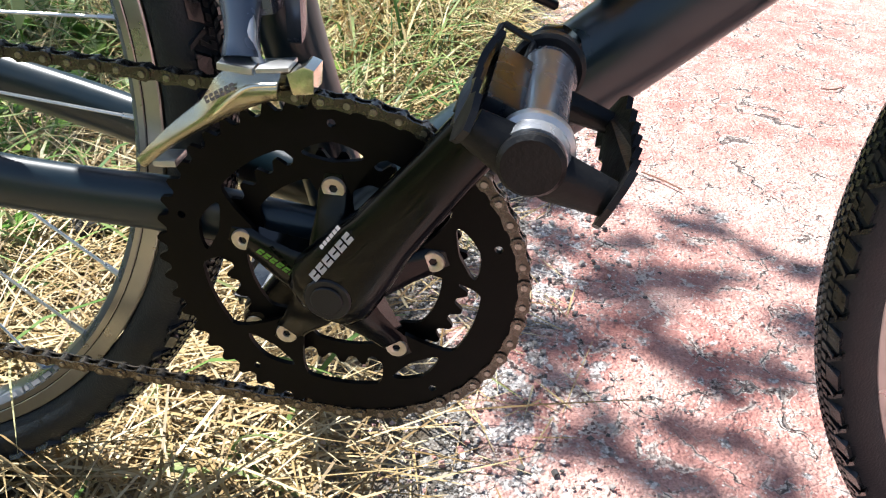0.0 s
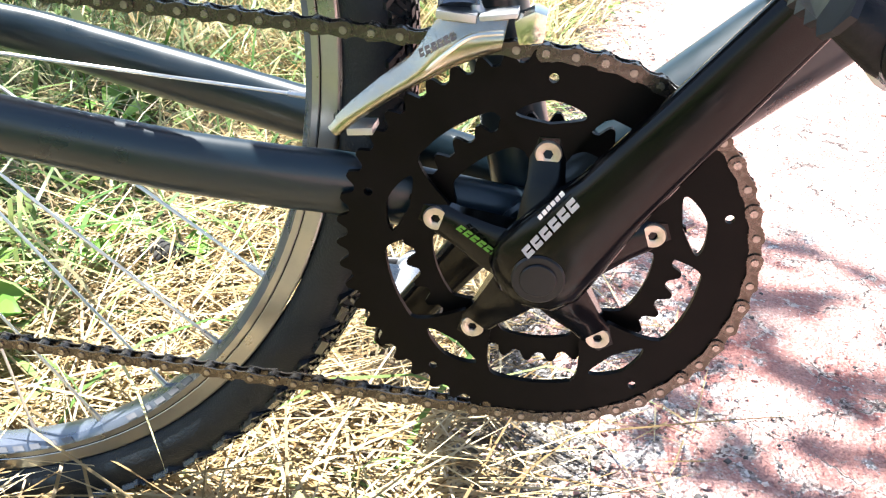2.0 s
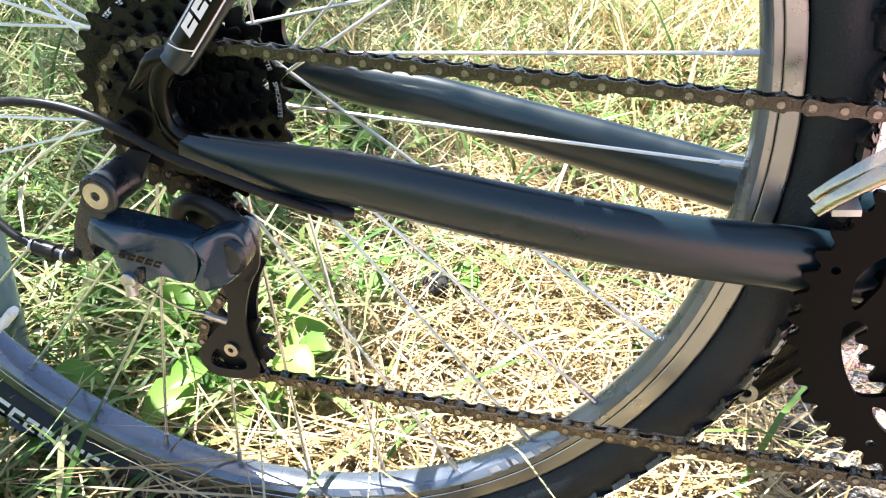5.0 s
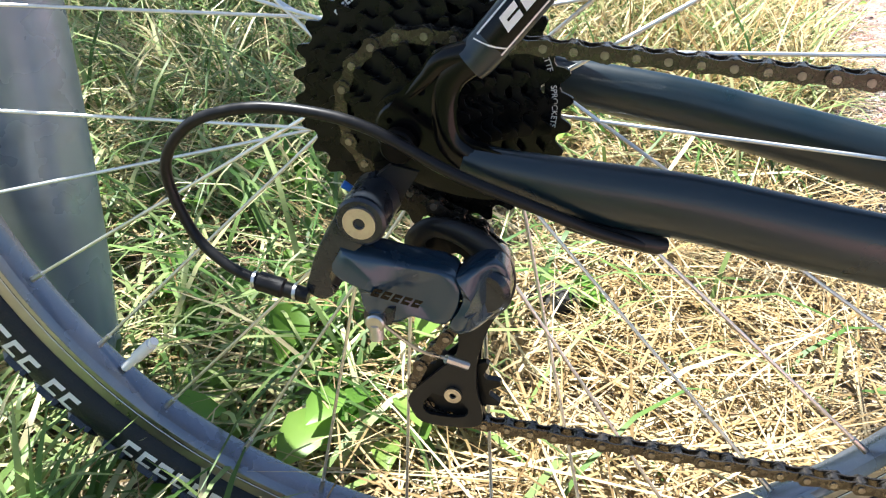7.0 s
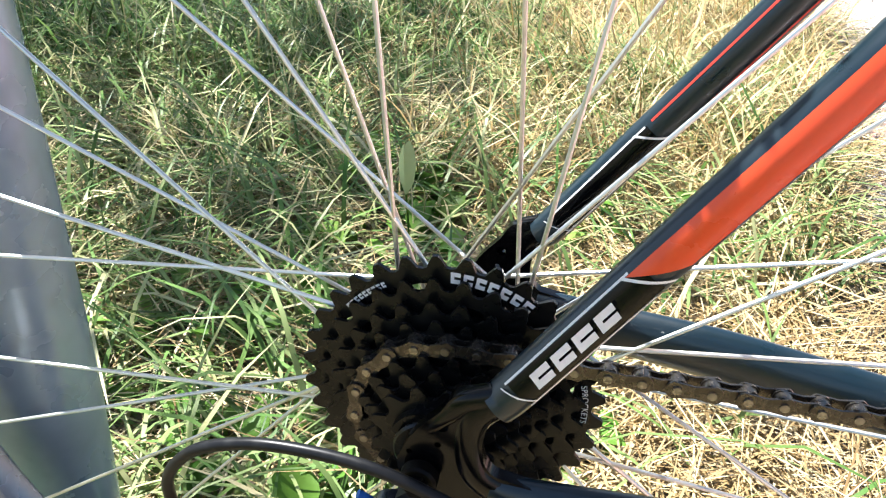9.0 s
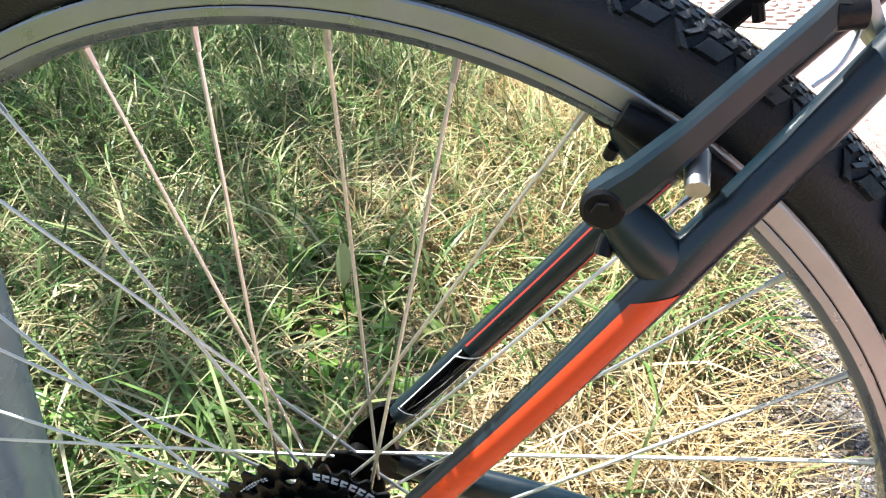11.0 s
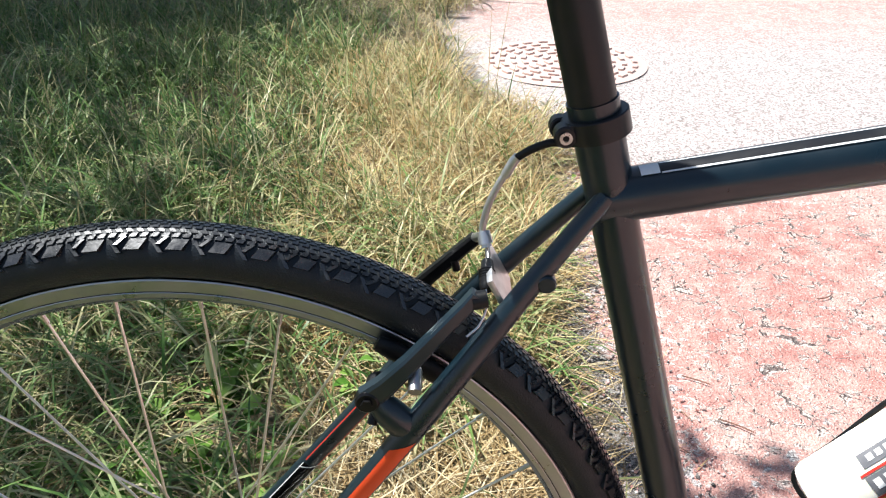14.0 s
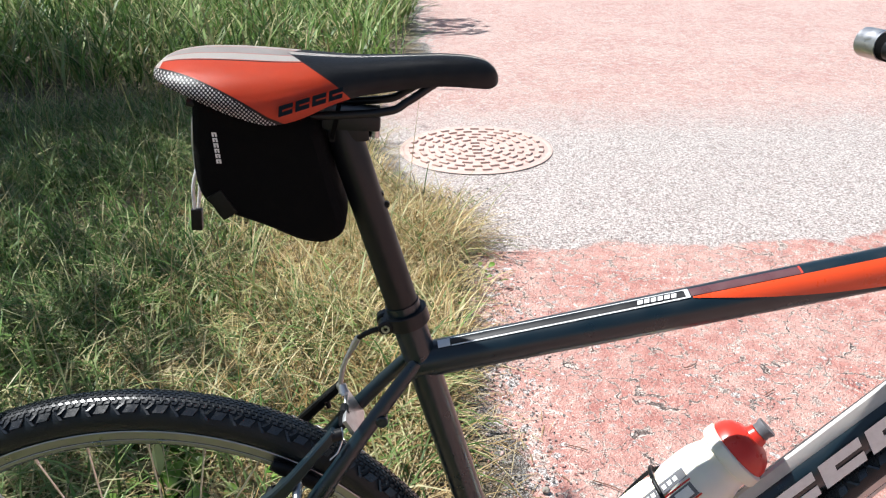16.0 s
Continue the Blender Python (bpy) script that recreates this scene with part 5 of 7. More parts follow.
def build_rear_mech():
    bm = bmesh.new()
    # knuckle at the hanger
    round_cyl(bm, (-0.0115, 0.3180), 0.0110, -0.0640, -0.0925, 28, 0.0012)
    rd = part("rear_derailleur", bm, GREYMETAL, bike, "grey and black rear derailleur hanging from the dropout")
    bm = bmesh.new()
    ring(bm, (-0.0115, 0.3180), 0.0026, 0.0072, -0.0925, -0.0940, 24)
    part("mount_bolt", bm, BOLT, rd, "pale hex bolt")
    pillow("upper_link", [(-0.0225, 0.3210), (-0.0110, 0.3070), (-0.0180, 0.3000), (-0.0260, 0.2900), (-0.0290, 0.2810), (-0.0265, 0.2755), (-0.0330, 0.2715), (-0.0400, 0.2755), (-0.0380, 0.2850), (-0.0335, 0.2990)], lambda x: -0.0875, 0.016, GREYMETAL, rd)
    # parallelogram cover, which slants inwards, and the knuckle's cover behind it
    slope = lambda x: -0.0905 + 0.0140 * smoothstep(-0.025, 0.030, x)
    pillow("link_cover", [(-0.0225, 0.3020), (-0.0120, 0.3000), (0.0060, 0.2930), (0.0255, 0.2865), (0.0285, 0.2740), (0.0225, 0.2600), (0.0080, 0.2650), (0.0000, 0.2620), (-0.0120, 0.2690), (-0.0160, 0.2830), (-0.0270, 0.2900)], slope, 0.020, BLUEGREY, rd, "glossy blue-grey cover with dark print")
    deep = lambda x: -0.0765 + 0.0170 * smoothstep(0.026, 0.048, x)
    pillow("knuckle_cover", [(0.0263, 0.2862), (0.0330, 0.2890), (0.0420, 0.2885), (0.0480, 0.2800), (0.0480, 0.2690), (0.0420, 0.2590), (0.0330, 0.2545), (0.0232, 0.2585), (0.0293, 0.2735)], deep, 0.022, BLUEGREY, rd, "glossy blue-grey end cover")
    d = Vector((0.046, 0.010, -0.014)).normalized()
    slanted_marks("dark_mark", (-0.0085, -0.0888, 0.2815), d, (-d.z, 0, d.x), 5, (0.0036, 0.0044), 0.0010, CRANK, rd, (0, -0.0022, 0), "dark printed mark", bar=0.3)
    # lower knuckle behind the covers
    bm = bmesh.new()
    round_cyl(bm, (0.0370, 0.2720), 0.0125, -0.0440, -0.0640, 28, 0.0025)
    part("lower_knuckle", bm, GREYMETAL, rd)
    bm = bmesh.new()
    box(bm, pose(-0.0060, -0.0800, 0.2690, 0, 8, 0), 0.014, 0.014, 0.010, 0.002)
    part("anchor_plate", bm, GREYMETAL, rd)
    bm = bmesh.new()
    round_cyl(bm, (-0.0070, 0.2655), 0.0046, -0.0780, -0.0905, 16, 0.0008)
    tube(bm, [(-0.0070, -0.0880, 0.2640), (-0.0062, -0.0890, 0.2570)], 0.0034, 12)
    part("cable_anchor", bm, STEEL, rd, "bright anchor bolt")
    bm = bmesh.new()
    tube(bm, smooth_path([(-0.0040, -0.0850, 0.2620), (0.010, -0.0760, 0.2440), (0.0215, -0.0660, 0.2335)], 4), 0.0009, 6)
    tube(bm, [(0.0210, -0.0665, 0.2338), (0.0310, -0.0615, 0.2275)], 0.0022, 8)
    part("cable_end", bm, STEEL, rd, "loose cable end with a bright crimp")
    # cage plates and pulleys
    cage = [(0.0150, 0.2500), (0.0215, 0.2360), (0.0215, 0.2190), (0.0090, 0.2030), (-0.0030, 0.1870), (-0.0020, 0.1780), (0.0040, 0.1705), (0.0180, 0.1700), (0.0345, 0.1735), (0.0370, 0.1820), (0.0330, 0.2000), (0.0330, 0.2200), (0.0380, 0.2400), (0.0420, 0.2530)]
    cut = [(0.0095, 0.1915), (0.0270, 0.1875), (0.0275, 0.1785), (0.0085, 0.1765), (0.0045, 0.1830)]
    cage, cut = [[(p.x, p.z) for p in smooth_path([(x, 0, z) for x, z in e + e[:1]], 3)[:-1]] for e in (cage, cut)]
    for y, nm in ((-0.0440, "outer_cage"), (-0.0290, "inner_cage")):
        bm = bmesh.new()
        plate(bm, cage, y, y + 0.0022, [cut])
        part(nm, bm, MATT, rd, "black cage plate with a cut-out foot", sharp=30)
    # the outer plate curls over the upper pulley
    bm = bmesh.new()
    tube(bm, smooth_path([(0.0020, -0.0440, 0.2740), (0.0000, -0.0450, 0.2850), (0.0085, -0.0460, 0.2935), (0.0220, -0.0470, 0.2930), (0.0350, -0.0480, 0.2860), (0.0425, -0.0480, 0.2740), (0.0410, -0.0460, 0.2600), (0.0340, -0.0440, 0.2500)], 5), [0.0052 + 0.0022 * smoothstep(8, 22, k) for k in range(36)], 14, flat=0.55)
    part("cage_curl", bm, MATT, rd, "black curled cage guard")
    for c in (PU1, PU2):
        bm = bmesh.new()
        plate(bm, toothed(c, 11, 0.0215, 0.0035, 0.0035), -0.0345, -0.0385, [circle(c, 0.0045, 12)])
        part("pulley", bm, PLASTIC, rd, "black toothed pulley", smooth=False)
        bm = bmesh.new()
        ring(bm, c, 0.0018, 0.0046, -0.0448, -0.0462, 20)
        part("pulley_bolt", bm, BOLT, rd)
    # cable with its loop and adjuster
    bm = bmesh.new()
    tube(bm, smooth_path([(0.104, -0.0655, 0.3095), (0.085, -0.0715, 0.3160), (0.059, -0.0785, 0.3275), (0.025, -0.0825, 0.3405), (-0.009, -0.0850, 0.3570), (-0.037, -0.0850, 0.3615), (-0.065, -0.0840, 0.3590), (-0.090, -0.0830, 0.3480), (-0.1035, -0.0820, 0.3260), (-0.0945, -0.0830, 0.2970), (-0.078, -0.0860, 0.2835), (-0.062, -0.0880, 0.2785)], 8), 0.00255, 12)
    part("gear_cable", bm, HOUSING, rd, "black cable housing in a wide loop")
    bm = bmesh.new()
    tube(bm, [(-0.0640, -0.0880, 0.2790), (-0.0615, -0.0882, 0.2785), (-0.0615, -0.0882, 0.2785), (-0.0500, -0.0885, 0.2765), (-0.0490, -0.0885, 0.2763), (-0.0380, -0.0885, 0.2745)], [0.0034, 0.0034, 0.0046, 0.0046, 0.0036, 0.0036], 14)
    part("barrel_adjuster", bm, PLASTIC, rd, "ribbed black barrel adjuster")
    bm = bmesh.new()
    for x, z in ((-0.0632, 0.2788), (-0.0440, 0.2755)):
        round_cyl(bm, (0, 0), 0.0042, -0.0008, 0.0008, 16)
        bmesh.ops.rotate(bm, verts=bm.verts[-32:], cent=(0, 0, 0), matrix=Matrix.Rotation(radians(90), 3, "Z"))
        bmesh.ops.translate(bm, verts=bm.verts[-32:], vec=(x, -0.0883, z))
    part("ferrule", bm, STEEL, rd, "bright ferrule")


BLUECAP = material("blue_plastic", (0.03, 0.16, 0.55), 0.35)
BLUEGREY = material("blue_grey_gloss", (0.020, 0.048, 0.078), 0.17, 0.2, worn=(0.030, 0.050, 0.075), amount=0.4, scale=45, coat=0.5)
build_rear_mech()
bm = bmesh.new()
tube(bm, [(-0.0202, -0.0600, 0.3130), (-0.0292, -0.0620, 0.3190)], [0.0014, 0.0020], 10)
part("adjuster_tip", bm, BLUECAP, bike, "small bright blue plastic tip")


# ---- rear brake ----
def build_brake():
    bm = bmesh.new()
    tube(bm, [(0.146, -0.030, 0.5975), (0.146, -0.048, 0.5975)], 0.0090, 18)
    br = part("rear_brake", bm, MATT, bike, "black V-brake on the seat stays")
    for s in (-1, 1):
        # bracket: a stout lug that leaves the stay and carries the pivot
        bm = bmesh.new()
        tube(bm, smooth_path([(0.1470, s * 0.0480, 0.5960), (0.1530, s * 0.0490, 0.5880), (0.1620, s * 0.0500, 0.5790), (0.1700, s * 0.0495, 0.5740), (0.1760, s * 0.0480, 0.5790)], 5), [0.0085 + 0.0035 * math.sin(math.pi * min(1, k / 18)) for k in range(21)], 18, flat=0.8)
        part("brake_boss", bm, FRAME, br)
        # arm: a flat bar, kinked near the pivot, with a bright upper face
        line = [(0.1400, 0.5990), (0.1530, 0.6115), (0.1690, 0.6290), (0.1880, 0.6500), (0.2060, 0.6690), (0.2120, 0.6770)] if s < 0 else [(0.141, 0.5960), (0.160, 0.6165), (0.179, 0.6370), (0.197, 0.6570), (0.2130, 0.6750)]
        wide = (0.0092, 0.0080, 0.0064, 0.0056, 0.0052, 0.0044) if s < 0 else (0.0085, 0.0066, 0.0056, 0.0050, 0.0046)
        rows = []
        for i, (x, z) in enumerate(line):
            a, b = Vector(line[max(i - 1, 0)]), Vector(line[min(i + 1, len(line) - 1)])
            t2 = (b - a).normalized()
            y0 = (0.0505, 0.0520, 0.0510, 0.0470, 0.0420, 0.0400)[i]
            w = wide[i]
            rows.append([(x - t2.y * q * w, s * (y0 + e), z + t2.x * q * w) for q, e in ((-1.0, -0.003), (-0.9, 0.0035), (-0.6, 0.0048), (0.6, 0.0048), (0.9, 0.0035), (1.0, -0.003), (0.6, -0.0045), (-0.6, -0.0045))])
        bm = bmesh.new()
        loft(bm, rows)
        part("brake_arm", bm, FRAME if s < 0 else PLASTIC, br, "dark grey flat brake arm" if s < 0 else "", sharp=25)
        bm = bmesh.new()
        round_cyl(bm, (0.1400, 0.5990), 0.0085, s * 0.0470, s * 0.0570, 20, 0.0015)
        round_cyl(bm, (0.1400, 0.5990), 0.0042, s * 0.0570, s * 0.0595, 6)
        part("pivot_bolt", bm, PLASTIC, br)
        bm = bmesh.new()
        tube(bm, [(0.1440, s * 0.046, 0.5830), (0.1420, s * 0.050, 0.5760)], 0.0036, 10)
        part("spring_screw", bm, PLASTIC, br)
        # pad holder on the rim, with its post and nuts
        bm = bmesh.new()
        c = [(0.122 + 0.012 * k, 0, 0) for k in range(6)]
        pad = []
        for k in range(7):
            a = radians(56.0 + 6.5 - 13 * k / 6)
            pad.append((0.3118 * math.cos(a), s * 0.0185, 0.346 + 0.3118 * math.sin(a)))
        tube(bm, pad, [0.0060, 0.0078, 0.0080, 0.0080, 0.0080, 0.0078, 0.0060], 14, flat=0.7)
        part("brake_pad", bm, PLASTIC, br, "black rubber brake pad")
        bm = bmesh.new()
        tube(bm, [(0.1690, s * 0.022, 0.6090), (0.1725, s * 0.047, 0.6200)], 0.0042, 12)
        tube(bm, [(0.1722, s * 0.046, 0.6190), (0.1722, s * 0.060, 0.6120)], [0.0050, 0.0046], 12)
        part("pad_post", bm, STEEL, br, "bright pad bolt")
    bm = bmesh.new()
    tube(bm, [(0.2085, -0.0410, 0.6715), (0.2185, -0.0390, 0.6725)], 0.0062, 16)
    part("cable_clamp", bm, PLASTIC, br)
    # stub that stands under the far arm
    bm = bmesh.new()
    tube(bm, [(0.1975, 0.044, 0.6545), (0.1995, 0.044, 0.6465)], 0.0030, 10)
    part("spring_stop", bm, PLASTIC, br)
    # ribbed boot, with the bare cable above it
    bm = bmesh.new()
    b0, b1 = Vector((0.2200, 0.0005, 0.6795)), Vector((0.2190, -0.0230, 0.6690))
    rows = ((0.0, 0.0028), (0.06, 0.0040), (0.36, 0.0050), (0.40, 0.0058), (0.44, 0.0050), (0.48, 0.0058), (0.52, 0.0050), (0.56, 0.0058), (0.60, 0.0050), (0.64, 0.0058), (0.68, 0.0050), (0.90, 0.0048), (1.0, 0.0034))
    tube(bm, [b0.lerp(b1, u) for u, r in rows], [r for u, r in rows], 16)
    part("rubber_boot", bm, PLASTIC, br, "ribbed black rubber boot")
    bm = bmesh.new()
    tube(bm, smooth_path([(0.2195, 0.0110, 0.6845), (0.2205, 0.0050, 0.6815), (0.2200, -0.0005, 0.6790)], 4), 0.0009, 8)
    part("bare_cable", bm, SPOKE, br, "bright bare cable")
    bm = bmesh.new()
    tube(bm, smooth_path([(0.2355, 0.0100, 0.7490), (0.2310, 0.0115, 0.7395), (0.2265, 0.0125, 0.7315), (0.2200, 0.0140, 0.7150), (0.2165, 0.0150, 0.6970), (0.2180, 0.0130, 0.6890), (0.2196, 0.0108, 0.6845)], 6), 0.0025, 12)
    pipe = part("cable_pipe", bm, ALLOY, br, "bright bent cable pipe")
    bm = bmesh.new()
    tube(bm, [(0.2375, 0.0092, 0.7520), (0.2355, 0.0100, 0.7490), (0.2310, 0.0115, 0.7395), (0.2295, 0.0119, 0.7368)], [0.0031, 0.0034, 0.0034, 0.0028], 14)
    part("ferrule", bm, ALLOY, pipe)
    bm = bmesh.new()
    tube(bm, [(0.2188, 0.0122, 0.6868), (0.2198, 0.0104, 0.6838)], 0.0036, 14)
    part("pipe_end", bm, WHITE, pipe, "pale pipe end")
    bm = bmesh.new()
    tube(bm, smooth_path([(0.2960, 0.017, 0.7540), (0.2850, 0.014, 0.7600), (0.2720, 0.005, 0.7635), (0.2580, 0.004, 0.7640), (0.2460, 0.006, 0.7585), (0.2370, 0.0094, 0.7510)], 6), 0.0027, 12)
    part("cable_housing", bm, HOUSING, br, "dark grey cable housing")
    bm = bmesh.new()
    tube(bm, [(0.2130, 0.042, 0.6750), (0.2150, 0.026, 0.6835), (0.2178, 0.0165, 0.6895)], [0.0042, 0.0046, 0.0040], 14, flat=0.8)
    tube(bm, [(0.2170, 0.0160, 0.6935), (0.2192, 0.0118, 0.6858)], [0.0046, 0.0052], 14)
    part("pipe_holder", bm, ALLOY, br, "bright pipe holder")
    bm = bmesh.new()
    tube(bm, smooth_path([(0.218, -0.030, 0.674), (0.219, -0.038, 0.666), (0.214, -0.044, 0.655), (0.206, -0.047, 0.648)], 5), 0.0008, 6)
    part("cable_tail", bm, SPOKE, br)


build_brake()


# ---- seat post, clamp, saddle ----
def build_seat():
    bm = bmesh.new()
    tube(bm, [(seat_axis(z), 0, z) for z in (0.70, 0.80, 0.90, 0.955, 0.972)], [0.0156, 0.0156, 0.0156, 0.0160, 0.0135], 28)
    post = part("seat_post", bm, MATT, bike, "matt black seat post")
    bm = bmesh.new()
    box(bm, pose(0.243, 0, 0.978, 0, 4, 0), 0.050, 0.040, 0.014, 0.004)
    box(bm, pose(0.240, 0, 0.966, 0, 0, 0), 0.036, 0.026, 0.014, 0.004)
    part("rail_clamp", bm, MATT, post)
    bm = bmesh.new()
    tube(bm, [(0.262, -0.006, 0.962), (0.264, -0.006, 0.980)], 0.0045, 12)
    part("clamp_bolt", bm, STEEL, post, "bright clamp bolt")
    bm = bmesh.new()
    z = 0.7795
    x = seat_axis(z)
    # split ring square to the tube, with two ears at the back
    loft(bm, [[(x + r * math.cos(2 * math.pi * k / 32) - dz * 0.272, r * math.sin(2 * math.pi * k / 32), z + dz + 0.272 * r * math.cos(2 * math.pi * k / 32)) for k in range(32)] for dz, r in ((-0.0075, 0.0180), (-0.0070, 0.0208), (0.0065, 0.0208), (0.0072, 0.0200), (0.0074, 0.0150))])
    cl = part("seat_clamp", bm, MATT, bike, "black seat clamp with a bright bolt")
    for y0, y1, dx in ((-0.0150, -0.0030, 0.0), (0.0015, 0.0120, -0.0015)):
        bm = bmesh.new()
        round_cyl(bm, (x - 0.0205 + dx, z - 0.0050), 0.0072, y0, y1, 24, 0.0012)
        box(bm, pose(x - 0.0160 + dx, (y0 + y1) / 2, z - 0.0035, 0, -15, 0), 0.012, abs(y1 - y0) - 0.001, 0.0120, 0.001)
        part("ear", bm, MATT, cl)
    bm = bmesh.new()
    ring(bm, (x - 0.0205, z - 0.0050), 0.0021, 0.0040, -0.0152, -0.0168, 24)
    part("bolt_head", bm, STEEL, cl, "bright bolt head")
    bm = bmesh.new()
    round_cyl(bm, (x - 0.0205, z - 0.0050), 0.0022, -0.0150, -0.0156, 6)
    part("bolt_socket", bm, PLASTIC, cl)

    # saddle cover
    secs = [(0.086, 0.022, 1.029, 0.003), (0.090, 0.038, 1.0325, 0.005), (0.100, 0.053, 1.0365, 0.008), (0.120, 0.064, 1.039, 0.014), (0.150, 0.069, 1.0385, 0.026), (0.180, 0.066, 1.036, 0.036), (0.205, 0.056, 1.0335, 0.034), (0.228, 0.043, 1.0315, 0.027), (0.252, 0.032, 1.030, 0.023), (0.285, 0.0245, 1.030, 0.0215), (0.320, 0.021, 1.0305, 0.021), (0.346, 0.019, 1.0285, 0.022), (0.360, 0.0145, 1.0245, 0.021), (0.367, 0.008, 1.018, 0.014), (0.3695, 0.002, 1.012, 0.006)]
    dense = []
    for a, b in zip(secs, secs[1:]):
        for k in range(10):
            t = k / 10
            dense.append([a[i] + (b[i] - a[i]) * t for i in range(4)])
    dense.append(list(secs[-1]))
    for _ in range(14):
        dense = [dense[0]] + [[(p[i] + 2 * q[i] + r[i]) / 4 for i in range(4)] for p, q, r in zip(dense, dense[1:], dense[2:])] + [dense[-1]]
    bm = bmesh.new()
    rings = []
    N = 65
    for x, w, zt, dr in dense:
        row = []
        for m in range(N):
            t = -1 + 2 * m / (N - 1)
            yy = w * math.sin(t * math.pi / 2 * 1.06) if abs(t) < 0.95 else w * math.copysign(0.985, t)
            zz = zt - 0.012 * (yy / 0.07) ** 2 - dr * abs(t) ** 3.2
            row.append((x, yy, zz))
        rings.append(row)
    loft(bm, rings, closed=False, caps=False)
    # the cover's pattern lies in a map: along the saddle, and from its crest to its edge
    uv = bm.loops.layers.uv.new("cover")
    bm.verts.index_update()
    for f in bm.faces:
        for lp in f.loops:
            lp[uv].uv = (lp.vert.co.x, abs(-1 + 2 * (lp.vert.index % N) / (N - 1)))
    bmesh.ops.solidify(bm, geom=bm.faces[:], thickness=0.004)
    sd = part("saddle", bm, SADDLE, bike, "black, orange and white saddle with dotted rear panels", sharp=50)
    slanted_marks("dark_mark", (0.1890, -0.0640, 0.9975), (1, 0.36, 0.20), (-0.12, 0.25, 0.96), 4, (0.0118, 0.0080), 0.0022, CRANK, sd, (0, -0.0028, 0.0006), "dark printed block mark", bar=0.26)
    for s in (-1, 1):
        bm = bmesh.new()
        tube(bm, smooth_path([(0.112, s * 0.034, 1.004), (0.150, s * 0.030, 0.992), (0.195, s * 0.023, 0.9865), (0.270, s * 0.021, 0.9875), (0.292, s * 0.019, 0.996), (0.318, s * 0.012, 1.010), (0.338, s * 0.008, 1.0135)], 6), 0.0036, 12)
        part("saddle_rail", bm, MATT, sd, "black steel rail")
    bm = bmesh.new()
    loft(bm, [[(x, y * w, z) for y in (-1, -0.5, 0, 0.5, 1)] + [(x, y * w, z - 0.004) for y in (1, 0.5, 0, -0.5, -1)] for x, w, z in ((0.118, 0.040, 1.018), (0.14, 0.050, 1.012), (0.18, 0.054, 1.003), (0.23, 0.033, 1.006), (0.30, 0.019, 1.011), (0.345, 0.014, 1.012))])
    part("saddle_base", bm, PLASTIC, sd, "black plastic base")


build_seat()


# ---- fork, handlebar ----
def build_front():
    bm = bmesh.new()
    tube(bm, [(0.905, 0, 0.728), (0.912, 0, 0.705)], 0.022, 20)
    fk = part("fork", bm, FRAME, bike, "black fork")
    for s in (-1, 1):
        bm = bmesh.new()
        tube(bm, smooth_path([(0.912, s * 0.012, 0.712), (0.925, s * 0.040, 0.690), (0.960, s * 0.046, 0.560), (1.000, s * 0.050, 0.420), (1.027, s * 0.052, 0.346)], 5), [0.014] * 21, 16, flat=0.8)
        part("fork_leg", bm, FRAME, fk)
    bm = bmesh.new()
    tube(bm, [(0.868, 0, 0.865), (0.856, 0, 0.912)], 0.017, 20)
    tube(bm, [(0.858, 0, 0.900), (0.940, 0, 0.925)], [0.017, 0.015], 20)
    hb = part("handlebar", bm, MATT, bike, "flat black handlebar with bright grip ends")
    bm = bmesh.new()
    tube(bm, smooth_path([(0.872, -0.27, 0.968), (0.900, -0.15, 0.962), (0.938, -0.04, 0.930), (0.940, 0, 0.927), (0.938, 0.04, 0.930), (0.900, 0.15, 0.962), (0.872, 0.27, 0.968)], 6), 0.0125, 16)
    part("bar", bm, MATT, hb)
    for s in (-1, 1):
        bm = bmesh.new()
        tube(bm, [(0.898, s * 0.17, 0.963), (0.878, s * 0.300, 0.967)], [0.0160, 0.0168], 18)
        part("grip", bm, FABRIC, hb, "black rubber grip")
        bm = bmesh.new()
        tube(bm, [(0.880, s * 0.292, 0.967), (0.872, s * 0.326, 0.966), (0.870, s * 0.332, 0.966)], [0.0190, 0.0185, 0.012], 18)
        part("grip_end", bm, ALLOY, hb, "bright grip end")


build_front()


# ---- bottle cage on the down tube, bottle in it ----
DU = Vector((0.700, 0, 0.714)).normalized()
DN = Vector((-0.714, 0, 0.700)).normalized()
D0 = Vector((BB[0], 0, BB[1] + 0.002))


def on_tube(s, n, y=0.0):
    return D0 + DU * s + DN * n + Vector((0, y, 0))


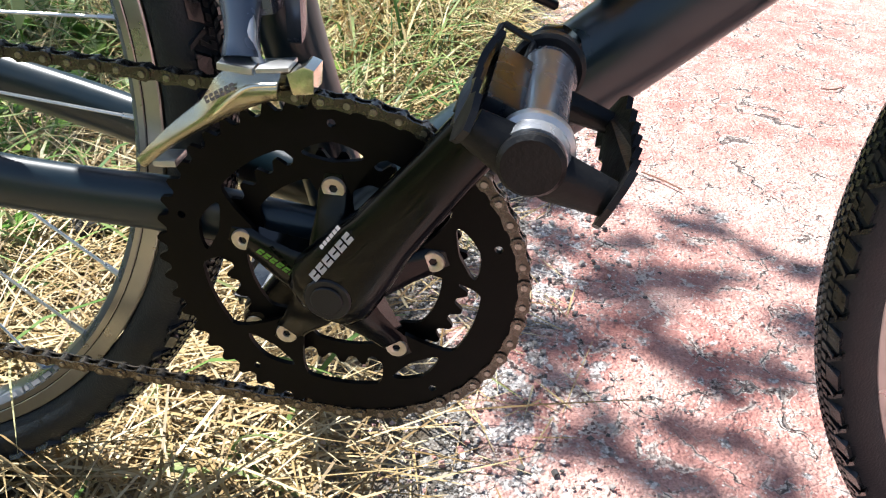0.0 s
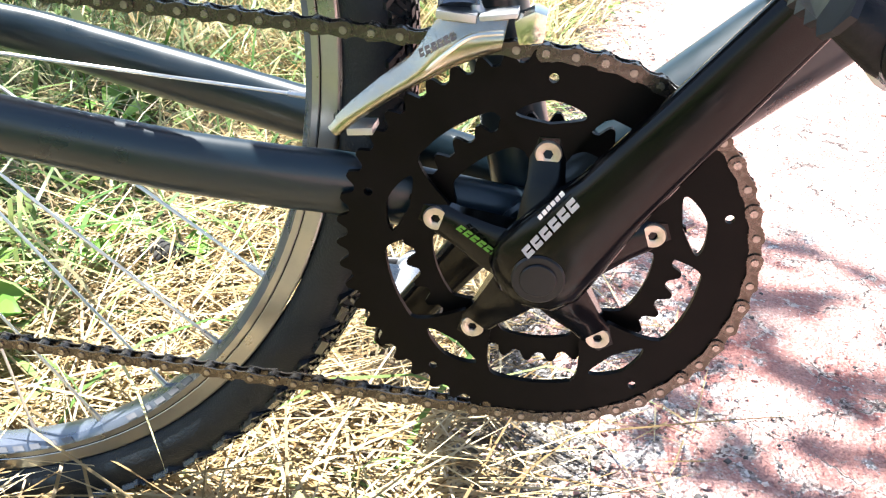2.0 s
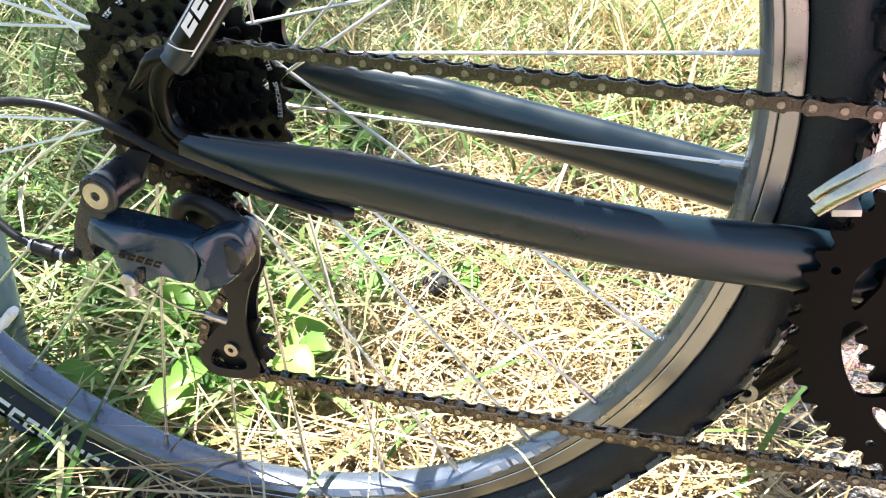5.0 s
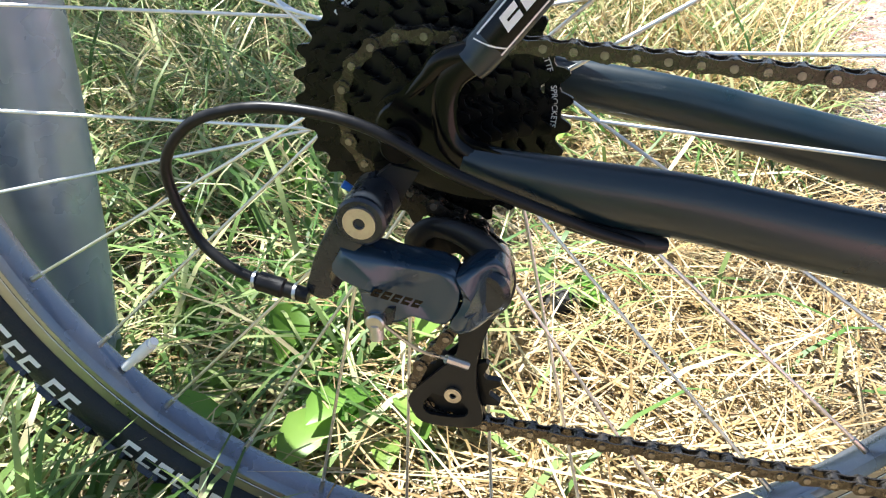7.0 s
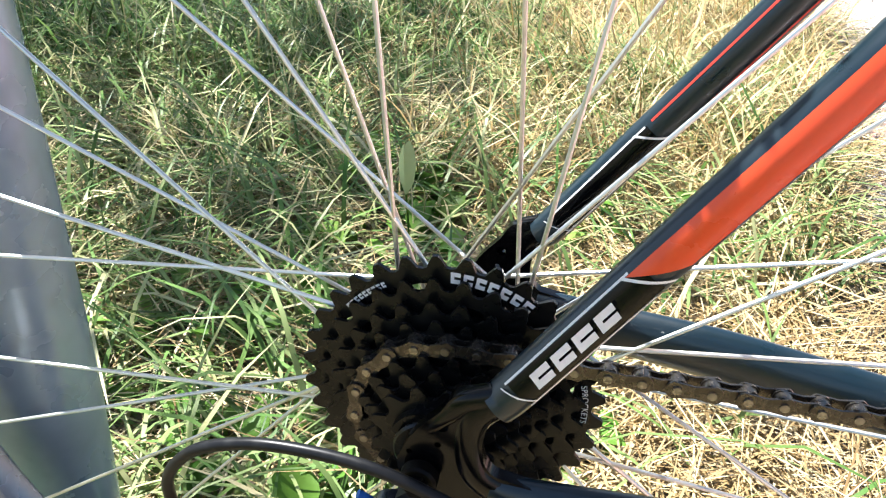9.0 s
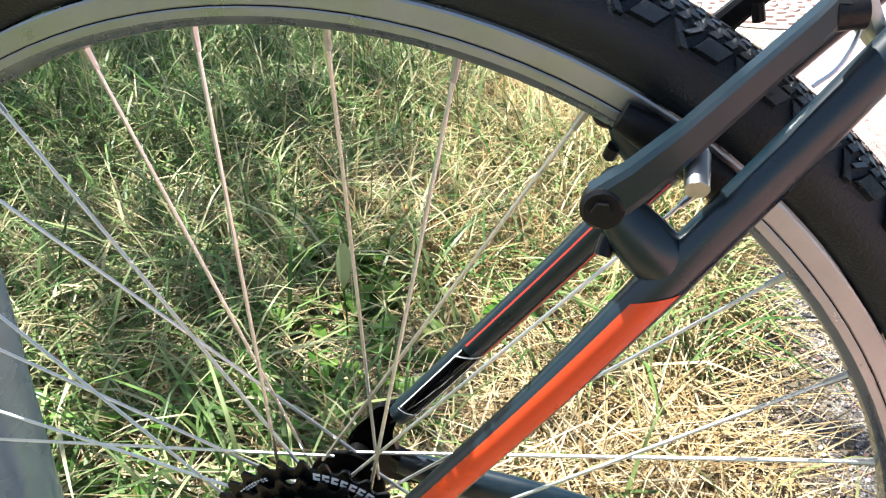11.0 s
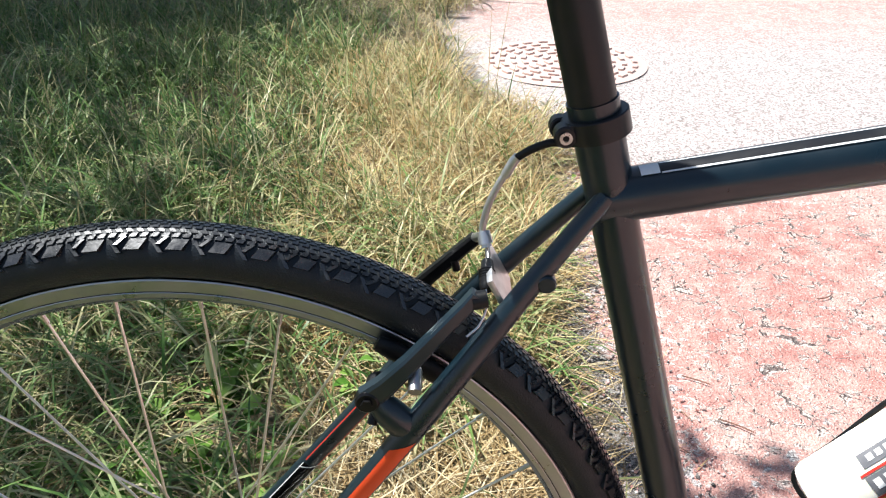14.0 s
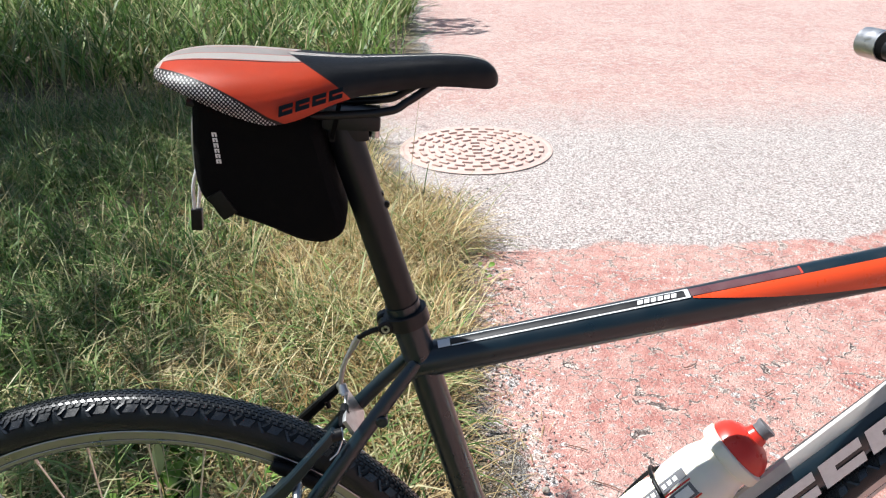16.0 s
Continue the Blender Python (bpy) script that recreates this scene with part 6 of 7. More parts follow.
def build_cage():
    bm = bmesh.new()
    box(bm, Matrix.Translation(on_tube(0.235, 0.0285)) @ Matrix.Rotation(-math.atan2(DU.z, DU.x), 4, "Y"), 0.110, 0.018, 0.006, 0.002)
    cg = part("bottle_cage", bm, PLASTIC, bike, "black wire bottle cage on the down tube")
    r = 0.0395
    for s in (-1, 1):
        bm = bmesh.new()
        pts = [on_tube(0.165, 0.033, s * 0.006), on_tube(0.160, 0.055, s * 0.02), on_tube(0.165, 0.08, s * 0.038), on_tube(0.21, 0.085, s * r), on_tube(0.275, 0.092, s * r), on_tube(0.287, 0.078, s * r), on_tube(0.28, 0.052, s * 0.032), on_tube(0.265, 0.033, s * 0.008)]
        tube(bm, smooth_path(pts, 6), 0.0024, 10)
        part("cage_wire", bm, PLASTIC, cg)
    bm = bmesh.new()
    tube(bm, smooth_path([on_tube(0.278, 0.075, -r), on_tube(0.284, 0.103, -0.031), on_tube(0.286, 0.1165, 0), on_tube(0.284, 0.103, 0.031), on_tube(0.278, 0.075, r)], 6), 0.0024, 10)
    part("cage_hoop", bm, PLASTIC, cg)
    bm = bmesh.new()
    c = on_tube(0.268, 0.060, 0)
    round_cyl(bm, (c.x, c.z), 0.0125, -0.0360, -0.0460, 24, 0.003)
    part("cage_grip", bm, PLASTIC, cg)


build_cage()


def build_bottle():
    base = on_tube(0.172, 0.0750)
    e = thing("water_bottle", "milky white drinking bottle with red cap, in the bottle cage", "bottle", base)
    turn = Matrix.Rotation(math.pi / 2 - math.atan2(DU.z, DU.x), 4, "Y")

    def spin(prof, seg=36):
        bm = bmesh.new()
        loft(bm, [[turn @ Vector((r * math.cos(2 * math.pi * k / seg), r * math.sin(2 * math.pi * k / seg), z)) for k in range(seg)] for z, r in prof])
        return bm

    part("body", spin([(0.0, 0.030), (0.002, 0.0345), (0.008, 0.0365), (0.095, 0.0365), (0.103, 0.0345), (0.110, 0.0335), (0.118, 0.0350), (0.126, 0.0367), (0.150, 0.0367), (0.162, 0.0355), (0.170, 0.0330), (0.176, 0.0310), (0.183, 0.0310), (0.185, 0.0365), (0.188, 0.0378), (0.197, 0.0374), (0.199, 0.0345)]), BOTTLE, e)
    part("cap", spin([(0.1985, 0.0340), (0.2000, 0.0350), (0.2070, 0.0335), (0.2150, 0.0285), (0.2205, 0.0205), (0.2225, 0.0130), (0.2290, 0.0115), (0.2300, 0.0090)]), CAPRED, e, "red screw cap")
    part("nozzle", spin([(0.2295, 0.0085), (0.2305, 0.0105), (0.2340, 0.0100), (0.2385, 0.0118), (0.2405, 0.0115), (0.2410, 0.003)], 20), GREYPRINT, e, "dark grey drinking nozzle")

    def patch_on(name, a0, a1, z0, z1, mat, lift=0.0004):
        bm = bmesh.new()
        rows = []
        for k in range(9):
            a = radians(a0 + (a1 - a0) * k / 8)
            rows.append([turn @ Vector(((0.0367 + lift) * math.cos(a), (0.0367 + lift) * math.sin(a), z)) for z in (z0, z1)])
        loft(bm, rows, closed=False, caps=False)
        return part(name, bm, mat, e)

    tagged(patch_on("label", -166, -148, 0.050, 0.147, GREYPRINT), "dark grey label with pale print")
    tagged(patch_on("label", -139, -116, 0.046, 0.146, GREYPRINT), "dark grey label with pale print")
    # yellow glow of the liquid inside, laid on the wall as a coloured band
    tagged(patch_on("yellow_band", -112, -8, 0.010, 0.120, YELLOW), "yellow band for the liquid glowing through the plastic")
    for a0 in (-144, -115):
        patch_on("red_line", a0, a0 + 3, 0.044, 0.148, CAPRED, 0.0007)
    for k in range(11):
        patch_on("pale_print", -161, -153, 0.056 + k * 0.0076, 0.0610 + k * 0.0076, WHITE, 0.0008)
    for k in range(8):
        patch_on("pale_print", -134, -122, 0.050 + k * 0.0088, 0.0556 + k * 0.0088, WHITE, 0.0008)
    patch_on("pale_print", -136, -120, 0.123, 0.142, WHITE, 0.0008)


build_bottle()


# ---- saddle bag ----
def build_bag():
    e = thing("saddle_bag", "black fabric saddle bag strapped under the saddle", "bag", (0.18, 0, 0.876))
    outline = [(0.116, 1.014), (0.150, 1.004), (0.195, 0.994), (0.214, 0.981), (0.221, 0.955), (0.2290, 0.915), (0.234, 0.892), (0.228, 0.879), (0.213, 0.8745), (0.193, 0.879), (0.165, 0.893), (0.134, 0.906), (0.1165, 0.918), (0.1100, 0.945)]
    cx, cz = 0.175, 0.935
    sp = smooth_path([(x - 0.18, 0, z - 0.876) for x, z in outline] + [(outline[0][0] - 0.18, 0, outline[0][1] - 0.876)], 3)[:-1]
    bm = bmesh.new()
    rings = []
    for y, k in ((-0.041, 0.70), (-0.0405, 0.88), (-0.036, 0.965), (-0.028, 1.0), (0.0, 1.012), (0.028, 1.0), (0.036, 0.965), (0.0405, 0.88), (0.041, 0.70)):
        rings.append([((p.x - cx + 0.18) * k + cx - 0.18, y * (1 - 0.25 * smoothstep(0.05, 0.07, p.x)), (p.z - cz + 0.876) * k + cz - 0.876) for p in sp])
    loft(bm, rings)
    part("pouch", bm, FABRIC, e)
    bm = bmesh.new()
    box(bm, pose(-0.048, -0.0410, 0.040, 0, 60, 0), 0.024, 0.003, 0.014, 0.001)
    part("side_flap", bm, PLASTIC, e)
    bm = bmesh.new()
    tube(bm, smooth_path([(-0.066, -0.004, 0.122), (-0.0725, -0.004, 0.090), (-0.0735, -0.004, 0.058)], 5), 0.0030, 8)
    part("zip", bm, ALLOY, e, "pale zip")
    bm = bmesh.new()
    tube(bm, smooth_path([(-0.0735, -0.006, 0.062), (-0.0785, -0.008, 0.045), (-0.0800, -0.008, 0.024)], 5), 0.0016, 8)
    tube(bm, smooth_path([(-0.0735, -0.002, 0.062), (-0.0735, -0.004, 0.045), (-0.0770, -0.006, 0.024)], 5), 0.0016, 8)
    part("pull_cord", bm, WHITE, e, "pale pull cord")
    bm = bmesh.new()
    box(bm, pose(-0.0790, -0.007, 0.014, 0, 5, 0), 0.010, 0.008, 0.020, 0.002)
    part("pull_tab", bm, PLASTIC, e, "black rubber pull tab")
    slanted_marks("white_mark", (-0.0495, -0.0415, 0.104), (0.05, 0, -1), (1, 0, 0.05), 6, (0.0036, 0.0040), 0.0010, WHITE, e, (0, -0.0006, 0), "small white printed mark", hollow=True, slant=0.1, bar=0.3)
    bm = bmesh.new()
    box(bm, pose(0.049, 0, 0.100, 0, 16, 0), 0.004, 0.046, 0.022, 0.001)
    part("post_strap", bm, FABRIC, e, "black strap round the post")
    bm = bmesh.new()
    for k, (x, z) in enumerate(((0.085, 0.030), (0.090, 0.020))):
        round_cyl(bm, (x, z), 0.003, -0.002, 0.002, 10)
    part("strap_button", bm, PLASTIC, e)


build_bag()


# ---- plants: blades, straw, weeds, stones ----
RNG = np.random.default_rng(7)


def blades(name, base, length, width, azim, lean, bend, mat, label, rows=5, twist=0.5):
    """Many curved blades in one mesh. lean: the tilt from upright at the foot; bend: what it gains on the way up."""
    n = len(base)
    pos = base.copy()
    side_az = azim + math.pi / 2 + (RNG.random(n) - 0.5) * twist
    sx, sy = np.cos(side_az), np.sin(side_az)
    verts = np.zeros((n, rows, 2, 3))
    for k in range(rows):
        w = width * (0.8, 1.0, 0.9, 0.6, 0.05)[k] * 0.5
        for s, sg in ((0, -1), (1, 1)):
            verts[:, k, s, 0] = pos[:, 0] + sg * sx * w
            verts[:, k, s, 1] = pos[:, 1] + sg * sy * w
            verts[:, k, s, 2] = pos[:, 2]
        tilt = lean + bend * (k + 0.5) / (rows - 1)
        step = length / (rows - 1)
        pos[:, 0] += np.sin(tilt) * np.cos(azim) * step
        pos[:, 1] += np.sin(tilt) * np.sin(azim) * step
        pos[:, 2] = np.maximum(pos[:, 2] + np.cos(tilt) * step, base[:, 2] * 0.3)
    idx = np.arange(n)[:, None] * rows * 2
    quads = np.concatenate([idx + np.array([2 * k, 2 * k + 1, 2 * k + 3, 2 * k + 2]) for k in range(rows - 1)], axis=1).reshape(-1, 4)
    me = bpy.data.meshes.new(name)
    me.vertices.add(n * rows * 2)
    me.vertices.foreach_set("co", verts.reshape(-1))
    me.loops.add(quads.size)
    me.loops.foreach_set("vertex_index", quads.reshape(-1).astype(np.int32))
    me.polygons.add(len(quads))
    me.polygons.foreach_set("loop_start", np.arange(0, quads.size, 4, dtype=np.int32))
    me.polygons.foreach_set("loop_total", np.full(len(quads), 4, dtype=np.int32))
    me.polygons.foreach_set("use_smooth", np.ones(len(quads), dtype=bool))
    me.update(calc_edges=True)
    me.validate()
    me.materials.append(mat)
    ob = new(name, me)
    return tagged(ob, label, "grass", kind="stuff")


def field(n, x0, x1, y0, y1, keep):
    """Random feet within a rectangle, thinned by keep(x, y), which gives a share from 0 to 1."""
    x = RNG.uniform(x0, x1, n)
    y = RNG.uniform(y0, y1, n)
    k = RNG.random(n) < keep(x, y)
    return np.stack([x[k], y[k], np.full(k.sum(), -0.004)], axis=1)


def step(a, b, v):
    t = np.clip((v - a) / (b - a), 0, 1)
    return t * t * (3 - 2 * t)


def lumps(x, y, f, seed=0.0):
    return 0.5 + 0.25 * (np.sin(x * f + 1.7 * np.sin(y * f * 0.7 + seed)) + np.sin(y * f * 1.13 + 2.1 * np.sin(x * f * 0.6 + seed * 2)))


def verge(x, y):
    """The share of the verge: 1 in the grass, 0 on the path."""
    rim = 0.47 + 0.04 * np.sin(y * 7.0) + 0.03 * np.sin(y * 17.0 + 1) + 0.08 * step(1.2, 1.7, y) * (1 - step(2.2, 3.0, y)) - 0.05 * step(0.45, 0.65, y) * (1 - step(1.1, 1.4, y)) - 0.30 * step(2.15, 2.6, y) * (1 - step(3.4, 4.0, y)) - 0.16 * step(3.4, 4.0, y) * (1 - step(5.2, 6.2, y))
    # grass stands thin round the rosette of weeds
    thin = 1 - 0.8 * np.exp(-((x + 0.20) ** 2 + (y - 0.57) ** 2) / 0.009)
    return (1 - step(rim - 0.14, rim + 0.03, x)) * thin


def sow(name, n, rect, keep, length, width, lean, bend, mat, label, z_up=0.0):
    b = field(n, *rect, keep)
    m = len(b)
    b[:, 2] += RNG.random(m) * z_up
    ln = RNG.uniform(*length, m) * (0.7 + 0.6 * lumps(b[:, 0], b[:, 1], 9.0))
    wd = RNG.uniform(*width, m)
    # neighbours lie roughly the same way, in swirls
    az = 6.0 * lumps(b[:, 0], b[:, 1], 5.5, 3.0) + RNG.normal(size=m) * 1.9
    return blades(name, b, ln, wd, az, RNG.uniform(*lean, m), RNG.uniform(*bend, m), mat, label)


# dry straw, trodden flat, near the path
sow("straw", 22000, (-0.9, 0.60, -0.18, 1.3), lambda x, y: verge(x, y) * (0.25 + 0.75 * step(-0.22, 0.12, x)) * (1 - 0.85 * step(0.31, 0.44, x)), (0.06, 0.24), (0.0012, 0.0032), (1.2, 1.6), (-0.15, 0.3), STRAW, "dry yellow straw lying flat along the path's edge", 0.026)
sow("straw", 26000, (-1.6, 0.66, 1.2, 4.5), lambda x, y: verge(x, y) * (0.10 + 0.90 * step(-0.25, 0.25, x)), (0.06, 0.24), (0.0012, 0.0030), (1.0, 1.55), (-0.1, 0.5), STRAW, "dry yellow straw lying in the grass", 0.05)
sow("straw", 1100, (0.36, 0.66, 0.0, 2.2), lambda x, y: 1 - step(0.44, 0.66, x), (0.02, 0.09), (0.0010, 0.0024), (1.35, 1.57), (-0.05, 0.1), STRAW, "loose straw scattered on the crumbled path edge", 0.004)
# green and half dry grass behind
sow("grass", 4200, (-1.1, 0.42, 0.02, 1.3), lambda x, y: verge(x, y) * (1 - 0.93 * step(-0.18, 0.02, x) * (1 - step(0.55, 0.85, y))) * (0.15 + 0.85 * lumps(x, y, 8.0)), (0.10, 0.27), (0.0030, 0.0066), (0.1, 0.9), (1.1, 2.7), GRASS, "green grass with bent pale blades")
sow("grass", 5600, (-1.1, 0.42, 0.02, 1.4), lambda x, y: verge(x, y) * (1 - 0.90 * step(-0.20, 0.02, x) * (1 - step(0.55, 0.85, y))) * (0.2 + 0.8 * lumps(x, y, 9.0, 5.0)), (0.10, 0.30), (0.0026, 0.0062), (0.1, 1.0), (1.0, 2.7), PALEGRASS, "pale curling grass blades, half dry")
sow("grass", 8500, (-1.2, 0.48, 0.35, 1.6), lambda x, y: verge(x, y) * (0.1 + 0.9 * lumps(x, y, 7.0, 2.0)) * (1 - 0.9 * step(-0.18, 0.02, x) * (1 - step(0.6, 0.9, y))), (0.08, 0.24), (0.0018, 0.0042), (0.3, 1.2), (0.5, 1.9), MIXGRASS, "half dry brownish grass")
sow("grass", 40000, (-2.6, 0.50, 1.2, 3.6), lambda x, y: verge(x, y) * (0.15 + 0.85 * lumps(x, y, 5.0)) * (1 - 0.88 * step(-0.45, 0.0, x)), (0.10, 0.28), (0.0030, 0.0062), (0.05, 0.8), (0.9, 2.6), GRASS, "tall green grass on the verge")
sow("grass", 20000, (-2.6, 0.55, 1.2, 4.0), lambda x, y: verge(x, y) * (0.2 + 0.8 * lumps(x, y, 4.3, 1.0)), (0.10, 0.28), (0.0022, 0.0046), (0.1, 1.0), (0.7, 2.3), MIXGRASS, "half dry tall grass on the verge")
sow("grass", 14000, (-6.5, 0.45, 4.0, 9.5), lambda x, y: verge(x, y), (0.24, 0.62), (0.008, 0.017), (0.05, 0.6), (0.4, 1.6), GRASS, "tall green grass farther along the verge")
sow("grass", 6000, (-6.5, 0.5, 4.0, 9.5), lambda x, y: verge(x, y), (0.2, 0.55), (0.006, 0.013), (0.05, 0.8), (0.3, 1.5), MIXGRASS, "half dry grass farther along the verge")
# green tufts round the rear wheel, some before the tyre
sow("grass", 1300, (-0.62, -0.10, -0.10, 0.20), lambda x, y: 0.2 + 0.8 * lumps(x, y, 14.0), (0.07, 0.20), (0.0028, 0.0062), (0.05, 0.9), (0.8, 2.6), PALEGRASS, "pale green tufts round the rear tyre")
sow("grass", 200, (-0.34, -0.20, -0.13, -0.05), lambda x, y: 1 + 0 * x, (0.08, 0.16), (0.0040, 0.0075), (0.0, 0.5), (0.3, 1.6), GRASS, "green blades before the tyre")
# the verge before and beside the bicycle
sow("grass", 6000, (-3.2, 0.45, -2.6, 0.0), lambda x, y: verge(x, y) * (0.2 + 0.8 * lumps(x, y, 6.0)) * (1 - step(-0.35, -0.05, y) * step(-0.8, -0.6, x)), (0.08, 0.24), (0.003, 0.006), (0.2, 1.1), (0.5, 1.8), MIXGRASS, "trodden half dry grass on the verge")
# unseen green grass, added so that rim and frame reflect darker ground
sow("grass", 16000, (-3.2, 0.45, -3.2, -0.5), lambda x, y: verge(x, y) * step(-0.5, -0.8, y) * (0.3 + 0.7 * lumps(x, y, 5.0, 2.0)), (0.12, 0.32), (0.004, 0.008), (0.05, 0.8), (0.7, 2.2), GRASS, "green grass before the bicycle, out of view, added for darker reflections")
sow("straw", 5000, (-3.2, 0.52, -1.0, 0.0), lambda x, y: verge(x, y) * (1 - step(-0.30, -0.10, y) * step(-0.8, -0.6, x)), (0.08, 0.24), (0.002, 0.004), (1.1, 1.6), (-0.15, 0.3), STRAW, "dry straw lying on the trodden verge", 0.02)
sow("grass", 9000, (-3.4, -1.0, 0.0, 1.5), lambda x, y: 0.2 + 0.8 * lumps(x, y, 5.0), (0.12, 0.34), (0.003, 0.007), (0.1, 1.0), (0.5, 1.9), GRASS, "green grass beside the verge")
# golden dry tufts towards the path
sow("grass", 17000, (-0.55, 0.45, 0.80, 3.0), lambda x, y: verge(x, y) * (0.15 + 0.85 * step(-0.40, 0.0, x)) * (0.3 + 0.7 * lumps(x, y, 6.5, 4.0)), (0.09, 0.26), (0.0018, 0.0040), (0.2, 1.2), (0.4, 1.8), GOLD, "golden dry grass tufts near the path")
sow("straw", 9000, (-0.10, 0.52, 0.90, 3.4), lambda x, y: verge(x, y) * step(-0.1, 0.15, x) * (0.3 + 0.7 * lumps(x, y, 8.0, 1.5)), (0.05, 0.18), (0.0016, 0.0036), (0.4, 1.4), (0.2, 1.2), STRAW, "pale dry straw standing at the sunny path edge", 0.01)
# seed stalks
sow("grass", 420, (-2.2, 0.3, 0.9, 4.0), lambda x, y: verge(x, y), (0.35, 0.62), (0.0016, 0.0024), (0.0, 0.25), (0.1, 0.7), MIXGRASS, "long dry seed stalks")


def weed(at, n, leaf, spread, label, mat=LEAF, lift=0.03):
    """A low plant: broad pointed leaves on short stems."""
    e = thing("weed", label, "weed", at, "weeds in the verge")
    for k in range(n):
        bm = bmesh.new()
        a = RNG.uniform(0, 2 * math.pi)
        r = spread * math.sqrt(RNG.random())
        foot = Vector((r * math.cos(a), r * math.sin(a), lift * RNG.random()))
        L = leaf * RNG.uniform(0.6, 1.2)
        el = RNG.uniform(0.1, 0.9)
        d = Vector((math.cos(a) * math.cos(el), math.sin(a) * math.cos(el), math.sin(el)))
        s = Vector((-math.sin(a), math.cos(a), RNG.uniform(-0.4, 0.4))).normalized()
        rows = []
        for t, w in ((0, 0.06), (0.25, 0.7), (0.5, 1.0), (0.75, 0.75), (1.0, 0.05)):
            p = foot + d * L * t - Vector((0, 0, 0.35 * L * t * t))
            ww = L * 0.30 * w
            rows.append([p - s * ww + Vector((0, 0, ww * 0.35)), p, p + s * ww + Vector((0, 0, ww * 0.35))])
        loft(bm, rows, closed=False, caps=False)
        part("leaf", bm, mat, e)
    return e


weed((0.02, 0.34, 0), 20, 0.035, 0.05, "low green broad-leaved weed among straw")
weed((-0.10, 0.30, 0), 26, 0.050, 0.08, "green broad-leaved weed in the grass")
weed((-0.22, 0.22, 0), 26, 0.055, 0.09, "green broad-leaved weed by the rear wheel")
weed((-0.05, 0.16, 0), 14, 0.035, 0.06, "small green weed under the gear cable")
weed((-0.20, 0.60, 0), 60, 0.055, 0.13, "dark green rosette of weeds in the grass")
weed((-0.27, 0.85, 0), 24, 0.080, 0.06, "green broad-leaved weed in taller grass", lift=0.03)
weed((0.12, 0.75, 0), 30, 0.035, 0.12, "fine green weed at the verge", lift=0.06)
weed((0.30, 1.15, 0), 30, 0.030, 0.14, "yellowish green weed by the path", lift=0.04)
weed((0.42, 1.55, 0), 40, 0.026, 0.16, "yellowish green weed by the path", lift=0.04)
weed((-0.075, 0.13, 0), 16, 0.055, 0.05, "green broad-leaved weed behind the gear mechanism", lift=0.06)
weed((-0.14, 0.45, 0), 24, 0.045, 0.08, "green broad-leaved weed in the grass")
weed((-0.16, 0.09, 0), 14, 0.060, 0.06, "green broad-leaved weed beside the tyre", lift=0.04)
weed((-0.42, 0.40, 0), 24, 0.060, 0.10, "green broad-leaved weed in the grass", lift=0.05)
# the pale upright leaf that stands alone
e = thing("tall_leaf", "single pale green leaf on a thin stem", "leaf", (-0.194, 0.615, 0))
bm = bmesh.new()
tube(bm, smooth_path([(0, 0, 0), (0.004, 0, 0.05), (0.002, -0.004, 0.130)], 4), 0.0014, 6)
part("stem", bm, LEAF, e)
bm = bmesh.new()
loft(bm, [[(0.002 - w, -0.004 + 0.004 * k, z), (0.002, -0.008, z), (0.004 + w, -0.004 + 0.003 * k, z)] for k, (w, z) in enumerate(((0.001, 0.112), (0.008, 0.128), (0.0105, 0.148), (0.0075, 0.167), (0.001, 0.178)))], closed=False, caps=False)
part("leaf_blade", bm, PALELEAF, e)
# the long bent straw that stands out of the grass
e = thing("bent_stalk", "single long bent dry grass stalk", "stalk", (-0.33, 1.62, 0))
bm = bmesh.new()
tube(bm, smooth_path([(0, 0, 0), (0.03, -0.01, 0.12), (0.10, -0.06, 0.22), (0.18, -0.14, 0.262)], 6), [0.0022 - 0.0016 * k / 18 for k in range(19)], 6)
part("stalk", bm, STRAW, e)


def stones(name, n, rect, size, mat, keep, label):
    bm = bmesh.new()
    b = field(n, *rect, keep)
    verts, faces = [], []
    base = [(-1, -1, -0.5), (1, -1, -0.5), (1, 1, -0.5), (-1, 1, -0.5), (-0.7, -0.6, 0.6), (0.6, -0.7, 0.5), (0.7, 0.6, 0.6), (-0.6, 0.7, 0.5)]
    fc = [(4, 5, 6, 7), (0, 1, 5, 4), (1, 2, 6, 5), (2, 3, 7, 6), (3, 0, 4, 7)]
    for p in b:
        s = size[0] + (size[1] - size[0]) * RNG.random() ** 2.5
        a = RNG.uniform(0, 6.28)
        q = RNG.uniform(0.7, 1.3, (8, 3))
        o = len(verts)
        for (x, y, z), k in zip(base, q):
            x, y, z = x * k[0] * s, y * k[1] * s * 0.8, (z + 0.35) * k[2] * s * 0.7
            verts.append((p[0] + x * math.cos(a) - y * math.sin(a), p[1] + x * math.sin(a) + y * math.cos(a), p[2] + 0.003 + z))
        faces += [[o + i for i in f] for f in fc]
    bm.free()
    me = bpy.data.meshes.new(name)
    me.from_pydata(verts, [], faces)
    me.materials.append(mat)
    return tagged(new(name, me), label, "gravel", kind="stuff")


stones("gravel", 14000, (0.22, 0.72, -0.05, 2.4), (0.0009, 0.0036), GRIT, lambda x, y: step(0.26, 0.44, x) * (1 - step(0.50, 0.70, x)), "grey and pale grit along the crumbled path edge")
stones("gravel", 9000, (0.55, 1.6, 0.0, 1.9), (0.0008, 0.0023), GRIT, lambda x, y: lumps(x, y, 19.0) ** 2, "pale loose grit on the red path")


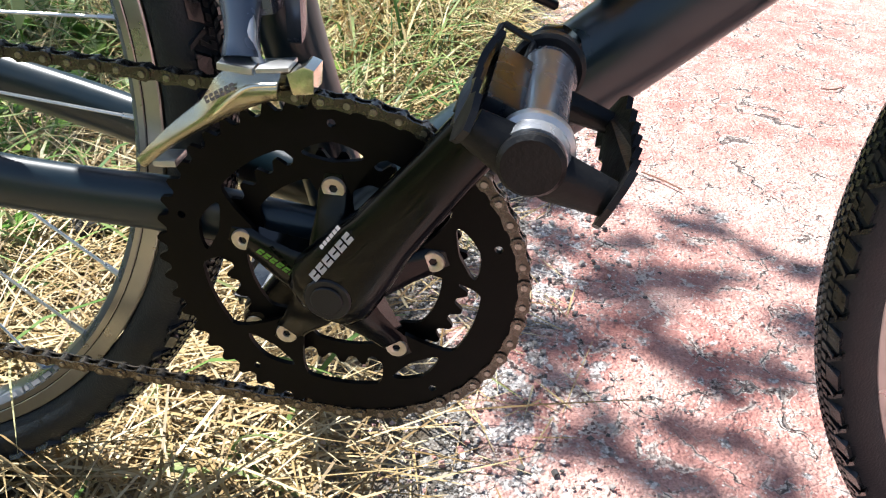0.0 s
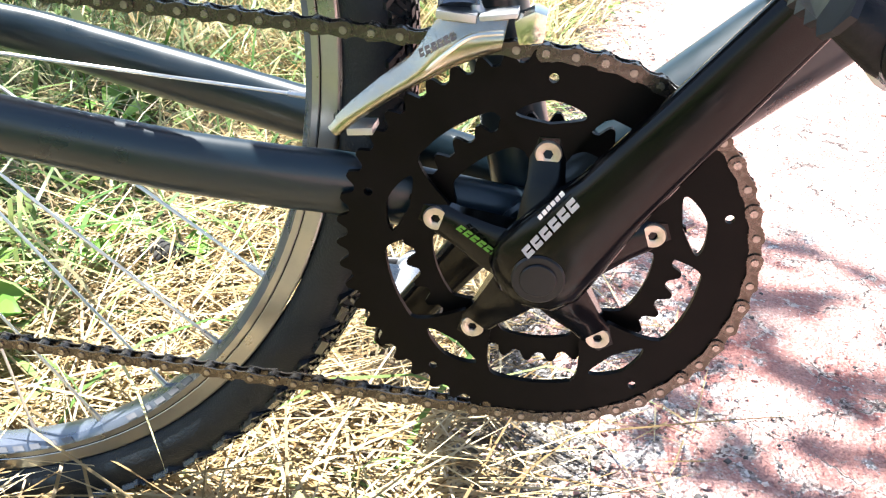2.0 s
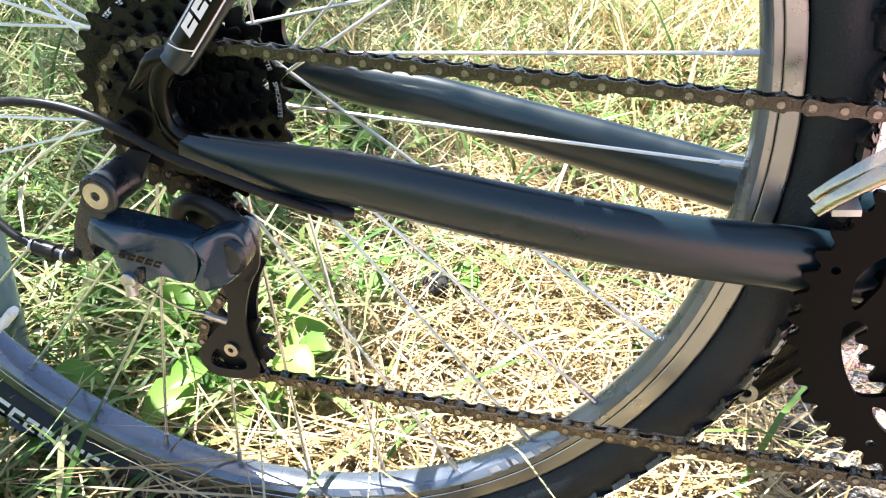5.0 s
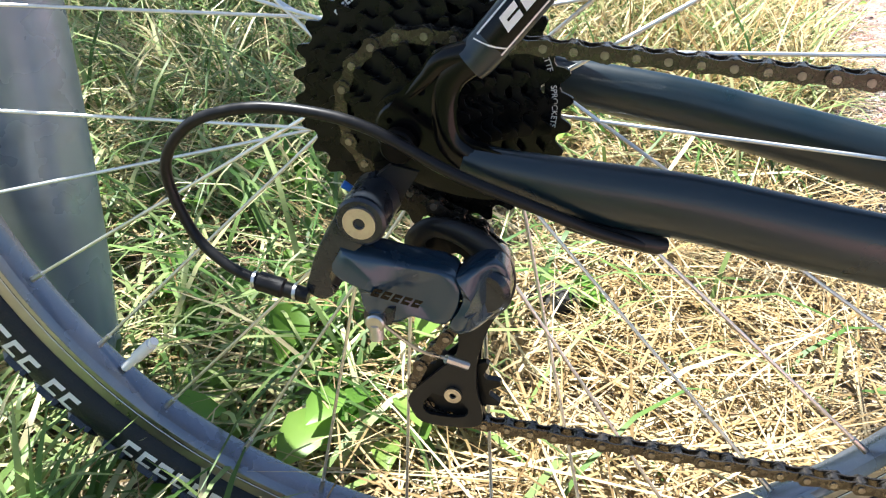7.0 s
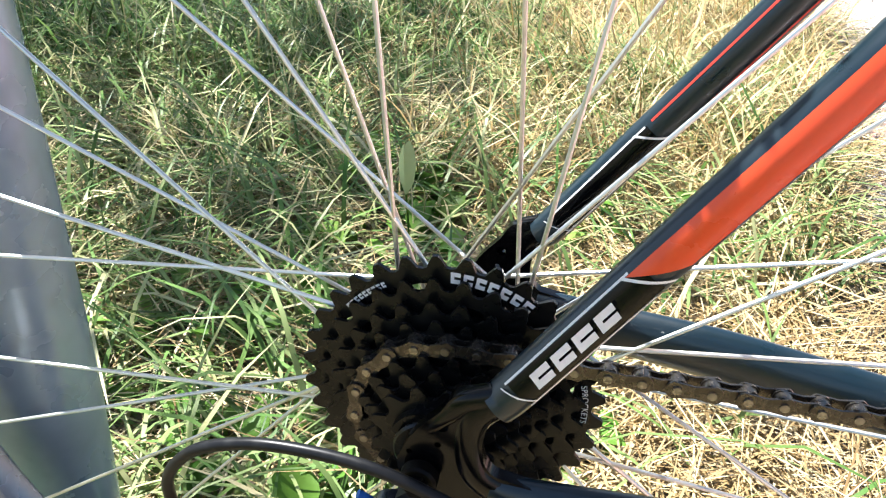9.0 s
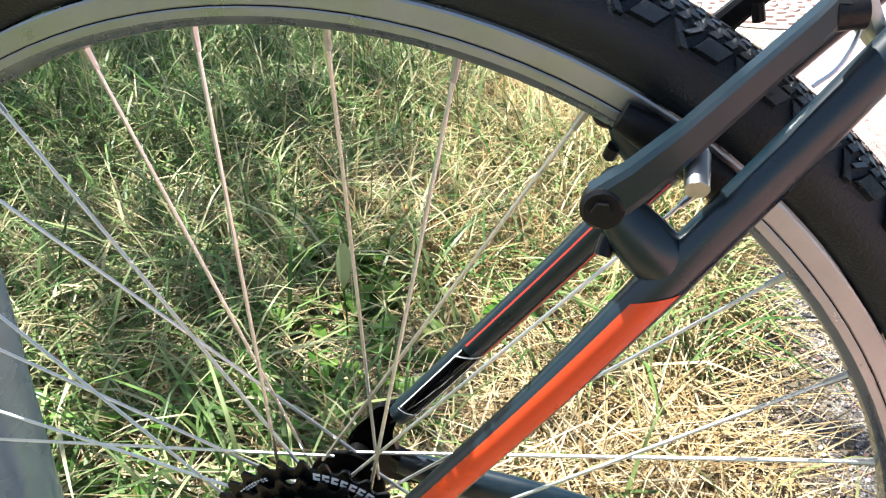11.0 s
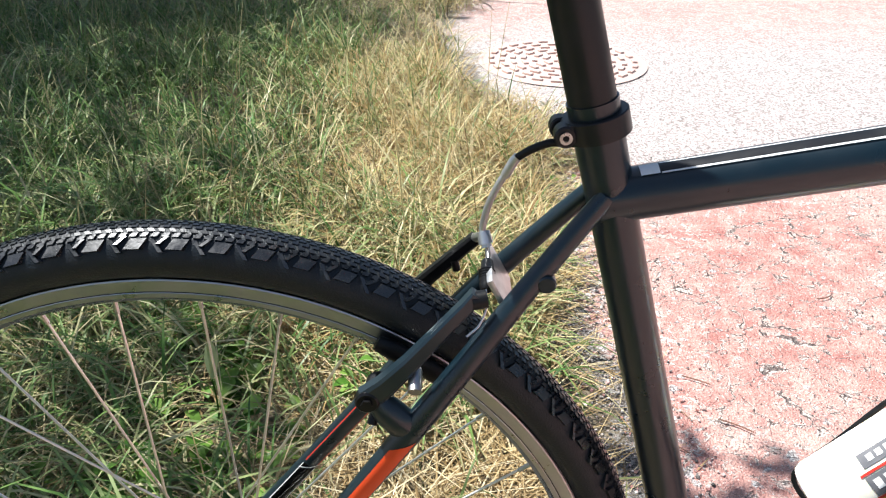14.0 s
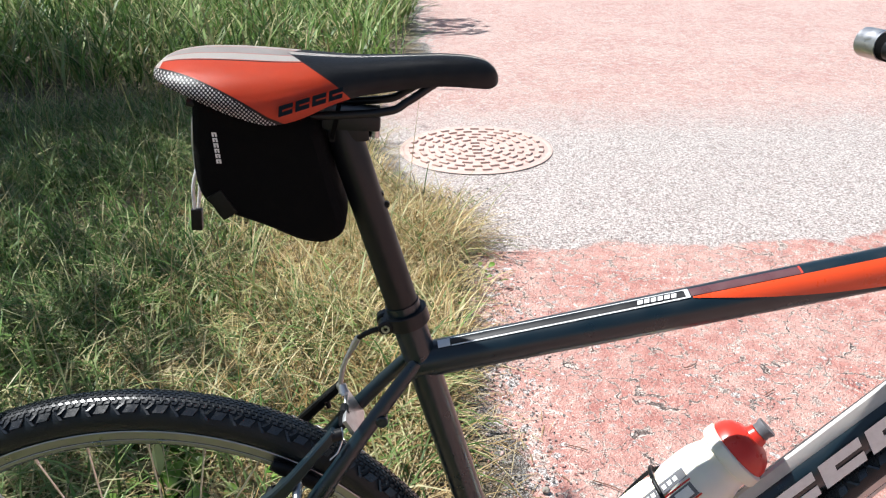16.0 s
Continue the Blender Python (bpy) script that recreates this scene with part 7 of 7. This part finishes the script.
def stone(at, size, label, mat=STONE, up=0.0):
    bm = bmesh.new()
    bmesh.ops.create_icosphere(bm, subdivisions=3, radius=1.0)
    for v in bm.verts:
        k = 1 + 0.35 * noise.noise(v.co * 1.7 + Vector(at) * 9)
        v.co = Vector((v.co.x * size[0], v.co.y * size[1], v.co.z * size[2])) * k
    ob = part("stone", bm, mat, None, sharp=60)
    ob.location = (at[0], at[1], size[2] * 0.7 + up)
    tagged(ob, label, "stone", "loose stones")


stone((-0.135, 0.13, 0), (0.022, 0.018, 0.014), "rounded pale stone lying in the straw")
stone((0.562, 0.640, 0), (0.0085, 0.007, 0.006), "small pale pebble on the red path")
stone((0.052, 0.318, 0), (0.020, 0.016, 0.019), "dark lump of dry soil in the straw", SOIL, 0.004)
stone((0.032, 0.326, 0), (0.015, 0.013, 0.015), "dark lump of dry soil in the straw", SOIL, 0.003)
stone((0.070, 0.330, 0), (0.017, 0.012, 0.013), "dark lump of dry soil in the straw", SOIL, 0.003)
stone((0.40, 0.20, 0), (0.012, 0.010, 0.008), "dark small stone at the path's edge", SOIL)
stone((0.36, 0.16, 0), (0.010, 0.012, 0.008), "dark small stone in the straw", SOIL)


# ---- metal post beside the rear wheel ----
def post():
    bm = bmesh.new()
    seg = 40
    rings = []
    for i in range(41):
        z = -0.01 + i * 0.0255
        r = 0.0400 + 0.0012 * noise.noise(Vector((0, 3, z * 6))) - 0.008 * (1 - smoothstep(0.0, 0.25, z))
        rings.append([(-0.312 + 0.012 * (z - 0.3) + (r + 0.0008 * noise.noise(Vector((math.cos(a) * 2, math.sin(a) * 2, z * 9)))) * math.cos(a), 0.088 + r * math.sin(a), z) for a in (2 * math.pi * k / seg for k in range(seg))])
    loft(bm, rings)
    ob = part("metal_post", bm, POST, None, sharp=60)
    tagged(ob, "scuffed blue-grey metal post beside the rear wheel", "post")


POST = material("scuffed_blue_grey_metal", (0.24, 0.32, 0.42), 0.26, 0.35, worn=(0.10, 0.12, 0.15), amount=0.5, scale=14, bump=0.0012, grain=40)
post()


# ---- unseen tree, added so that its crown shades the grass ----
def leaf_cloud(c, s_min, s_max):
    m = len(c)
    d = RNG.normal(size=(m, 3))
    d /= np.linalg.norm(d, axis=1)[:, None]
    s = np.cross(d, RNG.normal(size=(m, 3)))
    s /= np.linalg.norm(s, axis=1)[:, None]
    L = RNG.uniform(s_min, s_max, m)[:, None]
    v = np.stack([c, c + d * L * 0.5 + s * L * 0.30, c + d * L, c + d * L * 0.5 - s * L * 0.30], axis=1).reshape(-1, 3)
    return v.tolist(), [[4 * i, 4 * i + 1, 4 * i + 2, 4 * i + 3] for i in range(m)]


def tree(at, height, crown, n, label):
    e = thing("tree", label, "tree", at)
    bm = bmesh.new()
    tube(bm, smooth_path([(0, 0, -0.05), (0.04, 0.02, height * 0.3), (-0.03, 0.05, height * 0.62), (0.02, 0, height * 0.9)], 5), [0.13 - 0.09 * k / 15 for k in range(16)], 12)
    part("trunk", bm, BARK, e)
    for k in range(9):
        a = k * 2.4
        z = height * (0.45 + 0.04 * k)
        bm = bmesh.new()
        tube(bm, smooth_path([(0, 0, z), (0.4 * crown[0] * math.cos(a), 0.4 * crown[1] * math.sin(a), z + 0.3), (0.85 * crown[0] * math.cos(a), 0.85 * crown[1] * math.sin(a), z + 0.5)], 4), [0.05 - 0.04 * q / 8 for q in range(9)], 8)
        part("limb", bm, BARK, e)
    # clumps of leaves with gaps between
    k = 64
    cc = RNG.normal(size=(k, 3))
    cc /= np.linalg.norm(cc, axis=1)[:, None]
    cc *= (RNG.random((k, 1)) ** 0.4)
    cc = cc * np.array([crown[0], crown[1], crown[2]]) + np.array([0, 0, height * 0.78])
    pick = RNG.integers(0, k, n)
    pts = cc[pick] + RNG.normal(size=(n, 3)) * np.array([0.26, 0.26, 0.18])
    # an added bough and unseen leaf clumps, aimed to shade chosen ground spots
    bough = [(0.50 + 0.105 * i + 0.03 * (j % 2), 0.17 + 0.105 * j, 9) for i in range(7) for j in range(4) if 0.17 + 0.105 * j < 0.58 - 0.45 * max(0, 0.105 * i - 0.15)]
    bough += [(-1.50 + 0.17 * i - 0.02 * j, 0.45 + 0.22 * j, 6 if j > 6 else 16 if j == 6 else 31 if i > 4 and j < 3 else 28 if i < 7 else 18) for i in range(9) for j in range(9)]
    bough += [(-0.80 + 0.16 * i, 0.08 + 0.17 * j, 8) for i in range(5) for j in range(2)]
    bough += [(0.02, 0.62, 14), (0.08, 0.85, 14), (-0.02, 1.02, 14), (-0.06, 0.48, 12)]
    # unseen leaves added to darken the ground that the rim reflects
    bough += [(-1.10 + 0.20 * i, -1.70 + 0.20 * j, 20) for i in range(9) for j in range(5)]
    bough += [(0.50 + 0.16 * i, 5.6 + 0.25 * j, 22) for i in range(3) for j in range(3)]
    lows = []
    for gx, gy, leaves in bough:
        h = 3.3
        c = np.array([gx + SUN_TO.x / SUN_TO.z * h - at[0], gy + SUN_TO.y / SUN_TO.z * h - at[1], h])
        lows.append(c + RNG.normal(size=(leaves, 3)) * np.array([0.085, 0.07, 0.05]))
    pts = np.concatenate([pts] + lows)
    bm = bmesh.new()
    tube(bm, smooth_path([(0, 0, height * 0.75), (0.8, -0.9, 3.05), (1.4, -2.2, 3.25), (1.9, -2.8, 3.3), (2.4, -3.1, 3.28)], 5), [0.009 - 0.006 * q / 20 for q in range(21)], 8)
    part("bough", bm, BARK, e)
    v, f = leaf_cloud(pts, 0.07, 0.12)
    me = bpy.data.meshes.new("crown")
    me.from_pydata(v, [], f)
    me.materials.append(TREELEAF)
    o = new("crown", me)
    o.parent = e
    tagged(o, kind="stuff")


BARK = material("tree_bark", (0.10, 0.075, 0.05), 0.9, worn=(0.2, 0.16, 0.12), amount=0.6, scale=18, bump=0.004, grain=60)
tree((-3.40, 4.00, 0), 3.7, (1.85, 2.10, 0.8), 15000, "leafy green tree beside the verge, out of view, added for its shade")


# ---- thin dry twigs dropped on the path ----
TWIG = material("dry_twig", (0.20, 0.10, 0.07), 0.8, worn=(0.20, 0.13, 0.09), amount=0.5, scale=90, bump=0.0006, grain=400)


def twig(x, y, length, turn, curl):
    e = thing("twig", "thin dry brown twig lying on the red path", "twig", (x, y, 0))
    tagged(e, "thin dry brown twig lying on the red path", "twig", group="twigs on the path")
    c, q = math.cos(radians(turn)), math.sin(radians(turn))
    pts = [(u * length * c - curl * (1 - 4 * u * u) * q, u * length * q + curl * (1 - 4 * u * u) * c, 0.0016 + 0.0012 * abs(u)) for u in (-0.5, -0.2, 0.15, 0.5)]
    bm = bmesh.new()
    tube(bm, smooth_path(pts, 4), 0.0013, 6)
    part("stem", bm, TWIG, e)


for row in ((0.690, 0.648, 0.062, -33, 0.003), (0.652, 0.776, 0.054, -28, 0.002), (0.574, 0.591, 0.048, -38, 0.003), (1.157, 0.951, 0.032, 33, 0.001), (1.003, 1.081, 0.040, 25, -0.004)):
    twig(*row)


# ---- hedge in the distance, whose shade falls over the far grass ----
def hedge():
    n = 9000
    c = np.stack([RNG.uniform(-7.5, -1.6, n), RNG.uniform(6.6, 9.0, n), RNG.random(n) ** 0.7 * 2.2], axis=1)
    bump_h = 1.5 + 0.7 * np.sin(c[:, 0] * 2.1) + 0.4 * np.sin(c[:, 0] * 5.3 + c[:, 1] * 3)
    c = c[c[:, 2] < bump_h]
    m = len(c)
    d = RNG.normal(size=(m, 3))
    d /= np.linalg.norm(d, axis=1)[:, None]
    s = np.cross(d, RNG.normal(size=(m, 3)))
    s /= np.linalg.norm(s, axis=1)[:, None]
    L = RNG.uniform(0.05, 0.11, m)[:, None]
    v = np.stack([c, c + d * L * 0.5 + s * L * 0.28, c + d * L, c + d * L * 0.5 - s * L * 0.28], axis=1).reshape(-1, 3)
    me = bpy.data.meshes.new("hedge")
    me.from_pydata(v.tolist(), [], [[4 * i, 4 * i + 1, 4 * i + 2, 4 * i + 3] for i in range(m)])
    me.materials.append(TREELEAF)
    tagged(new("hedge", me), "dark leafy hedge behind the tall grass", "hedge", kind="stuff")


hedge()
